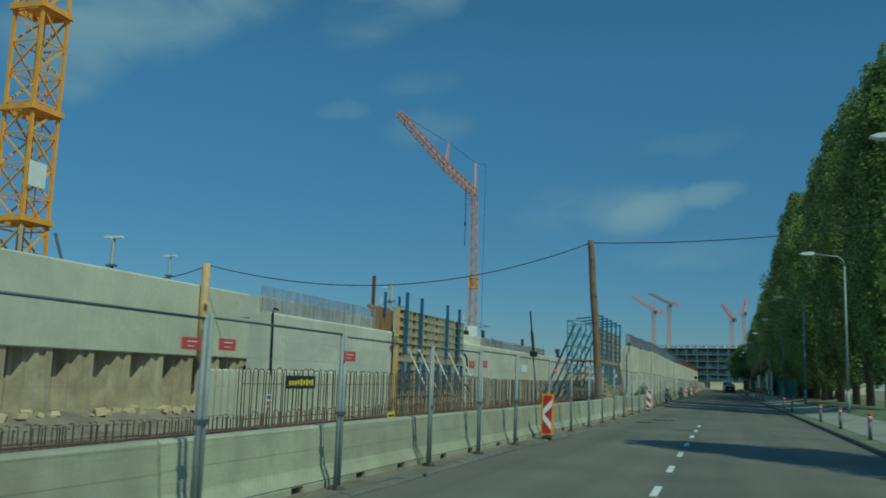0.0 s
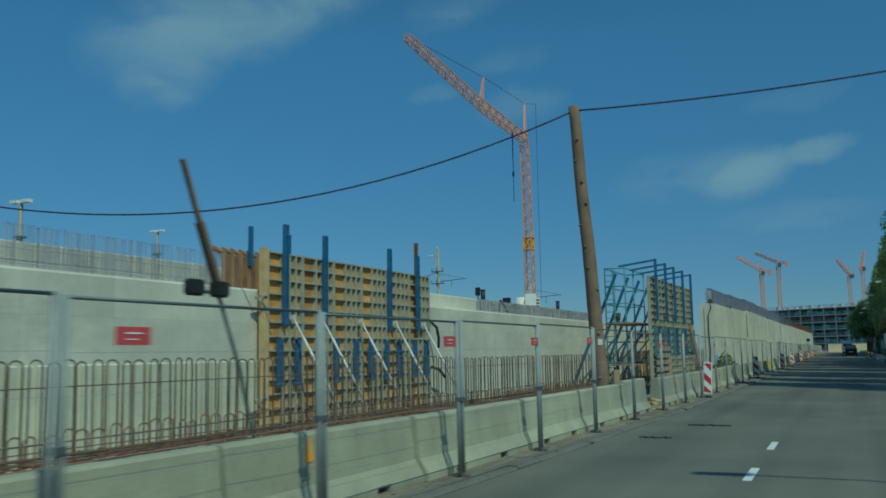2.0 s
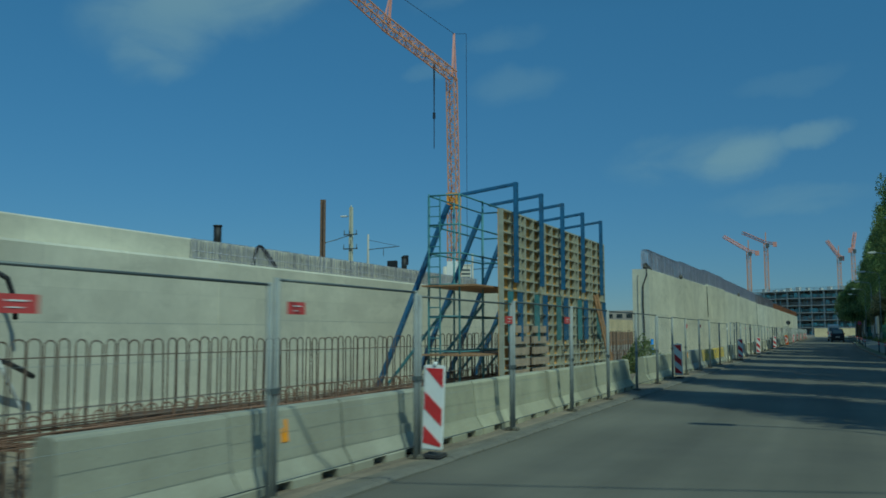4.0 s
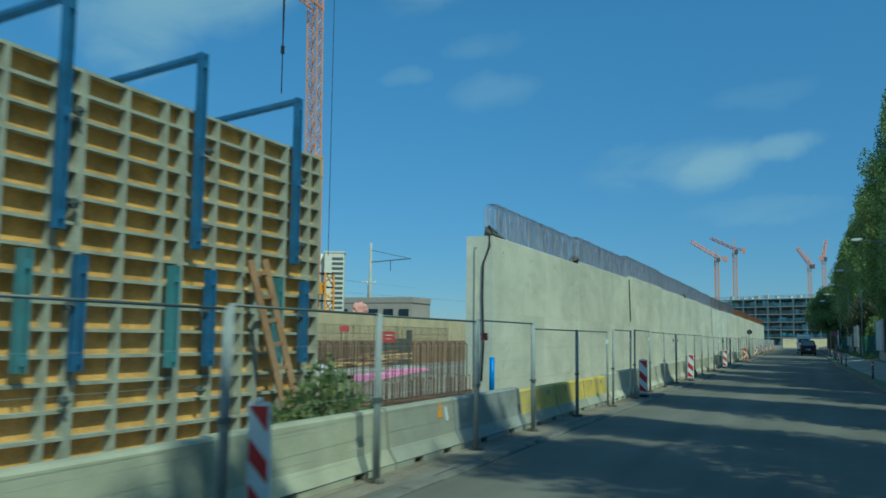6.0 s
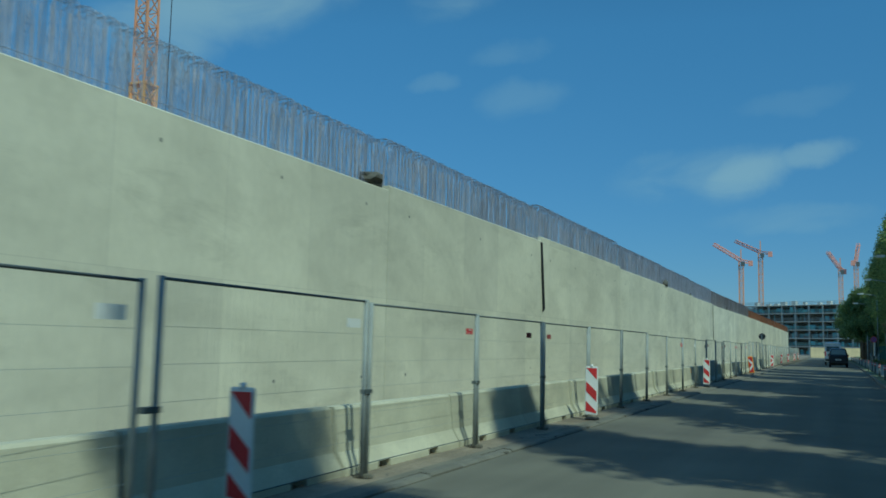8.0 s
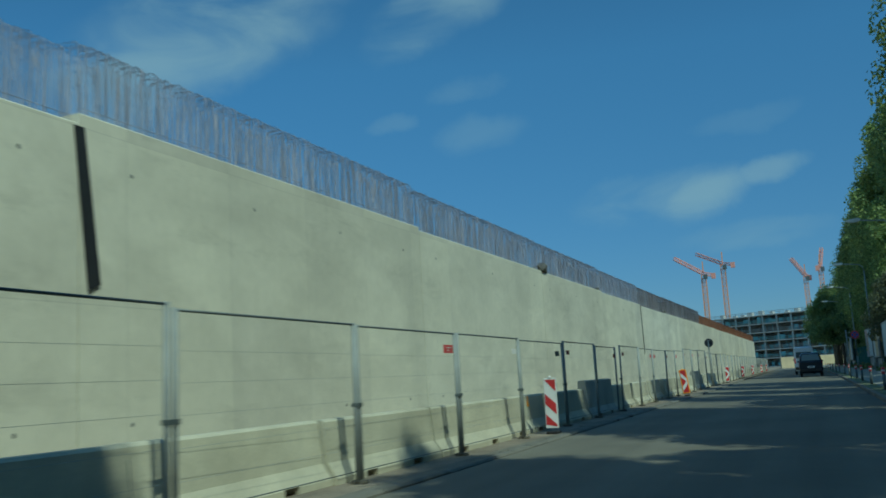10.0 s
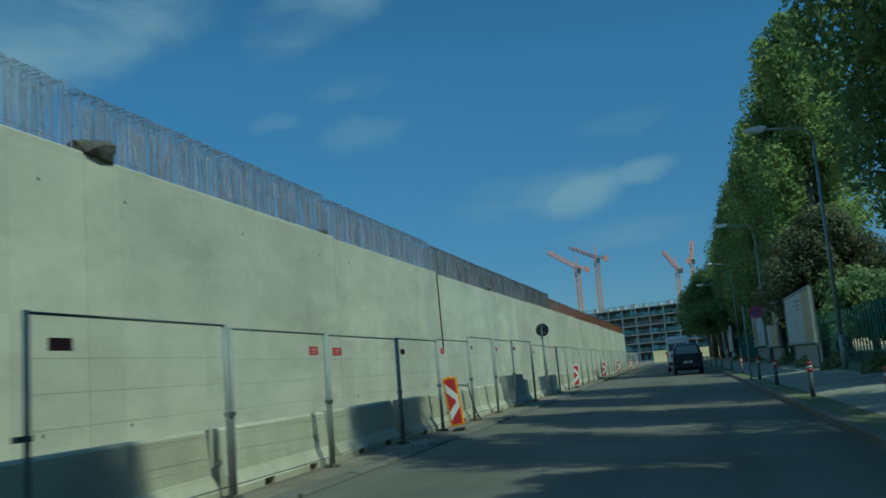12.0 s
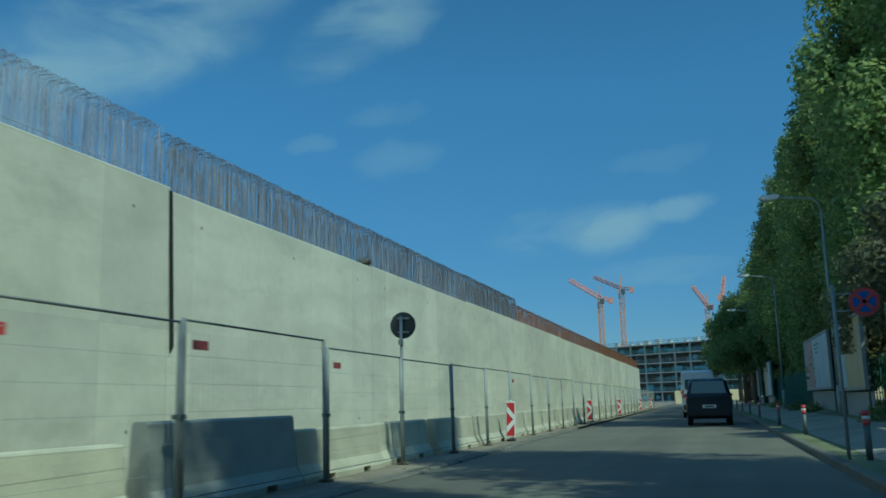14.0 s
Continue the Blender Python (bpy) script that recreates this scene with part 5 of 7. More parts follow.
# ---- far buildings ----
def build_shell():
    """Unfinished concrete frame building: slabs, columns, nets, dark interior."""
    x0, x1, y0, y1 = -46.0, 52.0, 448.0, 470.0
    turn = Matrix.Translation((-12, 448, 0)) @ Matrix.Rotation(-0.5, 4, "Z") @ Matrix.Translation((12, -448, 0))
    b = thing("shell_building", "unfinished concrete frame building with teal safety nets", "building", at=turn)
    n, h = 6, 3.15
    for k in range(n + 1):
        bm = bmesh.new()
        box(bm, (x0 + x1) / 2 + (3 if k == n else 0), (y0 + y1) / 2, k * h + 0.15, x1 - x0 - (6 if k == n else 0), y1 - y0, 0.32)
        part("floor_slab", bm, SLAB, b)
    rng = random.Random(12)
    bm = bmesh.new()
    box(bm, 0, 0, h / 2, 0.5, 0.5, h - 0.4)
    me = finish(bm, "column", SLAB)
    for k in range(n):
        for i in range(18):
            ob = new("column", me)
            ob.parent = b
            ob.matrix_basis = Matrix.Translation((x0 + 1 + i * (x1 - x0 - 2) / 17, y0 + 0.7, k * h + 0.15))
    bm = bmesh.new()
    tube(bm, (0, 0, 0.15), (0, 0, h - 0.1), 0.11, sides=6)
    me = finish(bm, "floor_prop", TEAL_NET)
    for k in range(n):
        for i in range(46):
            if rng.random() < 0.6:
                ob = new("floor_prop", me)
                ob.parent = b
                ob.matrix_basis = Matrix.Translation((x0 + 1.5 + i * (x1 - x0 - 3) / 45 + rng.uniform(-0.4, 0.4), y0 + 0.5 + rng.uniform(0, 3), k * h + 0.15))
    bm = bmesh.new()
    box(bm, (x0 + x1) / 2, y0 + 9, n * h / 2, x1 - x0 - 2, 0.4, n * h - 0.2)
    part("core_wall", bm, DARK_ROOM, b)
    bm = bmesh.new()
    box(bm, 0, 0, 0, 1, 0.06, 1)
    me = finish(bm, "safety_net", TEAL_NET)
    for k in range(n):
        for i in range(34):
            if rng.random() < (0.68 if k > 1 else 0.5):
                ob = new("safety_net", me)
                ob.parent = b
                w = (x1 - x0 - 2) / 34
                ob.matrix_basis = Matrix.Translation((x0 + 1 + (i + 0.5) * w, y0 + 0.25 + rng.uniform(0, 2.5), k * h + 0.45 + rng.uniform(0.5, 1.2))) @ Matrix.Diagonal((w * rng.uniform(0.4, 0.96), 1, rng.uniform(0.8, 2.2), 1))
    # edge rails
    for k in range(1, n + 1):
        bm = bmesh.new()
        for z in (0.6, 1.15):
            beam(bm, (x0, y0 + 0.1, k * h + 0.3 + z), (x1, y0 + 0.1, k * h + 0.3 + z), 0.12)
        for i in range(33):
            beam(bm, (x0 + 0.5 + 3 * i, y0 + 0.1, k * h + 0.3), (x0 + 0.5 + 3 * i, y0 + 0.1, k * h + 1.6), 0.1)
        part("guard_rail", bm, TEAL_NET if k % 2 else GALV, b)
    for k in range(18):
        x = x0 + 8 + k * 4.6
        bm = bmesh.new()
        high = rng.uniform(0.8, 1.8)
        box(bm, x, y0 + 4 + rng.uniform(0, 6), n * h + 0.31 + high / 2, rng.uniform(1, 3), 1.5, high)
        part("roof_vent", bm, SLAB, b)
    # pale wall before its foot
    bm = bmesh.new()
    prism(bm, [(-0.2, 0), (0.2, 0), (0.2, 2.6), (-0.2, 2.6)], 0, 60)
    solid("boundary_wall", bm, CONCRETE_WARM, "sand-coloured wall where the road bends", "wall", kind="structure", at=Matrix.Translation((-7.0, 330, 0)) @ Matrix.Rotation(-1.15, 4, "Z"))


def far_block(x, y, w, d, h, mat, label, floors, bays):
    b = thing("far_block", label, "building", at=Matrix.Translation((x, y, 0)))
    bm = bmesh.new()
    box(bm, 0, 0, h / 2, w, d, h)
    part("wall", bm, mat, b)
    bm = bmesh.new()
    box(bm, 0, 0, h + 0.3, w * 1.02, d * 1.02, 0.6)
    part("roof", bm, mat, b)
    bm = bmesh.new()
    box(bm, 0, 0, 0, w / bays * 0.6, 0.2, h / floors * 0.5)
    me = finish(bm, "window", GLASS)
    for k in range(floors):
        for i in range(bays):
            ob = new("window", me)
            ob.parent = b
            ob.matrix_basis = Matrix.Translation((-w / 2 + (i + 0.5) * w / bays, -d / 2 - 0.03, (k + 0.5) * h / floors))


build_shell()


def build_louvre_tower():
    """Slim pale shaft with dark louvre slots, behind the crane's foot."""
    t = thing("louvre_tower", "slim pale concrete shaft with dark louvre slots", "shaft", at=Matrix.Translation((-37.3, 127.8, -0.85)) @ Matrix.Rotation(0.45, 4, "Z"))
    bm = bmesh.new()
    box(bm, 0, 0, 4.9, 1.7, 1.7, 9.8)
    tube(bm, (-1.45, 0.5, 0.5), (-1.45, 0.5, 9.75), 0.75, sides=20)
    part("shaft", bm, HAZE_WALL, t, bevel=0.04)
    for k in range(11):
        bm = bmesh.new()
        box(bm, 0.3, -0.83, 9.3 - 0.42 * k, 0.95, 0.12, 0.2)
        part("louvre_slot", bm, GALV_DARK, t)
    bm = bmesh.new()
    box(bm, 0, 0, 9.86, 1.8, 1.8, 0.12)
    part("cap", bm, HAZE_WALL, t)


build_louvre_tower()
far_block(-44.5, 152, 9.5, 5, 5.6, FAR_BROWN, "low flat-roofed site building beyond the pit", 2, 5)
far_block(-175, 330, 60, 14, 11, FAR_BROWN, "low brown far building", 3, 14)
far_block(-100, 420, 50, 14, 10, FAR_BROWN, "low far building behind the railway", 3, 12)


# ---- railway masts behind the site ----
def rail_mast(x, y, top, arm, lamps):
    t = thing("catenary_mast", "grey railway mast with arms and wires behind the site", "mast", group="railway masts", at=Matrix.Translation((x, y, 0)))
    bm = bmesh.new()
    tube(bm, (0, 0, 0), (0, 0, top), 0.28, 0.14, sides=8)
    part("post", bm, GALV if lamps else CONCRETE_OLD, t)
    if arm:
        bm = bmesh.new()
        beam(bm, (0, 0, top - 2.2), (arm, 0, top - 1.9), 0.1)
        beam(bm, (0, 0, top - 0.8), (arm * 0.9, 0, top - 1.8), 0.06)
        beam(bm, (arm * 0.5, 0, top - 2.0), (arm * 0.5, 0, top - 3.2), 0.06)
        part("arm", bm, GALV_DARK, t)
    if lamps:
        for s in (-1, 1):
            bm = bmesh.new()
            box(bm, s * 0.5, 0, top + 0.1, 0.62, 0.4, 0.2)
            beam(bm, (0, 0, top - 0.1), (s * 0.35, 0, top + 0.05), 0.09)
            part("flood_light", bm, WHITE, t)
        bm = bmesh.new()
        box(bm, 0, 0, top - 2.2, 0.8, 0.4, 0.16)
        part("cross_bar", bm, GALV_DARK, t)


for args in ((-46.5, 55.5, 11.6, 0, True), (-60.5, 83.0, 14.0, 0, True), (-60.6, 148.2, 15.6, 5.0, False), (-45.2, 150, 12.4, 5.0, False),
             (-46.4, 152, 8.0, 0, True), (-78.8, 161.9, 13.0, 0, True)):
    rail_mast(*args)


def build_lattice_mast():
    """Pale concrete mast with cross arms, insulators and a lamp on a side arm."""
    x, y, top = -48.8, 122.9, 15.6
    t = thing("concrete_mast", "pale concrete railway mast with insulators and a side lamp", "mast", at=Matrix.Translation((x, y, 0)))
    bm = bmesh.new()
    for dx in (-0.2, 0.2):
        beam(bm, (dx, 0, 0), (dx * 0.5, 0, top), 0.16, 0.3)
    tube(bm, (0, 0, top - 0.1), (0, 0, top + 0.25), 0.13, 0.05, sides=8)
    for k in range(16):
        z = 0.6 + k * 0.95
        box(bm, 0, 0, z, 0.32 - 0.01 * k, 0.22, 0.3)
    part("post", bm, CONCRETE, t, bevel=0.02)
    for z, w in ((12.5, 0.85), (10.9, 0.9)):
        bm = bmesh.new()
        box(bm, 0.05, -0.2, z, 2 * w, 0.12, 0.12)
        part("cross_arm", bm, GALV_DARK, t)
        for dx in (-w + 0.1, -0.1, w - 0.05):
            bm = bmesh.new()
            for i in range(3):
                tube(bm, (dx, -0.2, z + 0.06 + 0.16 * i), (dx, -0.2, z + 0.18 + 0.16 * i), 0.09 - 0.015 * i, 0.045, sides=8)
            part("insulator", bm, GALV_DARK, t)
    bm = bmesh.new()
    beam(bm, (-0.1, 0, 14.6), (-1.15, 0, 14.65), 0.07)
    part("lamp_arm", bm, GALV, t)
    bm = bmesh.new()
    box(bm, -0.95, 0, 14.62, 0.75, 0.36, 0.2)
    part("lamp_head", bm, WHITE, t, bevel=0.05)


build_lattice_mast()


def build_brown_mast():
    """Rolled steel railway mast, rust brown, with a light arm to its neighbour."""
    t = thing("steel_mast", "tall rust-brown steel railway mast with a thin arm", "mast", at=Matrix.Translation((-50.0, 118.9, 0)))
    bm = bmesh.new()
    for dx in (-0.2, 0.2):
        box(bm, dx, 0, 8.0, 0.05, 0.42, 16.0)
    box(bm, 0, 0, 8.0, 0.35, 0.05, 15.98)
    part("post", bm, TIMBER, t)
    bm = bmesh.new()
    run(bm, [(0.2, 0.2, 11.3), (0.6, 2.0, 11.8), (1.1, 3.9, 12.45)], 0.05, 6)
    part("arm", bm, GALV_DARK, t)


build_brown_mast()


def signal(x, y, z):
    t = thing("rail_signal", "black railway signal head on a thin post", "signal", group="railway signals", at=Matrix.Translation((x, y, 0)))
    bm = bmesh.new()
    tube(bm, (0, 0, 0), (0, 0, z), 0.09, sides=6)
    part("post", bm, GALV_DARK, t)
    bm = bmesh.new()
    box(bm, 0, -0.1, z + 0.3, 0.7, 0.3, 2.2 if z < 10 else 1.2)
    part("head", bm, BLACK, t, bevel=0.03)


for args in ((-66.9, 159.7, 9.2), (-48.6, 136.3, 10.3), (-27.5, 92, 5.2)):
    signal(*args)
bm = bmesh.new()
for x0, y0, x1, y1, z in ((-70, 60, -58, 220, 8.2), (-66, 60, -54, 220, 8.0), (-50, 60, -44, 160, 7.6), (-37, 80, -45, 150, 7.5)):
    run(bm, [(x0 + (x1 - x0) * k / 8, y0 + (y1 - y0) * k / 8, z + 0.25 * math.sin(k)) for k in range(9)], 0.006, 4)
solid("catenary_wire", bm, CABLE, "thin railway overhead wires", "wire", kind="stuff")


# ---- barriers, fence, delineators ----
def barrier_mesh(length, mats, high=0.8):
    """Safety barrier as one loft, with two drain notches through its foot."""
    bm = bmesh.new()
    upper = [(0.15, 0.27), (0.1, high - 0.03), (0.07, high), (-0.07, high), (-0.1, high - 0.03), (-0.15, 0.27)]
    full = [(-0.27, 0), (0.27, 0), (0.27, 0.08), *upper, (-0.27, 0.08)]
    raised = [(-0.264, 0.088), (0.264, 0.088), (0.262, 0.092), *upper, (-0.262, 0.092)]
    stations = [(0.012, full)]
    for a in (0.24 * length, 0.68 * length):
        stations += [(a, full), (a + 0.004, raised), (a + 0.336, raised), (a + 0.34, full)]
    stations.append((length - 0.012, full))
    rings = [[bm.verts.new((x, y, z)) for x, z in outline] for y, outline in stations]
    n = len(full)
    for p, q in zip(rings, rings[1:]):
        for k in range(n):
            j = (k + 1) % n
            f = bm.faces.new((p[k], p[j], q[j], q[k]))
            if len(mats) > 1 and k in (2, 3, 4, 5, 6, 7, 8) and f.calc_center_median().z > 0.2:
                f.material_index = 1
    bm.faces.new(rings[0][::-1])
    bm.faces.new(rings[-1])
    return finish(bm, "concrete_barrier", mats)


BAR_LONG, BAR_SHORT, BAR_END = barrier_mesh(3.72, [BARRIER]), barrier_mesh(2.0, [BARRIER]), barrier_mesh(2.38, [BARRIER_WORN], 0.86)
BAR_TALL, BAR_YELLOW, BAR_MID = barrier_mesh(3.8, [BARRIER_GREY], 1.02), barrier_mesh(2.73, [BARRIER_WORN, YELLOW_PAINT], 0.74), barrier_mesh(3.58, [BARRIER_MID])
BAR_WORN, BAR_WORN_LONG = barrier_mesh(2.0, [BARRIER_WORN]), barrier_mesh(2.48, [BARRIER_WORN])
BAR_PALE, BAR_PALE_SHORT = barrier_mesh(3.52, [BARRIER_PALE]), barrier_mesh(2.0, [BARRIER_PALE])


bm = bmesh.new()
prism(bm, [(-0.03, 0.1), (0.17, 0.12), (0.12, 0.4), (0.1, 0.66), (-0.03, 0.68)], -0.025, 0.02)
JOINT_PLATE = finish(bm, "joint_plate", GALV_DARK)


SPRAYED = [(23.9, 0.55, 0.16), (44.3, 0.5, 0.15), (73.17, 0.58, 0.2), (121.6, 0.6, 0.2)]


def build_barriers():
    rng = random.Random(21)

    def put(me, y, length, label, dx=0.0, dz=0.0, skew=0.0):
        x = fence_x(y) - 0.5 + dx
        slope = math.atan2(fence_x(y + length) - fence_x(y), length)
        ob = thing("concrete_barrier", label, "barrier", "barriers along the road", at=Matrix.Translation((x, y, 0.046 + dz)) @ Matrix.Rotation(-slope + skew, 4, "Z"))
        b = new("body", me)
        b.parent = ob
        j = new("joint_plate", JOINT_PLATE)
        j.parent = ob
        j.matrix_basis = Matrix.Translation((0, length, 0))
        tagged(j, "dark steel joint plate")
        if me is BAR_YELLOW:
            for sy, sw, sz in ((0.9, 0.08, 0.16), (2.1, 0.22, 0.1)):
                bm = bmesh.new()
                box(bm, 0.105, sy, 0.6, 0.03, sw, sz)
                part("lifting_slot", bm, BARRIER_MID, ob, "grimy lifting slot")
        for my, mz, mw in SPRAYED:
            if y <= my < y + length:
                bm = bmesh.new()
                box(bm, 0, 0, 0, 0.006, mw * 0.8, 0.09)
                box(bm, 0.0005, mw * 0.2, 0.08, 0.006, mw * 0.35, 0.2)
                box(bm, 0.001, -mw * 0.3, 0.03, 0.006, mw * 0.2, 0.13)
                m = part("paint_mark", bm, ORANGE, ob, "orange sprayed survey mark")
                m.matrix_basis = Matrix.Translation((0.15 - (mz - 0.3) * 0.106 + 0.004, my - y, mz)) @ Matrix.Rotation(-0.106, 4, "Y")
    light = "pale weathered concrete safety barrier beside the fence"
    y = -33.4
    while y < 37:
        put(BAR_LONG, y, 3.72, light, rng.uniform(-0.03, 0.03), 0, rng.uniform(-0.01, 0.01))
        y += 3.73
    put(BAR_END, y, 2.38, light)
    y = 41.4
    while y < 61:
        put(BAR_WORN if y < 47 else BAR_SHORT, y, 2.0, "grimy grey-green concrete safety barrier beside the fence" if y < 47 else light, rng.uniform(-0.03, 0.05), 0, rng.uniform(-0.015, 0.015))
        y += 2.02
    for k in range(2):
        put(BAR_LONG, 63.8 + 3.74 * k, 3.72, light, rng.uniform(-0.03, 0.03), 0, rng.uniform(-0.01, 0.01))
    put(BAR_WORN_LONG, 71.3, 2.48, "grimy brownish concrete safety barrier beside the fence")
    put(BAR_MID, 73.8, 3.58, "grey-green concrete safety barrier beside the fence")
    for k in range(3):
        put(BAR_YELLOW, 77.4 + 2.75 * k, 2.73, "concrete safety barrier painted worn yellow")
    put(BAR_PALE_SHORT, 85.68, 2.0, light, 0.05)
    # even lengths, with two taller ones among them
    for y0, count, step in ((87.72, 11, 3.53), (130.4, 6, 3.74), (156.75, 28, 3.74)):
        for k in range(count):
            put(BAR_PALE, y0 + step * k, 3.52, light, rng.uniform(-0.05, 0.08), 0, rng.uniform(-0.02, 0.02))
    for y in (126.55, 152.9):
        put(BAR_TALL, y, 3.8, "grey smooth concrete safety barrier, taller than its neighbours", 0.12, 0, 0.01)
    bm = bmesh.new()
    box(bm, 0, 0, 0, 0.012, 0.07, 0.22)
    solid("paper_tag", bm, WHITE, "white paper tag stuck to a grimy barrier", "tag", at=Matrix.Translation((fence_x(73.43) - 0.5 + 0.128, 73.43, 0.62)) @ Matrix.Rotation(-0.106, 4, "Y") @ Matrix.Rotation(0.15, 4, "X"))
    # odds and ends in the gap
    bm = bmesh.new()
    box(bm, -4.74, 39.32, 0.52, 0.14, 0.06, 1.24)
    solid("timber_stake", bm, TIMBER_PALE, "pale timber stake standing behind the barrier end", "stake", bevel=0.008)
    heap = thing("timber_scraps", "small heap of pale timber offcuts in the gap", "timber")
    for k in range(7):
        bm = bmesh.new()
        rr = random.Random(k)
        beam(bm, (-4.5 + rr.uniform(-0.3, 0.3), 40.1 + rr.uniform(0, 0.5), 0.06 + 0.05 * k), (-4.0 + rr.uniform(-0.2, 0.2), 40.6 + rr.uniform(0, 0.5), 0.06 + 0.04 * k), 0.1, 0.05)
        part("offcut", bm, TIMBER_PALE, heap)


POSTS = [-10.0, -6.5, -3.0, 0.6, 4.0, 7.3, 11.0, 13.9, 16.8, 20.35, 23.5, 26.8, 30.0, 33.4, 36.8, 40.2, 43.6, 46.7, 50.2, 53.9, 57.2, 60.7, 64.0, 67.0, 70.2, 73.8, 77.0, 80.6, 84.1, 87.5, 91.3, 94.9,
         98.4, 101.9, 105.4, 109.0, 112.6, 116.2, 119.7, 123.3, 126.8, 129.7, 130.35, 133.8, 136.9, 140.5, 143.5, 146.75, 149.95, 153.1, 157.2, 160.9, 164.6, 168.1]
POSTS += [171.4 + 3.55 * k for k in range(26)]
PLATES = [(3.7, "r", 0.3), (4.35, "r", 0.3), (7.45, "r", 0.34), (13.25, "r", 0.34), (14.1, "r", 0.34), (17.4, "w", 0.42), (21.0, "r", 0.34), (26.5, "r", 0.34), (29.8, "r", 0.32), (33.1, "r", 0.32), (33.88, "w", 0.3), (39.95, "r", 0.32), (40.72, "r", 0.32), (43.95, "r", 0.3), (50.0, "r", 0.3), (53.5, "r", 0.32),
          (70.45, "r", 0.34), (74.1, "d", 0.3), (83.9, "w", 0.3), (87.1, "w", 0.3), (90.9, "w", 0.26), (94.5, "r", 0.22), (97.5, "d", 0.24), (98.7, "d", 0.22), (115.8, "r", 0.34), (119.3, "w", 0.26), (122.7, "g", 0.3), (123.7, "d", 0.26),
          (129.4, "d", 0.28), (130.8, "d", 0.28), (136.35, "r", 0.32), (137.3, "r", 0.32), (140.8, "d", 0.26), (143.95, "r", 0.32), (147.05, "d", 0.2), (150.25, "r", 0.26), (153.5, "d", 0.26), (157.6, "d", 0.24), (171.8, "d", 0.24), (181.9, "r", 0.24)]


def build_fence():
    L = 3.5
    base = thing("fence_panel", "galvanised mesh site fence panel on concrete feet", "fence panel", "site fence panels")
    for name, y in (("post", 0.055), ("post", L - 0.055)):
        bm = bmesh.new()
        tube(bm, (0, y, 0.03), (0, y, 2.05), 0.028, sides=8)
        part(name, bm, GALV, base)
    for name, z in (("top_rail", 2.03), ("bottom_rail", 0.16)):
        bm = bmesh.new()
        tube(bm, (0, 0.055, z), (0, L - 0.055, z), 0.014 if z > 1 else 0.007, sides=8)
        part(name, bm, GALV_DARK, base)
    vs, fs = [], []

    def wire(p, q, r):
        k = len(vs)
        d = (Vector(q) - Vector(p)).normalized()
        u = Vector((1, 0, 0)) * r
        v = d.cross(u)
        for c in (p, q):
            for w in (u, -0.5 * u + 0.87 * v, -0.5 * u - 0.87 * v):
                vs.append(tuple(Vector(c) + w))
        for i in range(3):
            j = (i + 1) % 3
            fs.append((k + i, k + j, k + 3 + j, k + 3 + i))
    for k in range(1, 36):
        wire((0, 0.055 + k * 0.0942, 0.16), (0, 0.055 + k * 0.0942, 2.03), 0.0007)
    for z in (0.45, 0.75, 1.05, 1.35, 1.65):
        wire((0.004, 0.055, z), (0.004, L - 0.055, z), 0.0018)
    me = bpy.data.meshes.new("wire_mesh")
    me.from_pydata(vs, [], fs)
    me.materials.append(GALV)
    ob = new("wire_mesh", me)
    ob.parent = base
    bm = bmesh.new()
    box(bm, 0, 0, 0.02, 0.22, 0.12, 0.05)
    part("foot", bm, GUTTER, base, "dusty concrete fence foot", bevel=0.015)
    bm = bmesh.new()
    box(bm, 0, 0.0, 1.0, 0.07, 0.17, 0.05)
    part("clamp", bm, GALV_DARK, base)
    rng = random.Random(2)

    def plate(parent, y, mat, high=0.16, wide=0.34, marks=True):
        bm = bmesh.new()
        box(bm, 0.02, y, 1.77, 0.012, wide, high)
        p = part("sign_plate", bm, mat, parent, "small red maker's plate with unreadable marks" if mat is SIGN_RED else "small maker's plate")
        if marks:
            bm = bmesh.new()
            box(bm, 0.029, y, 1.79, 0.004, wide * 0.5, high * 0.09)
            box(bm, 0.029, y - wide * 0.05, 1.745, 0.004, wide * 0.36, high * 0.06)
            part("mark", bm, WHITE, p)
    for k, (a, b) in enumerate(zip(POSTS, POSTS[1:])):
        if b - a < 1.2:
            continue
        xa, xb = fence_x(a) + (0.12 if 84 < a < 90 else 0), fence_x(b)
        d = math.hypot(xb - xa, b - a)
        m = Matrix.Translation((xa, a, 0.046)) @ Matrix.Rotation(-math.atan2(xb - xa, b - a), 4, "Z") @ Matrix.Rotation(rng.uniform(-0.012, 0.012), 4, "Y") @ Matrix.Diagonal((1, d / L, (1.05 if 146 < a < 157 else 0.955 if 76 < a < 84 else 0.965 if 108 < a < 128 else 0.98 if 128 < a < 145 else 1.0) + rng.uniform(-0.015, 0.015), 1))
        ob = copy_thing(base, m)
        for y, colour, wide in PLATES:
            if a <= y < b:
                plate(ob, (y - a) * L / d, {"r": SIGN_RED, "d": DULL_RED, "g": GALV_DARK, "w": WHITE}[colour], wide * 0.4, wide * 1.1, colour == "r")
    for o in (*base.children_recursive, base):
        bpy.data.objects.remove(o)


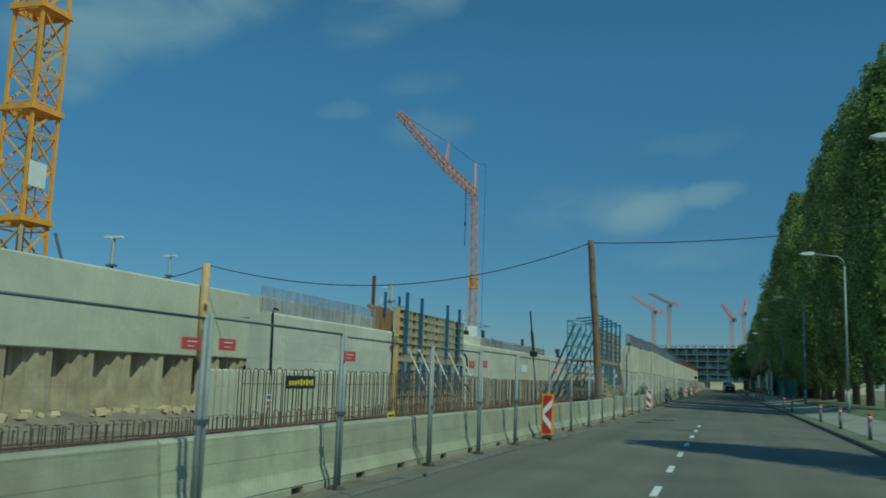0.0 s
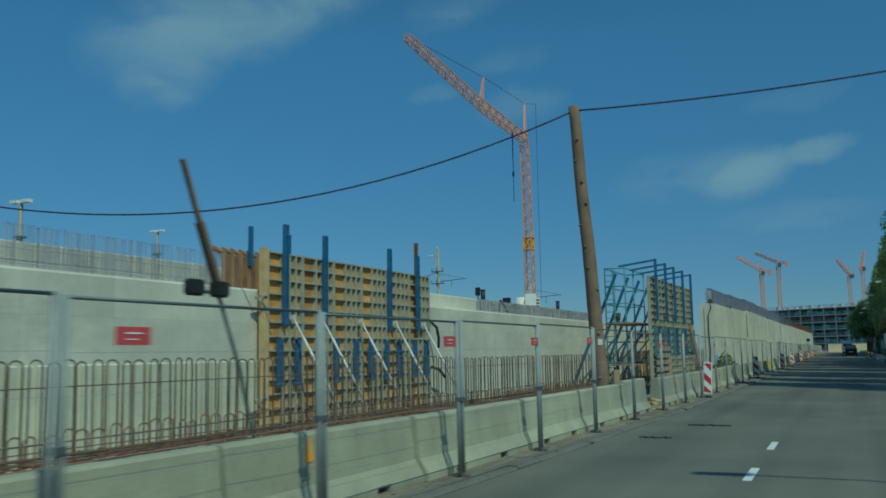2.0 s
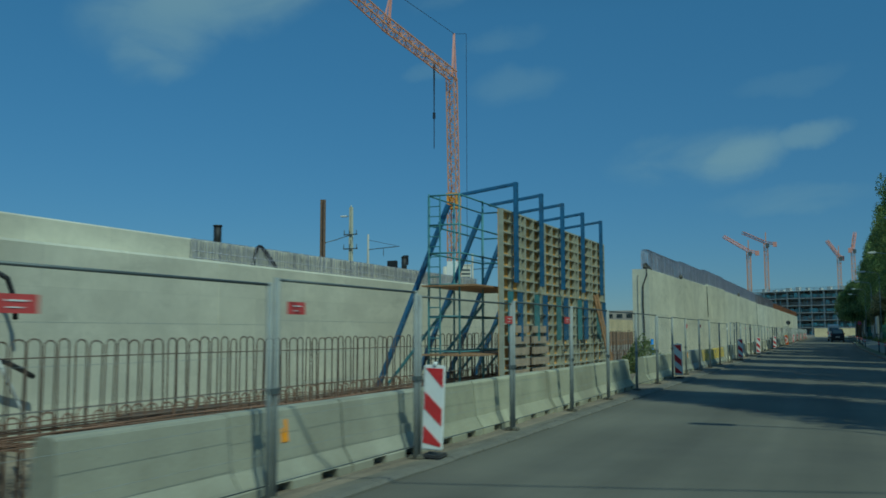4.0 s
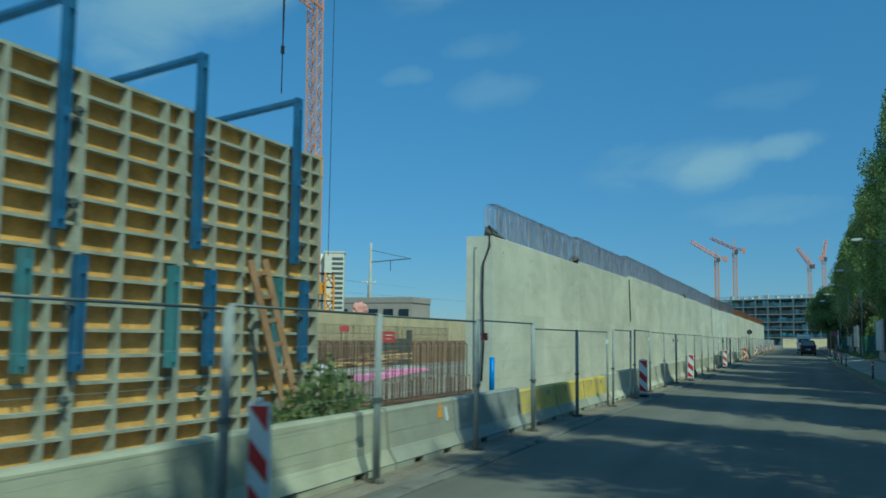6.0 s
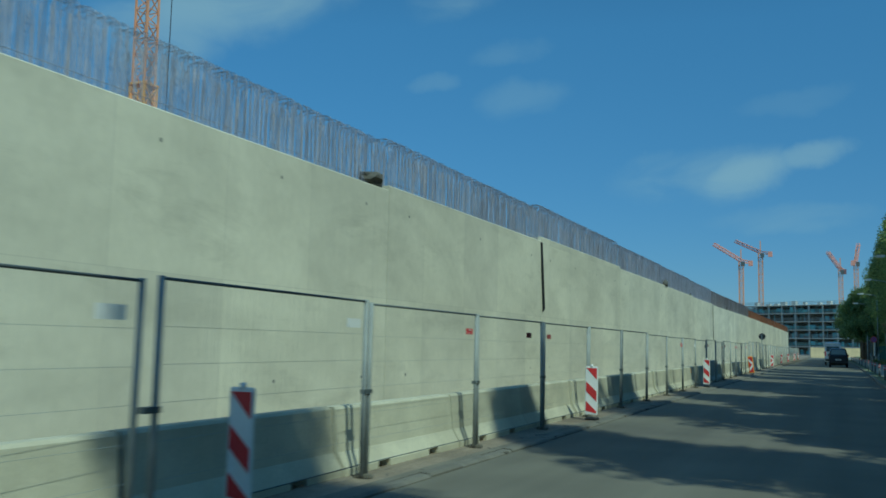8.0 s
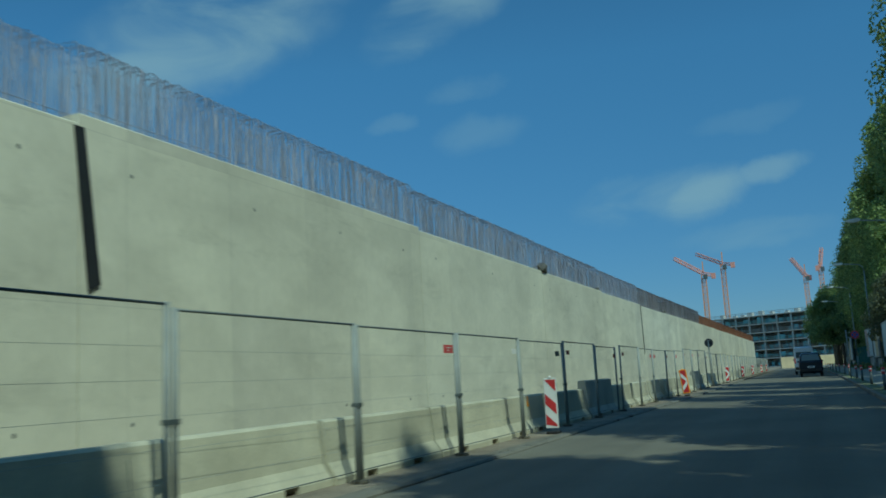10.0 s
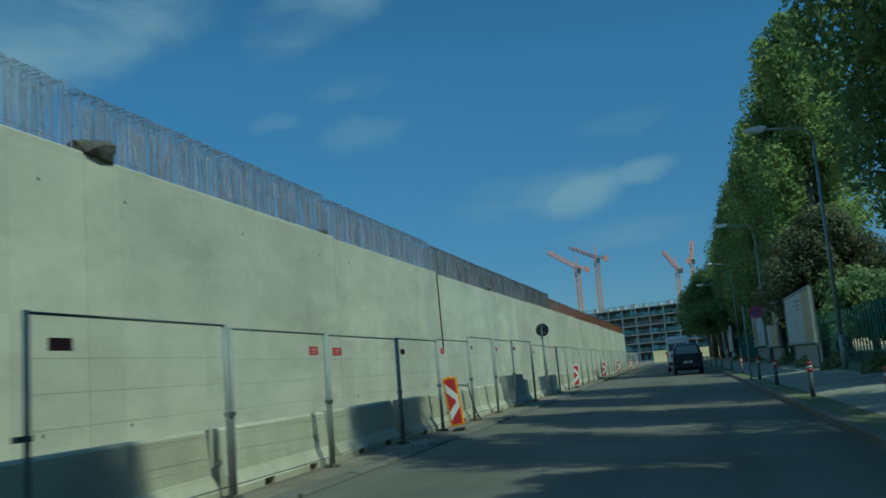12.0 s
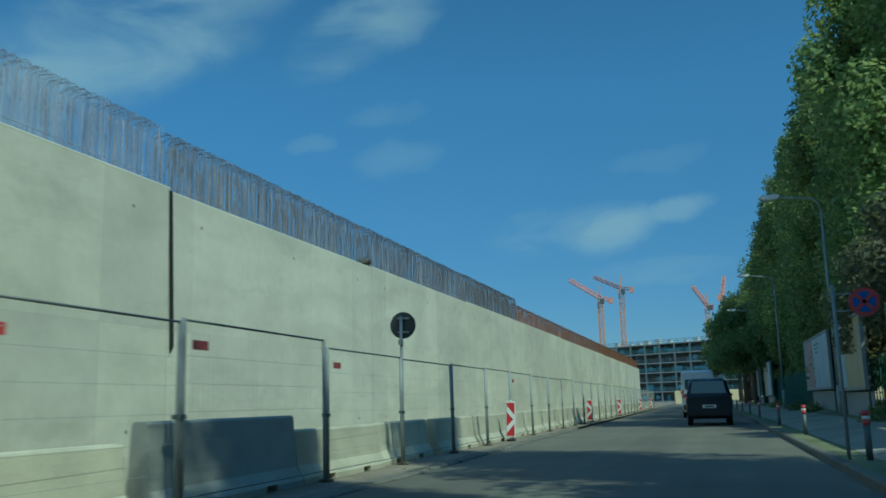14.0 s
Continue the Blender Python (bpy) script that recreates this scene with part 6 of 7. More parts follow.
def delineator(x, y, style, frame_mat=WHITE, lean=0.0, turn=0.0):
    """Striped guide board on a rubber foot. style: slant, or a chevron pointing left or right."""
    label = "red and white striped guide board on a rubber foot" if style == "slant" else "orange-framed guide board with a white chevron on red" if frame_mat is ORANGE else "white-edged guide board with a white chevron on red"
    t = thing("guide_board", label, "guide board", "guide boards along the fence", at=Matrix.Translation((x, y, 0.05)) @ Matrix.Rotation(turn, 4, "Z") @ Matrix.Rotation(lean, 4, "Y"))
    bm = bmesh.new()
    box(bm, 0, 0.1, 0.025, 0.26, 0.36, 0.05)
    part("foot", bm, RUBBER, t, "black recycled-rubber foot", bevel=0.02)
    bm = bmesh.new()
    box(bm, 0, 0, 0.63, 0.31 if frame_mat is ORANGE else 0.275, 0.035, 1.04)
    part("board", bm, frame_mat, t, bevel=0.012)
    w, z0, z1 = 0.115, 0.15, 1.11

    def poly(name, pts, mat, y0, y1):
        bm = bmesh.new()
        a = [bm.verts.new((px, y0, pz)) for px, pz in pts]
        b = [bm.verts.new((px, y1, pz)) for px, pz in pts]
        bm.faces.new(a)
        bm.faces.new(b[::-1])
        for i in range(len(pts)):
            j = (i + 1) % len(pts)
            bm.faces.new((a[i], b[i], b[j], a[j]))
        part(name, bm, mat, t)
    if style == "slant":
        poly("stripe", [(-w, z1), (w, z1), (w, z1 - 0.24)], RED, -0.0225, -0.0165)
        for top in (0.82, 0.4):
            poly("stripe", [(-w, top), (w, top - 0.21), (w, max(top - 0.42, z0)), (-w, max(top - 0.21, z0))], RED, -0.0225, -0.0165)
    else:
        d = 1 if style == "right" else -1
        bm = bmesh.new()
        box(bm, 0, -0.019, 0.63, 2 * w, 0.006, z1 - z0)
        part("face", bm, RED, t, "reflective red face")
        for up in (1, -1):
            poly("chevron_bar", [(-d * w, 0.63 + up * 0.4), (d * w, 0.63 + up * 0.13), (d * w, 0.63 - up * 0.04), (-d * w, 0.63 + up * 0.21)], WHITE, -0.0262 if up > 0 else -0.0258, -0.0205)
    bm = bmesh.new()
    tube(bm, (0, 0, 1.13), (0, 0, 1.19), 0.03, sides=8)
    part("handle", bm, frame_mat, t)


build_barriers()
build_fence()
for x, y, style, edge in ((-3.72, 19.4, "left", ORANGE), (-3.55, 46.75, "slant", WHITE), (-3.95, 67.4, "slant", WHITE), (-4.1, 88.6, "slant", WHITE), (-4.2, 101.1, "slant", WHITE), (-4.45, 120.8, "slant", WHITE), (-4.62, 143.2, "right", ORANGE),
                          (-5.3, 170.5, "right", WHITE), (-5.75, 191.5, "right", WHITE), (-5.95, 209.0, "right", WHITE), (-6.2, 231.0, "right", WHITE), (-6.5, 250.0, "right", WHITE)):
    delineator(x, y, style, edge, -0.11 if y == 143.2 else random.Random(int(y)).uniform(-0.03, 0.05), random.Random(int(y)).uniform(-0.15, 0.15))


# ---- signs ----
def disc(bm, c, r, thick, sides=28, slot=0):
    tube(bm, (c[0], c[1] + thick, c[2]), (c[0], c[1], c[2]), r, sides=sides, slot=slot)


def build_signs():
    t = thing("no_stopping_sign", "round red and blue no-stopping sign on a thin post", "road sign", at=Matrix.Translation((2.9, 160.2, 0.1)))
    bm = bmesh.new()
    tube(bm, (-0.36, 0.05, 0), (-0.36, 0.05, 2.85), 0.03, sides=8)
    part("post", bm, GALV, t)
    bm = bmesh.new()
    beam(bm, (-0.36, 0.05, 2.7), (0.0, 0.05, 2.7), 0.025)
    beam(bm, (-0.36, 0.05, 2.42), (0.0, 0.05, 2.42), 0.025)
    part("bracket", bm, GALV, t)
    bm = bmesh.new()
    disc(bm, (0.1, 0, 2.55), 0.24, 0.02)
    part("disc", bm, SIGN_RED, t)
    bm = bmesh.new()
    disc(bm, (0.1, -0.005, 2.55), 0.172, 0.004)
    part("blue_field", bm, SIGN_BLUE, t)
    for s in (-1, 1):
        bm = bmesh.new()
        beam(bm, (0.1 - 0.13, -0.009, 2.55 - s * 0.13), (0.1 + 0.13, -0.009, 2.55 + s * 0.13), 0.006, 0.06)
        part("red_bar", bm, SIGN_RED, t)
    t = thing("round_sign", "dark back of a round road sign on a pale post", "road sign", at=Matrix.Translation((-5.42, 161.3, 0.044)))
    bm = bmesh.new()
    tube(bm, (0, -0.03, 0), (0.0, -0.03, 2.9), 0.032, sides=8)
    part("post", bm, GALV, t)
    bm = bmesh.new()
    disc(bm, (0.02, 0.02, 2.72), 0.27, 0.02)
    part("disc", bm, SIGN_BACK, t, "dark grey sheet back of the sign")
    for z in (2.58, 2.86):
        bm = bmesh.new()
        box(bm, 0.04, 0.0, z, 0.24, 0.03, 0.035)
        part("clamp", bm, GALV, t)
    bm = bmesh.new()
    box(bm, 0.0, -0.06, 2.38, 0.09, 0.05, 0.1)
    part("bracket", bm, GALV, t)


def build_bollards():
    base = thing("bollard", "dark steel bollard with a red and white top", "bollard", "bollards on the footpath edge")
    bm = bmesh.new()
    tube(bm, (0, 0, 0), (0, 0, 0.55), 0.055, sides=12)
    part("shaft", bm, GALV_DARK, base)
    for z, h, mt in ((0.55, 0.09, SIGN_RED), (0.64, 0.05, WHITE), (0.69, 0.09, SIGN_RED)):
        bm = bmesh.new()
        tube(bm, (0, 0, z), (0, 0, z + h), 0.06, sides=12)
        part("band", bm, mt, base)
    spots = [19.5, 26.0, 33, 40, 57, 64, 93, 100, 107, 128.5, 137.6, 145.6, 153.6, 160.2, 170.2, 179.5, 191.8, 201.2, 212, 222, 233, 245]
    for y in spots:
        copy_thing(base, Matrix.Translation((kerb_x(y) + 0.5, y, 0.12)))
    for o in (*base.children_recursive, base):
        bpy.data.objects.remove(o)


def street_lamp(y):
    x = right_kerb(y) + 2.7
    t = thing("street_lamp", "tall green-grey street lamp with curved arm over the road", "street lamp", "street lamps", at=Matrix.Translation((x, y, 0.3)))
    bm = bmesh.new()
    tube(bm, (0, 0, 0), (0, 0, 1.2), 0.095, sides=10)
    tube(bm, (0, 0, 1.2), (0, 0, 7.9), 0.075, 0.05, sides=10)
    part("pole", bm, LAMP_POST, t)
    bm = bmesh.new()
    run(bm, [(0, 0, 7.85), (-0.06, 0, 8.2), (-0.3, 0, 8.42), (-0.8, 0, 8.48), (-1.5, 0, 8.57)], 0.04, 8)
    part("arm", bm, LAMP_POST, t)
    bm = bmesh.new()
    prof = [(0, 0.06), (-0.15, 0.13), (-0.62, 0.1), (-0.82, 0.02), (-0.64, -0.05), (-0.1, -0.06)]
    a = [bm.verts.new((px, -0.14, pz)) for px, pz in prof]
    b = [bm.verts.new((px, 0.14, pz)) for px, pz in prof]
    bm.faces.new(a)
    bm.faces.new(b[::-1])
    for i in range(len(prof)):
        bm.faces.new((a[i], b[i], b[(i + 1) % 6], a[(i + 1) % 6]))
    part("head", bm, WHITE, t, "pale lamp head", bevel=0.015, at=Matrix.Translation((-1.45, 0, 8.57)))
    bm = bmesh.new()
    box(bm, -1.83, 0, 8.51, 0.45, 0.2, 0.06)
    part("cover", bm, LAMP_GLASS, t, "clear lamp cover", bevel=0.01)


build_signs()
build_bollards()
for y in (24, 48.5, 74, 100, 128, 156.8, 181, 205, 229, 253):
    street_lamp(y)


# ---- billboards and the fence behind them ----
def billboard(y0, y1, x, z0, z1, mats, label):
    t = thing("billboard", label, "billboard", "billboards by the footpath")
    bm = bmesh.new()
    box(bm, x, (y0 + y1) / 2, (z0 + z1) / 2, 0.08, y1 - y0, z1 - z0)
    part("board", bm, mats[0], t)
    bm = bmesh.new()
    for z in (z0, z1):
        box(bm, x - 0.03, (y0 + y1) / 2, z, 0.12, y1 - y0 + 0.1, 0.09)
    for y in (y0, y1):
        box(bm, x - 0.03, y, (z0 + z1) / 2, 0.116, 0.09, z1 - z0)
    part("frame", bm, GALV, t, bevel=0.01)
    for k, (a, b) in enumerate(((0.03, 0.3), (0.62, 0.97))):
        bm = bmesh.new()
        box(bm, x - 0.045, y0 + (y1 - y0) * (a + b) / 2, (z0 + z1) / 2, 0.006, (y1 - y0) * (b - a), (z1 - z0) * 0.94)
        part("poster_field", bm, mats[1 + k], t)
    bm = bmesh.new()
    for k in range(3):
        box(bm, x - 0.045, y0 + (y1 - y0) * 0.46, z1 - 0.35 - 0.18 * k, 0.006, (y1 - y0) * (0.2 - 0.05 * k), 0.07)
    part("text_bar", bm, GALV_DARK, t, "unreadable dark text bars")
    for y in (y0 + 0.5, y1 - 0.5):
        bm = bmesh.new()
        box(bm, x + 0.12, y, z1 / 2, 0.1, 0.1, z1)
        part("leg", bm, GALV_DARK, t)
    bm = bmesh.new()
    box(bm, x + 0.15, (y0 + y1) / 2, (z0 - 0.1) / 2, 0.05, y1 - y0, z0 - 0.12)
    part("skirt", bm, GALV, t, "grey boarded skirt")


billboard(161.4, 170.4, 5.15, 1.35, 3.5, (POSTER_A, POSTER_B, POSTER_A), "weathered billboard with pale blue and yellow poster")
billboard(174.7, 181.2, 5.1, 1.32, 3.68, (POSTER_B, POSTER_B, POSTER_A), "weathered billboard with a faded yellow poster")
billboard(184.4, 194.5, 5.25, 1.42, 3.8, (POSTER_A, POSTER_A, POSTER_C), "weathered billboard with reddish poster")
billboard(216, 225, 4.75, 1.2, 3.7, (POSTER_A, POSTER_A, POSTER_B), "weathered billboard with a pale torn poster")
billboard(229, 238, 4.6, 1.2, 3.7, (POSTER_A, POSTER_C, POSTER_A), "weathered billboard with grey and red poster")
billboard(122, 131, 5.8, 1.2, 3.5, (POSTER_A, POSTER_A, POSTER_B), "weathered billboard with a grey faded poster")
billboard(133, 142, 5.7, 1.2, 3.5, (POSTER_A, POSTER_C, POSTER_A), "weathered billboard with a blue-grey poster")


def build_green_fence():
    t = thing("green_fence", "dark green picket fence behind the footpath", "fence", kind="structure")
    bm = bmesh.new()
    box(bm, 0, 0, 1.0, 0.03, 0.09, 1.9)
    me = finish(bm, "picket", GREEN_FENCE)
    for k in range(290):
        y = 90 + k * 0.5
        ob = new("picket", me)
        ob.parent = t
        ob.matrix_basis = Matrix.Translation((right_kerb(y) + 3.3, y, 0.5))
    for z in (0.9, 2.1):
        bm = bmesh.new()
        beam(bm, (right_kerb(90) + 3.34, 90, z), (right_kerb(235) + 3.34, 235, z), 0.05)
        part("rail", bm, GREEN_FENCE, t)


build_green_fence()


# ---- trees ----
def leaf_cloud(points, size, rng, squash=1.0):
    """Crown mesh: many small bent leaf clumps, each its own island."""
    vs, fs = [], []
    for p, s, *out in points:
        # leaves lie on the outside of their clump, a little tilted
        n = Vector((rng.gauss(0, 1), rng.gauss(0, 1), rng.gauss(0, 1)))
        if out:
            n = out[0] + n * 0.45 + Vector((0, 0, 0.25))
        a = n.cross(Vector((rng.gauss(0, 1), rng.gauss(0, 1), rng.gauss(0, 1) * squash))).normalized()
        b = n.cross(a).normalized()
        s *= size
        k = len(vs)
        vs += [tuple(p + a * s), tuple(p + b * s * 0.55), tuple(p - a * s), tuple(p - b * s * 0.55 + a.cross(b) * s * 0.3)]
        fs.append((k, k + 1, k + 2, k + 3))
    return vs, fs


def poplar_mesh(seed, high, wide, leaves):
    rng = random.Random(seed)
    limbs = bmesh.new()
    tube(limbs, (0, 0, 0), (0, 0, high * 0.5), 0.32, 0.2, sides=9)
    tube(limbs, (0, 0, high * 0.5), (0.1, 0, high * 0.92), 0.2, 0.03, sides=7)
    clumps = []
    n = 84
    for k in range(n):
        t = 0.16 + 0.82 * (k + rng.random()) / n
        prof = math.sin(min(1.0, t / 0.42) * math.pi / 2) ** 0.8 if t < 0.42 else (1 - ((t - 0.42) / 0.6) ** 2.3) ** 0.85 if t < 1.02 else 0
        prof = max(0.12, prof.real if isinstance(prof, complex) else prof)
        a = rng.uniform(0, 2 * math.pi)
        reach = wide * prof * rng.uniform(0.5, 1.12)
        base = Vector((0, 0, high * max(0.04, t - 0.14)))
        tip = Vector((reach * math.cos(a), reach * math.sin(a), high * t))
        tube(limbs, base, base.lerp(tip, 0.85), 0.06, 0.02, sides=5, caps=False)
        clumps.append((tip, 0.42 + 0.36 * wide * prof * 0.45))
        clumps.append((base.lerp(tip, 0.62), 0.45 + 0.36 * wide * prof * 0.45))
    pts = []
    for _ in range(leaves):
        c, r = rng.choice(clumps)
        d = Vector((rng.gauss(0, 1), rng.gauss(0, 1), rng.gauss(0, 1.5)))
        out = d.normalized()
        d = out * r * rng.random() ** 0.3
        pts.append((c + Vector((d.x, d.y, d.z * 1.7)), rng.uniform(0.7, 1.3), out))
    vs, fs = leaf_cloud(pts, 0.125, rng)
    me = bpy.data.meshes.new("crown")
    me.from_pydata(vs, [], fs)
    return finish(limbs, "trunk", BARK), me


def round_mesh(seed, high, wide, leaves, size=0.14):
    rng = random.Random(seed)
    limbs = bmesh.new()
    girth = 0.03 * high
    tube(limbs, (0, 0, 0), (0.1, 0, high * 0.4), girth, girth * 0.7, sides=9)
    clumps = []
    for k in range(42):
        a, e = rng.uniform(0, 2 * math.pi), rng.uniform(-0.35, 1.4)
        r = wide * rng.uniform(0.55, 1.05)
        tip = Vector((r * math.cos(e) * math.cos(a), r * math.cos(e) * math.sin(a), high * 0.52 + high * 0.45 * math.sin(e)))
        tube(limbs, (0.1, 0, high * 0.36), Vector((0.1, 0, high * 0.36)).lerp(tip, 0.85), girth * 0.3, 0.015, sides=5, caps=False)
        clumps.append((tip, rng.uniform(0.18, 0.35) * wide))
        clumps.append((tip * 0.7 + Vector((0, 0, high * 0.14)), rng.uniform(0.18, 0.35) * wide))
    pts = []
    for _ in range(leaves):
        c, r = rng.choice(clumps)
        out = Vector((rng.gauss(0, 1), rng.gauss(0, 1), rng.gauss(0, 0.8))).normalized()
        pts.append((c + out * r * rng.random() ** 0.3, rng.uniform(0.7, 1.3), out))
    vs, fs = leaf_cloud(pts, size, rng)
    me = bpy.data.meshes.new("crown")
    me.from_pydata(vs, [], fs)
    return finish(limbs, "trunk", BARK), me


def plant(kinds, k, mat, x, y, scale, turn, label, group):
    trunk, crown = kinds[k % len(kinds)]
    t = thing("tree", label, "tree", group, at=Matrix.Translation((x, y, 0.48)) @ Matrix.Rotation(turn, 4, "Z") @ Matrix.Diagonal((scale[0], scale[0], scale[1], 1)))
    a = new("trunk", trunk)
    a.parent = t
    b = new("crown", crown)
    b.parent = t
    if not crown.materials:
        crown.materials.append(mat)


POPLARS = [poplar_mesh(s, 21, w, 38000) for s, w in ((1, 2.8), (2, 2.5), (3, 3.1), (4, 2.7))]
ROUNDS = [round_mesh(s, 9, 3.4, 20000) for s in (11, 12)]
RUSTS = [round_mesh(s, 8, 3.0, 20000, 0.12) for s in (14,)]


def build_trees():
    rng = random.Random(9)
    # place along the road and height in shares of 21 m, partly set by wanted shadows
    early = [(50.5, 1.0), (57.0, 1.04), (64.8, 1.04), (69.8, 1.1), (79.3, 1.12), (88.0, 1.06), (97.5, 1.05), (105.0, 1.0), (114.4, 1.2), (117.8, 1.23), (120.0, 1.16), (130.5, 1.2), (137.5, 0.93), (145.3, 1.2), (153.6, 1.16), (179.4, 0.98), (183.6, 0.95)]
    y, tall, k = *early[0], 0
    while y < 262:
        x = right_kerb(y) + 5.8 + rng.uniform(-0.4, 0.4)
        plant(POPLARS, k, LEAF, x, y, (1.22 if y == 179.4 else 1.1 if y == 153.6 else rng.uniform(0.9, 1.1), tall), rng.uniform(0, 6.3), "tall narrow green poplar beside the footpath", "poplars along the road")
        k += 1
        y, tall = early[k] if k < len(early) else (y + rng.uniform(5.0, 6.6), rng.uniform(0.82, 0.93))
    # lower ones between them, added to put the road in shade
    for y in (93.2, 101.4, 108.4, 126.6, 149.2):
        plant(POPLARS, int(y), LEAF, right_kerb(y) + 6.3 + rng.uniform(-0.4, 0.4), y, (rng.uniform(0.9, 1.05), rng.uniform(0.68, 0.78)), rng.uniform(0, 6.3), "shorter narrow green poplar added to shade the road", "poplars along the road")
    for x, y, s, h in ((4.4, 236, 0.9, 1.0), (3.8, 246, 1.0, 1.25), (4.4, 258, 1.15, 1.3), (4.0, 272, 1.2, 1.35), (6.0, 285, 1.3, 1.3), (6.6, 222, 0.9, 1.0)):
        plant(ROUNDS, int(y), LEAF_DARK, x, y, (s, h), y, "dark green round-crowned tree by the road", "round trees at the road's end")
    for x, y, s, h in ((7.6, 171, 0.95, 0.88), (7.2, 177, 0.85, 0.8)):
        plant(RUSTS, 0, LEAF_RUST, x, y, (s, h), y, "small tree with browning leaves behind the billboards", "browning trees")
    # unseen tree out of view, added only for its shadow on the road
    plant(POPLARS, 0, LEAF, 10.4, 13.0, (1.0, 0.8), 1.0, "tall narrow green poplar beside the footpath", "poplars along the road")


def build_shrubs():
    """Wild bushes behind the green fence and the billboards."""
    rng = random.Random(33)
    kinds = [round_mesh(s, 3.2, 1.7, 5000, 0.12) for s in (21, 22, 23)]
    y, k = 118.0, 0
    while y < 232:
        plant(kinds, k, LEAF_BUSH, right_kerb(y) + rng.uniform(4.9, 6.0), y, (rng.uniform(0.8, 1.2), rng.uniform(0.75, 1.25)), rng.uniform(0, 6.3), "wild green bush behind the footpath fence", "bushes behind the fence")
        y += rng.uniform(2.4, 3.8)
        k += 1
    y = 102.0
    while y < 262:
        plant(kinds, k, LEAF_BUSH, right_kerb(y) + rng.uniform(8.8, 10.5), y, (rng.uniform(1.3, 1.7), rng.uniform(1.3, 1.8)), rng.uniform(0, 6.3), "tall wild green bush under the poplars", "bushes behind the fence")
        y += rng.uniform(4.0, 5.5)
        k += 1


build_trees()
build_shrubs()


def weeds(name, x, y, r, high, count, label, seed, z=0.0):
    rng = random.Random(seed)
    pts = []
    for _ in range(count):
        a, d = rng.uniform(0, 6.3), r * rng.random() ** 0.6
        pts.append((Vector((x + d * math.cos(a), y + 1.6 * d * math.sin(a), z - 0.3 + high * rng.random() * (1.1 - d / r * 0.6))), rng.uniform(0.6, 1.2)))
    vs, fs = leaf_cloud(pts, 0.09, rng)
    me = bpy.data.meshes.new(name)
    me.from_pydata(vs, [], fs)
    me.materials.append(WEED)
    tagged(new(name, me), label, "weeds", kind="stuff")


weeds("weeds", -6.2, 72.5, 0.8, 1.75, 1700, "green weeds growing behind the barrier", 1)
for k, y in enumerate((146, 152, 159, 166, 174, 190, 198, 212)):
    weeds("weeds", right_kerb(y) + 2.75, y, 0.5, 0.75, 350, "rough grass and weeds beside the footpath", 10 + k, 0.45)


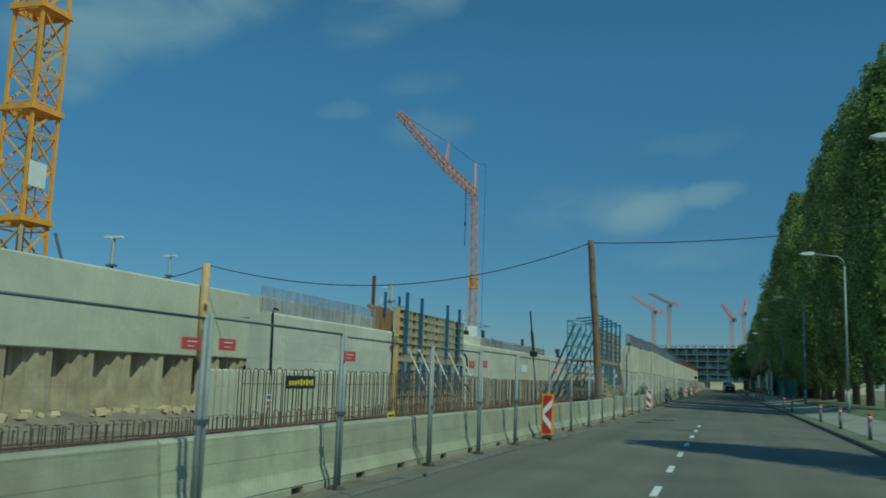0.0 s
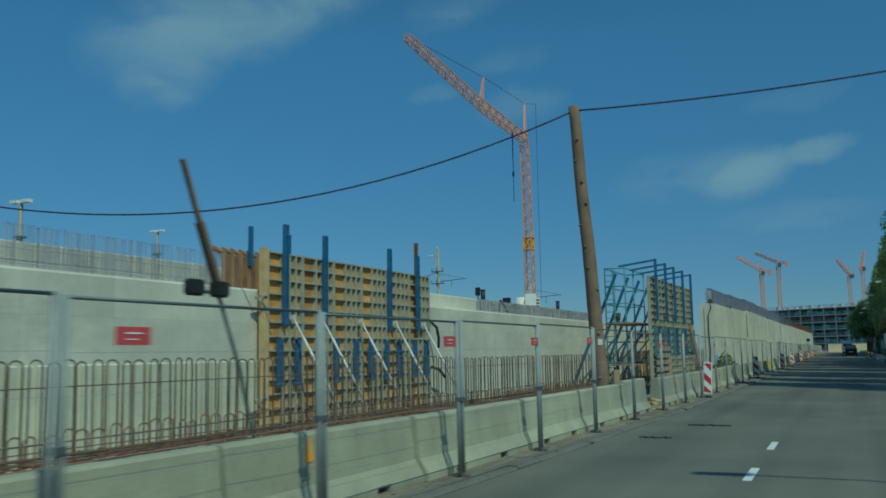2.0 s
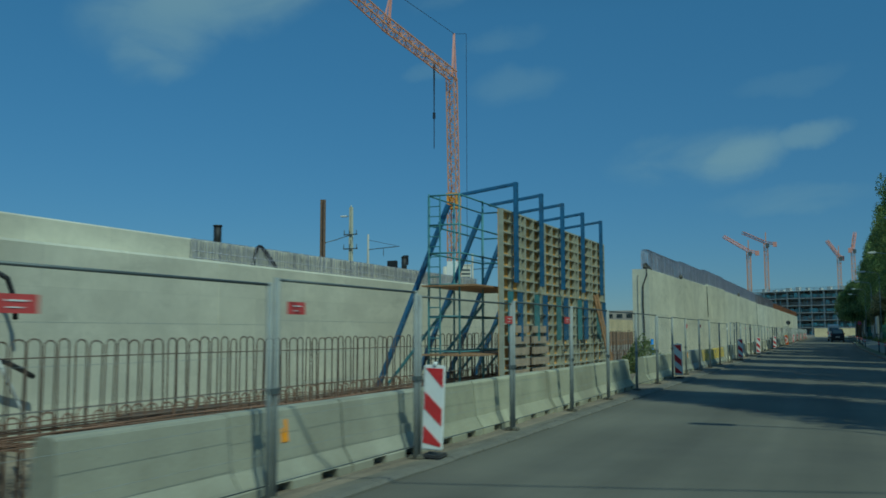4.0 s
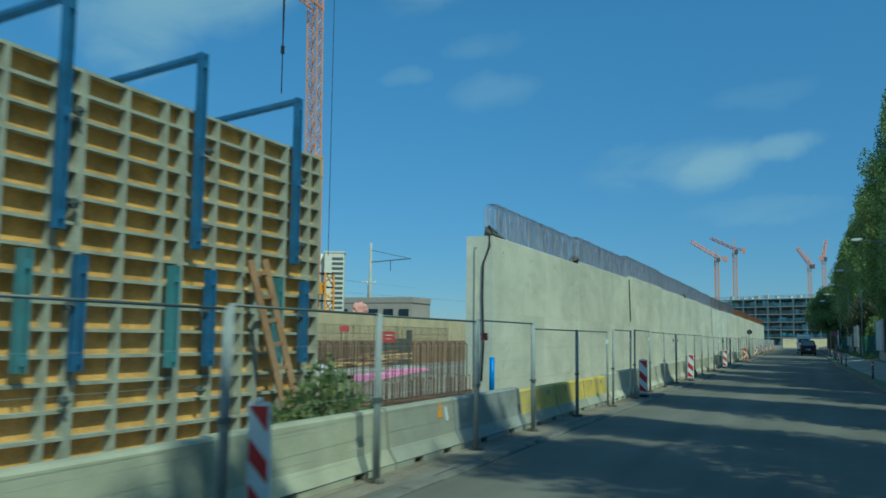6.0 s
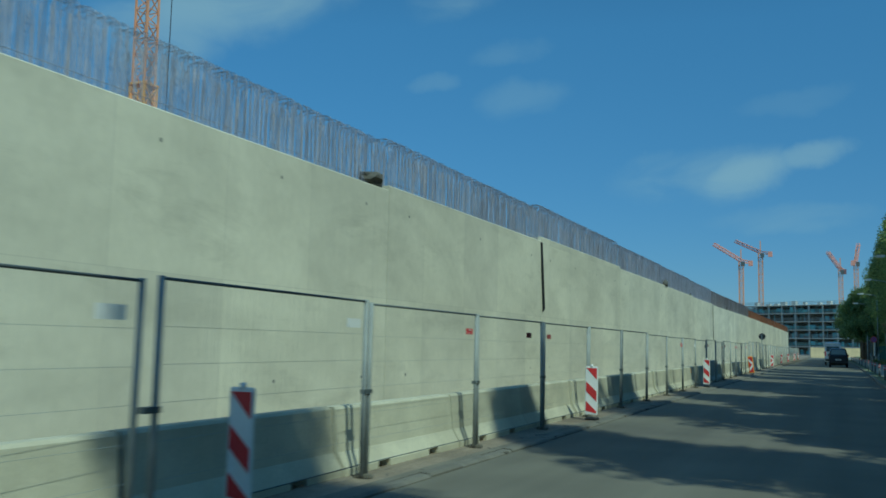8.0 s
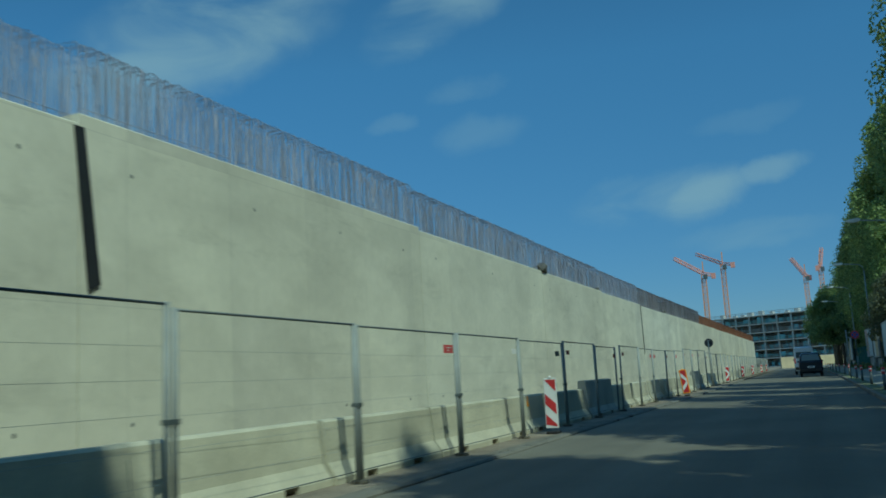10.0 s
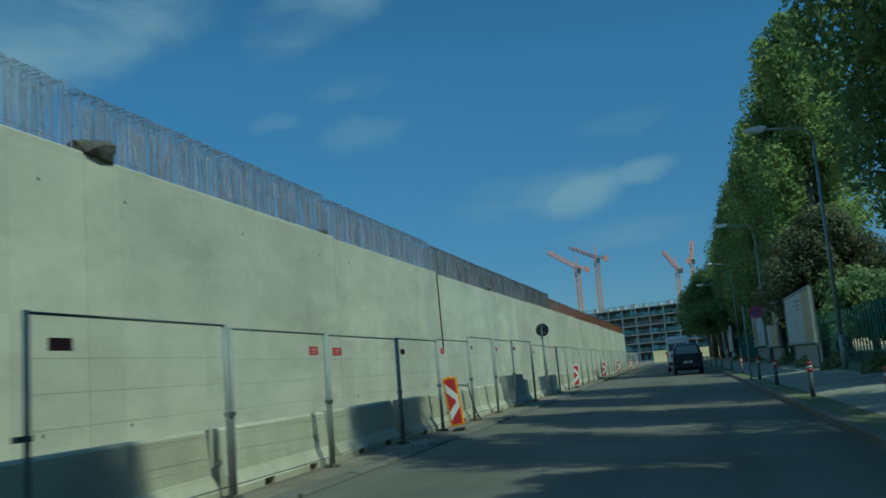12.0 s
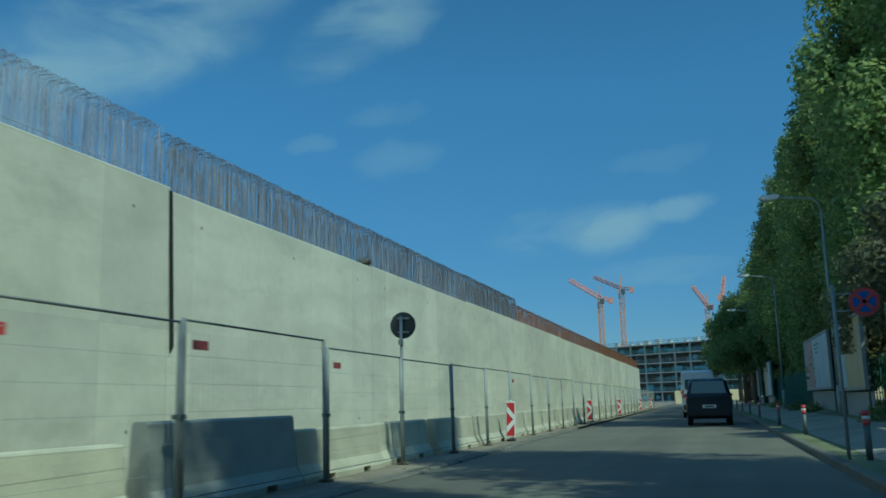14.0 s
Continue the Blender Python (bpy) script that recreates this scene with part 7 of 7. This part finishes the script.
# ---- pit clutter ----
def build_clutter():
    rng = random.Random(6)
    for y0, y1, z0, z1 in ((101.0, 104.6, -0.6, -0.12), (104.65, 108.4, -0.6, 0.02)):
        bm = bmesh.new()
        box(bm, -20.4, (y0 + y1) / 2, (z0 + z1) / 2, 1.1, y1 - y0, z1 - z0)
        solid("insulation_board", bm, PINK, "stack of pink insulation boards in the pit", "insulation", "pink insulation stacks", bevel=0.03)
    for k in range(5):
        bm = bmesh.new()
        bmesh.ops.create_icosphere(bm, subdivisions=3, radius=0.34)
        for v in bm.verts:
            v.co *= 0.8 + 0.3 * rng.random() + 0.15 * math.sin(v.co.x * 9 + k) * math.cos(v.co.y * 11)
            v.co.z *= 1.15 if k in (0, 1) else 0.45
        solid("sand_bag", bm, TARP, "crumpled white bulk bag in the pit", "bag", "bags in the pit", at=Matrix.Translation((-22.6 - 0.1 * k, (98.9, 99.8, 99.4, 101.0, 102.2)[k], 0.4 if k in (0, 1) else 0.2)))
    bm = bmesh.new()
    box(bm, -22.4, 104.0, -0.08, 2.2, 15.4, 0.24)
    box(bm, -21.9, 97.2, -0.5, 1.6, 1.4, 0.9)
    for y in (101.0, 104.6, 108.4, 111.0):
        box(bm, -22.6, y, -0.55, 1.2, 0.5, 0.75)
    solid("slab_bench", bm, CONCRETE_OLD, "thin grey concrete slab on low blocks in the far pit", "slab", bevel=0.03)
    for k in range(22):
        # loose timbers thrown across one another
        bm = bmesh.new()
        y = 102.4 + 0.33 * k
        lift = 0.12 + 0.1 * (k % 5) + (0.25 if k > 13 else 0)
        beam(bm, (-22.9 + rng.uniform(-0.3, 0.3), y - rng.uniform(0.8, 1.4), lift), (-22.0 + rng.uniform(-0.4, 0.4), y + rng.uniform(0.8, 1.6), lift + rng.uniform(-0.08, 0.35)), 0.12, 0.07)
        solid("plank", bm, TIMBER_PALE if k % 3 == 0 else PLANK, "plank lying in a loose heap on the slab", "plank", "planks in the pit")
    # dark panels at the two ends of the low wall
    for y0, y1, x, top in ((99.2, 100.1, -25.05, 1.62), (112.4, 116.4, -25.0, 1.7), (116.4, 117.1, -25.0, 2.3)):
        bm = bmesh.new()
        box(bm, x, (y0 + y1) / 2, (top - 0.2) / 2, 0.12, y1 - y0, top + 0.2)
        for v in bm.verts:
            v.co.x += rng.uniform(-0.06, 0.06)
        solid("hung_sheet", bm, RAG, "dark panel against the low far wall", "sheet", "sheets on the far wall")
    # orange tarpaulin heap on the far wall, red plate tied to the far bars
    bm = bmesh.new()
    bmesh.ops.create_icosphere(bm, subdivisions=3, radius=0.5)
    for v in bm.verts:
        v.co = Vector((v.co.x, v.co.y * 1.9, max(v.co.z, -0.3) * 1.3)) * (0.85 + 0.15 * rng.random() + 0.1 * math.sin(v.co.y * 13) * math.cos(v.co.x * 9))
    solid("tarpaulin_heap", bm, CRANE_RED, "crumpled pale orange tarpaulin heap on the far wall", "tarpaulin", at=Matrix.Translation((-29.6, 118.0, 3.72)))
    plate = thing("notice_plate", "blank red plate tied to the far starter bars", "sign plate")
    bm = bmesh.new()
    box(bm, -25.42, 108.15, 2.28, 0.02, 1.15, 0.36)
    part("plate", bm, SIGN_RED, plate, bevel=0.006)
    for y in (107.8, 108.5):
        bm = bmesh.new()
        tube(bm, (-25.445, y, 1.5), (-25.445, y, 2.4), 0.018, sides=6)
        part("stake", bm, REBAR, plate)
    # low yellow form behind the low bars
    form = thing("low_form", "low yellow formwork panel lying behind the rebar", "formwork")
    bm, br = bmesh.new(), bmesh.new()
    box(bm, -13.3, 82.0, 0.2, 0.03, 3.4, 0.9)
    for k in range(5):
        box(br, -13.25, 80.35 + 0.825 * k, 0.2, 0.1, 0.07, 0.9)
    part("plywood", bm, PLY, form)
    part("frame", br, RIB, form)
    stack = thing("steel_stack", "dark stack of bundled steel bars in the pit", "steel")
    for k in range(9):
        bm = bmesh.new()
        tube(bm, (-11.5 + 0.11 * (k % 5), 49.6 + 0.2 * (k % 3), -0.1 + 0.1 * (k // 5)), (-11.5 + 0.11 * (k % 5), 53.2 - 0.15 * (k % 4), -0.1 + 0.1 * (k // 5)), 0.06, sides=7)
        part("bundle", bm, REBAR, stack)
    bm = bmesh.new()
    tube(bm, (-4.78, 77.6, 0.5), (-4.78, 77.6, 0.8), 0.06, sides=10)
    solid("spray_can", bm, WHITE, "small white spray can on the barrier", "can")


build_clutter()


# ---- vehicles ----
def body_loft(bm, sections, slot=0):
    """A car body from cross sections along y: (y, half width low, half width high, z low, z belt, z top, half width top)."""
    rings = []
    for y, wl, wh, zl, zb, zt, wt in sections:
        pts = [(-wl * 0.9, zl), (wl * 0.9, zl), (wl, zl + 0.12), (wh, zb - 0.15), (wh * 0.98, zb), (wt + 0.04, zt - 0.1), (wt * 0.86, zt), (-wt * 0.86, zt), (-wt - 0.04, zt - 0.1), (-wh * 0.98, zb), (-wh, zb - 0.15), (-wl, zl + 0.12)]
        rings.append([bm.verts.new((px, y, pz)) for px, pz in pts])
    for a, b in zip(rings, rings[1:]):
        for k in range(12):
            f = bm.faces.new((a[k], a[(k + 1) % 12], b[(k + 1) % 12], b[k]))
            f.smooth = True
            f.material_index = slot
    bm.faces.new(rings[0])
    bm.faces.new(rings[-1][::-1])


def vehicle(name, label, at, sections, paint, rear_glass, lamps, plate_z, wheels, bumper_z, width):
    t = thing(name, label, "car" if name != "white_van" else "van", at=at)
    bm = bmesh.new()
    body_loft(bm, sections)
    part("body", bm, paint, t)
    bm = bmesh.new()
    pts = [bm.verts.new(p) for p in rear_glass]
    f = bm.faces.new(pts)
    ex = bmesh.ops.extrude_face_region(bm, geom=[f])
    bmesh.ops.translate(bm, verts=[v for v in ex["geom"] if isinstance(v, bmesh.types.BMVert)], vec=(0, -0.015, 0.005))
    part("rear_window", bm, CAR_GLASS if name != "white_van" else GLASS, t)
    for s in (-1, 1):
        bm = bmesh.new()
        box(bm, s * lamps[0], lamps[1], lamps[2], lamps[3], 0.12, lamps[4])
        part("tail_lamp", bm, TAIL, t, bevel=0.02)
        bm = bmesh.new()
        box(bm, s * (width + 0.04), sections[0][0] + 2.9, 1.08, 0.16, 0.1, 0.13)
        part("wing_mirror", bm, BLACK, t, bevel=0.03)
        for y in wheels:
            bm = bmesh.new()
            tube(bm, (s * (width - 0.2), y, 0.32), (s * (width - 0.01), y, 0.32), 0.32, sides=20)
            w = part("wheel", bm, TYRE, t)
            bm = bmesh.new()
            tube(bm, (s * (width - 0.02), y, 0.32), (s * (width + 0.005), y, 0.32), 0.2, sides=14)
            part("rim", bm, GALV, w)
    bm = bmesh.new()
    box(bm, 0, sections[0][0] - 0.03, plate_z, 0.52, 0.02, 0.115)
    pl = part("number_plate", bm, WHITE, t, "white number plate")
    bm = bmesh.new()
    box(bm, 0, sections[0][0] - 0.042, plate_z, 0.34, 0.006, 0.05)
    part("mark", bm, BLACK, pl)
    bm = bmesh.new()
    box(bm, 0, sections[0][0] - 0.03, bumper_z, width * 1.86, 0.16, 0.2)
    part("bumper", bm, BLACK, t, bevel=0.03)


MPV = [(-2.25, 0.8, 0.84, 0.34, 0.95, 1.02, 0.8), (-2.2, 0.84, 0.88, 0.26, 1.0, 1.15, 0.8), (-2.05, 0.86, 0.9, 0.24, 1.02, 1.5, 0.7), (-1.8, 0.88, 0.9, 0.24, 1.02, 1.66, 0.68), (-0.5, 0.88, 0.9, 0.22, 1.0, 1.7, 0.7),
       (0.5, 0.88, 0.9, 0.22, 0.98, 1.64, 0.68), (1.3, 0.86, 0.88, 0.22, 0.95, 1.08, 0.72), (2.1, 0.82, 0.84, 0.26, 0.8, 0.86, 0.66), (2.3, 0.7, 0.72, 0.34, 0.62, 0.66, 0.5)]
VAN = [(-2.6, 0.88, 0.92, 0.34, 1.1, 1.9, 0.84), (-2.5, 0.93, 0.95, 0.26, 1.1, 2.0, 0.86), (0.6, 0.93, 0.95, 0.24, 1.1, 2.02, 0.86), (1.5, 0.9, 0.93, 0.24, 1.1, 1.75, 0.78), (2.1, 0.88, 0.9, 0.26, 1.0, 1.12, 0.75), (2.6, 0.78, 0.8, 0.34, 0.75, 0.82, 0.6)]
vehicle("dark_car", "dark blue people carrier standing on the asphalt road", Matrix.Translation((0.27, 186.0, 0.0)) @ Matrix.Rotation(0.0125, 4, "Z") @ Matrix.Diagonal((1.05, 1.05, 1.17, 1)), MPV, CARPAINT,
        [(-0.68, -2.205, 1.14), (0.68, -2.205, 1.14), (0.6, -2.06, 1.56), (-0.6, -2.06, 1.56)], (0.72, -2.17, 0.95, 0.3, 0.17), 0.68, (-1.4, 1.4), 0.45, 0.88)
vehicle("white_van", "white van with a wide dark rear window on the road", Matrix.Translation((-0.4, 202.0, 0.0)) @ Matrix.Rotation(0.0125, 4, "Z") @ Matrix.Diagonal((1.0, 1.2, 1.38, 1)), VAN, VANPAINT,
        [(-0.72, -2.6, 1.18), (0.72, -2.6, 1.18), (0.7, -2.58, 1.75), (-0.7, -2.58, 1.75)], (0.84, -2.56, 1.0, 0.12, 0.4), 0.7, (-1.6, 1.6), 0.45, 0.94)


# ---- leaning work-lamp post by the fence ----
def build_lamp_pole():
    t = thing("work_light", "leaning thin post with two dark work lights", "work light")
    bm = bmesh.new()
    run(bm, [(-4.97, 24.2, 0.0), (-4.97, 23.98, 0.8), (-4.97, 23.75, 1.5), (-4.97, 23.33, 2.4)], 0.022, 6)
    part("post", bm, GALV_DARK, t)
    bm = bmesh.new()
    beam(bm, (-4.95, 23.4, 2.26), (-4.95, 23.05, 3.0), 0.08, 0.06)
    beam(bm, (-4.95, 23.06, 2.98), (-4.95, 22.78, 3.6), 0.045, 0.04)
    part("top_plank", bm, TIMBER, t, "brown weathered plank lashed to the post")
    for y in (22.93, 23.31):
        bm = bmesh.new()
        beam(bm, (-4.97, 23.4, 2.3), (-4.93, y, 2.3), 0.03)
        part("bracket", bm, GALV_DARK, t)
        bm = bmesh.new()
        box(bm, -4.9, y, 2.33, 0.12, 0.22, 0.16)
        part("lamp_head", bm, BLACK, t, bevel=0.02)


build_lamp_pole()


# ---- rags and waterstops at the wall joints ----
for k, (y, big, z) in enumerate(((99.9, 1.0, 5.42), (137.1, 1.3, 5.52), (147.2, 0.6, 5.45), (168.7, 0.75, 5.4))):
    rng = random.Random(k)
    bm = bmesh.new()
    bmesh.ops.create_icosphere(bm, subdivisions=2, radius=0.24)
    for v in bm.verts:
        v.co = Vector((v.co.x * 0.8, v.co.y * 1.7 + (0.12 if v.co.y > 0 else 0), v.co.z * (1.0 if v.co.y > 0 else 0.6))) * rng.uniform(0.75, 1.25) * big
    solid("joint_rag", bm, RAG, "crumpled dark waterstop end on the wall top", "waterstop", "waterstop ends on the long wall", at=Matrix.Translation((WALL_X - 0.15, y, z)))


# wrapped waterstop at the free end of the long wall
bm = bmesh.new()
prism(bm, [(-0.2, 0.0), (0.14, 0.0), (0.1, 0.22), (0.0, 0.34), (-0.14, 0.3)], 0.0, 1.25)
bmesh.ops.subdivide_edges(bm, edges=list(bm.edges), cuts=2)
rng = random.Random(40)
for v in bm.verts:
    v.co.z *= 1.0 - 0.85 * v.co.y / 1.25
    v.co += Vector((rng.uniform(-0.03, 0.03), rng.uniform(-0.03, 0.03), rng.uniform(0, 0.03)))
solid("joint_rag", bm, RAG, "crumpled dark waterstop end on the wall top", "waterstop", "waterstop ends on the long wall", at=Matrix.Translation((WALL_X - 0.14, 88.38, 5.24)))


# ---- litter along the foot of the barriers ----
def build_litter():
    rng = random.Random(51)
    bm = bmesh.new()
    for k in range(420):
        y = rng.uniform(-6, 176)
        m = Matrix.Translation((left_edge(y) - abs(rng.gauss(0.28, 0.16)), y, 0.03)) @ Matrix.Rotation(rng.uniform(0, 6), 4, "Z") @ Matrix.Rotation(rng.uniform(-0.3, 0.3), 4, "X")
        s = rng.uniform(0.02, 0.07)
        quad_box(bm, m, s * rng.uniform(1, 5), s, s * 0.5)
    solid("litter", bm, RAG, "dark scraps and grit along the barriers", "litter", kind="stuff")
    f = thing("trestle", "bent thin grey steel frame leaning on the barriers", "frame")
    bm = bmesh.new()
    run(bm, [(-5.0, 144.7, 0.45), (-5.0, 144.72, 0.87), (-5.0, 144.96, 1.0), (-5.0, 145.93, 0.95)], 0.02, 6)
    part("tube", bm, GALV_DARK, f)
    bm = bmesh.new()
    run(bm, [(-5.0, 145.9, 1.02), (-4.98, 145.98, 0.7), (-4.9, 146.14, 0.3), (-4.82, 146.25, 0.07)], 0.018, 6)
    part("leg", bm, GALV_DARK, f)


build_litter()
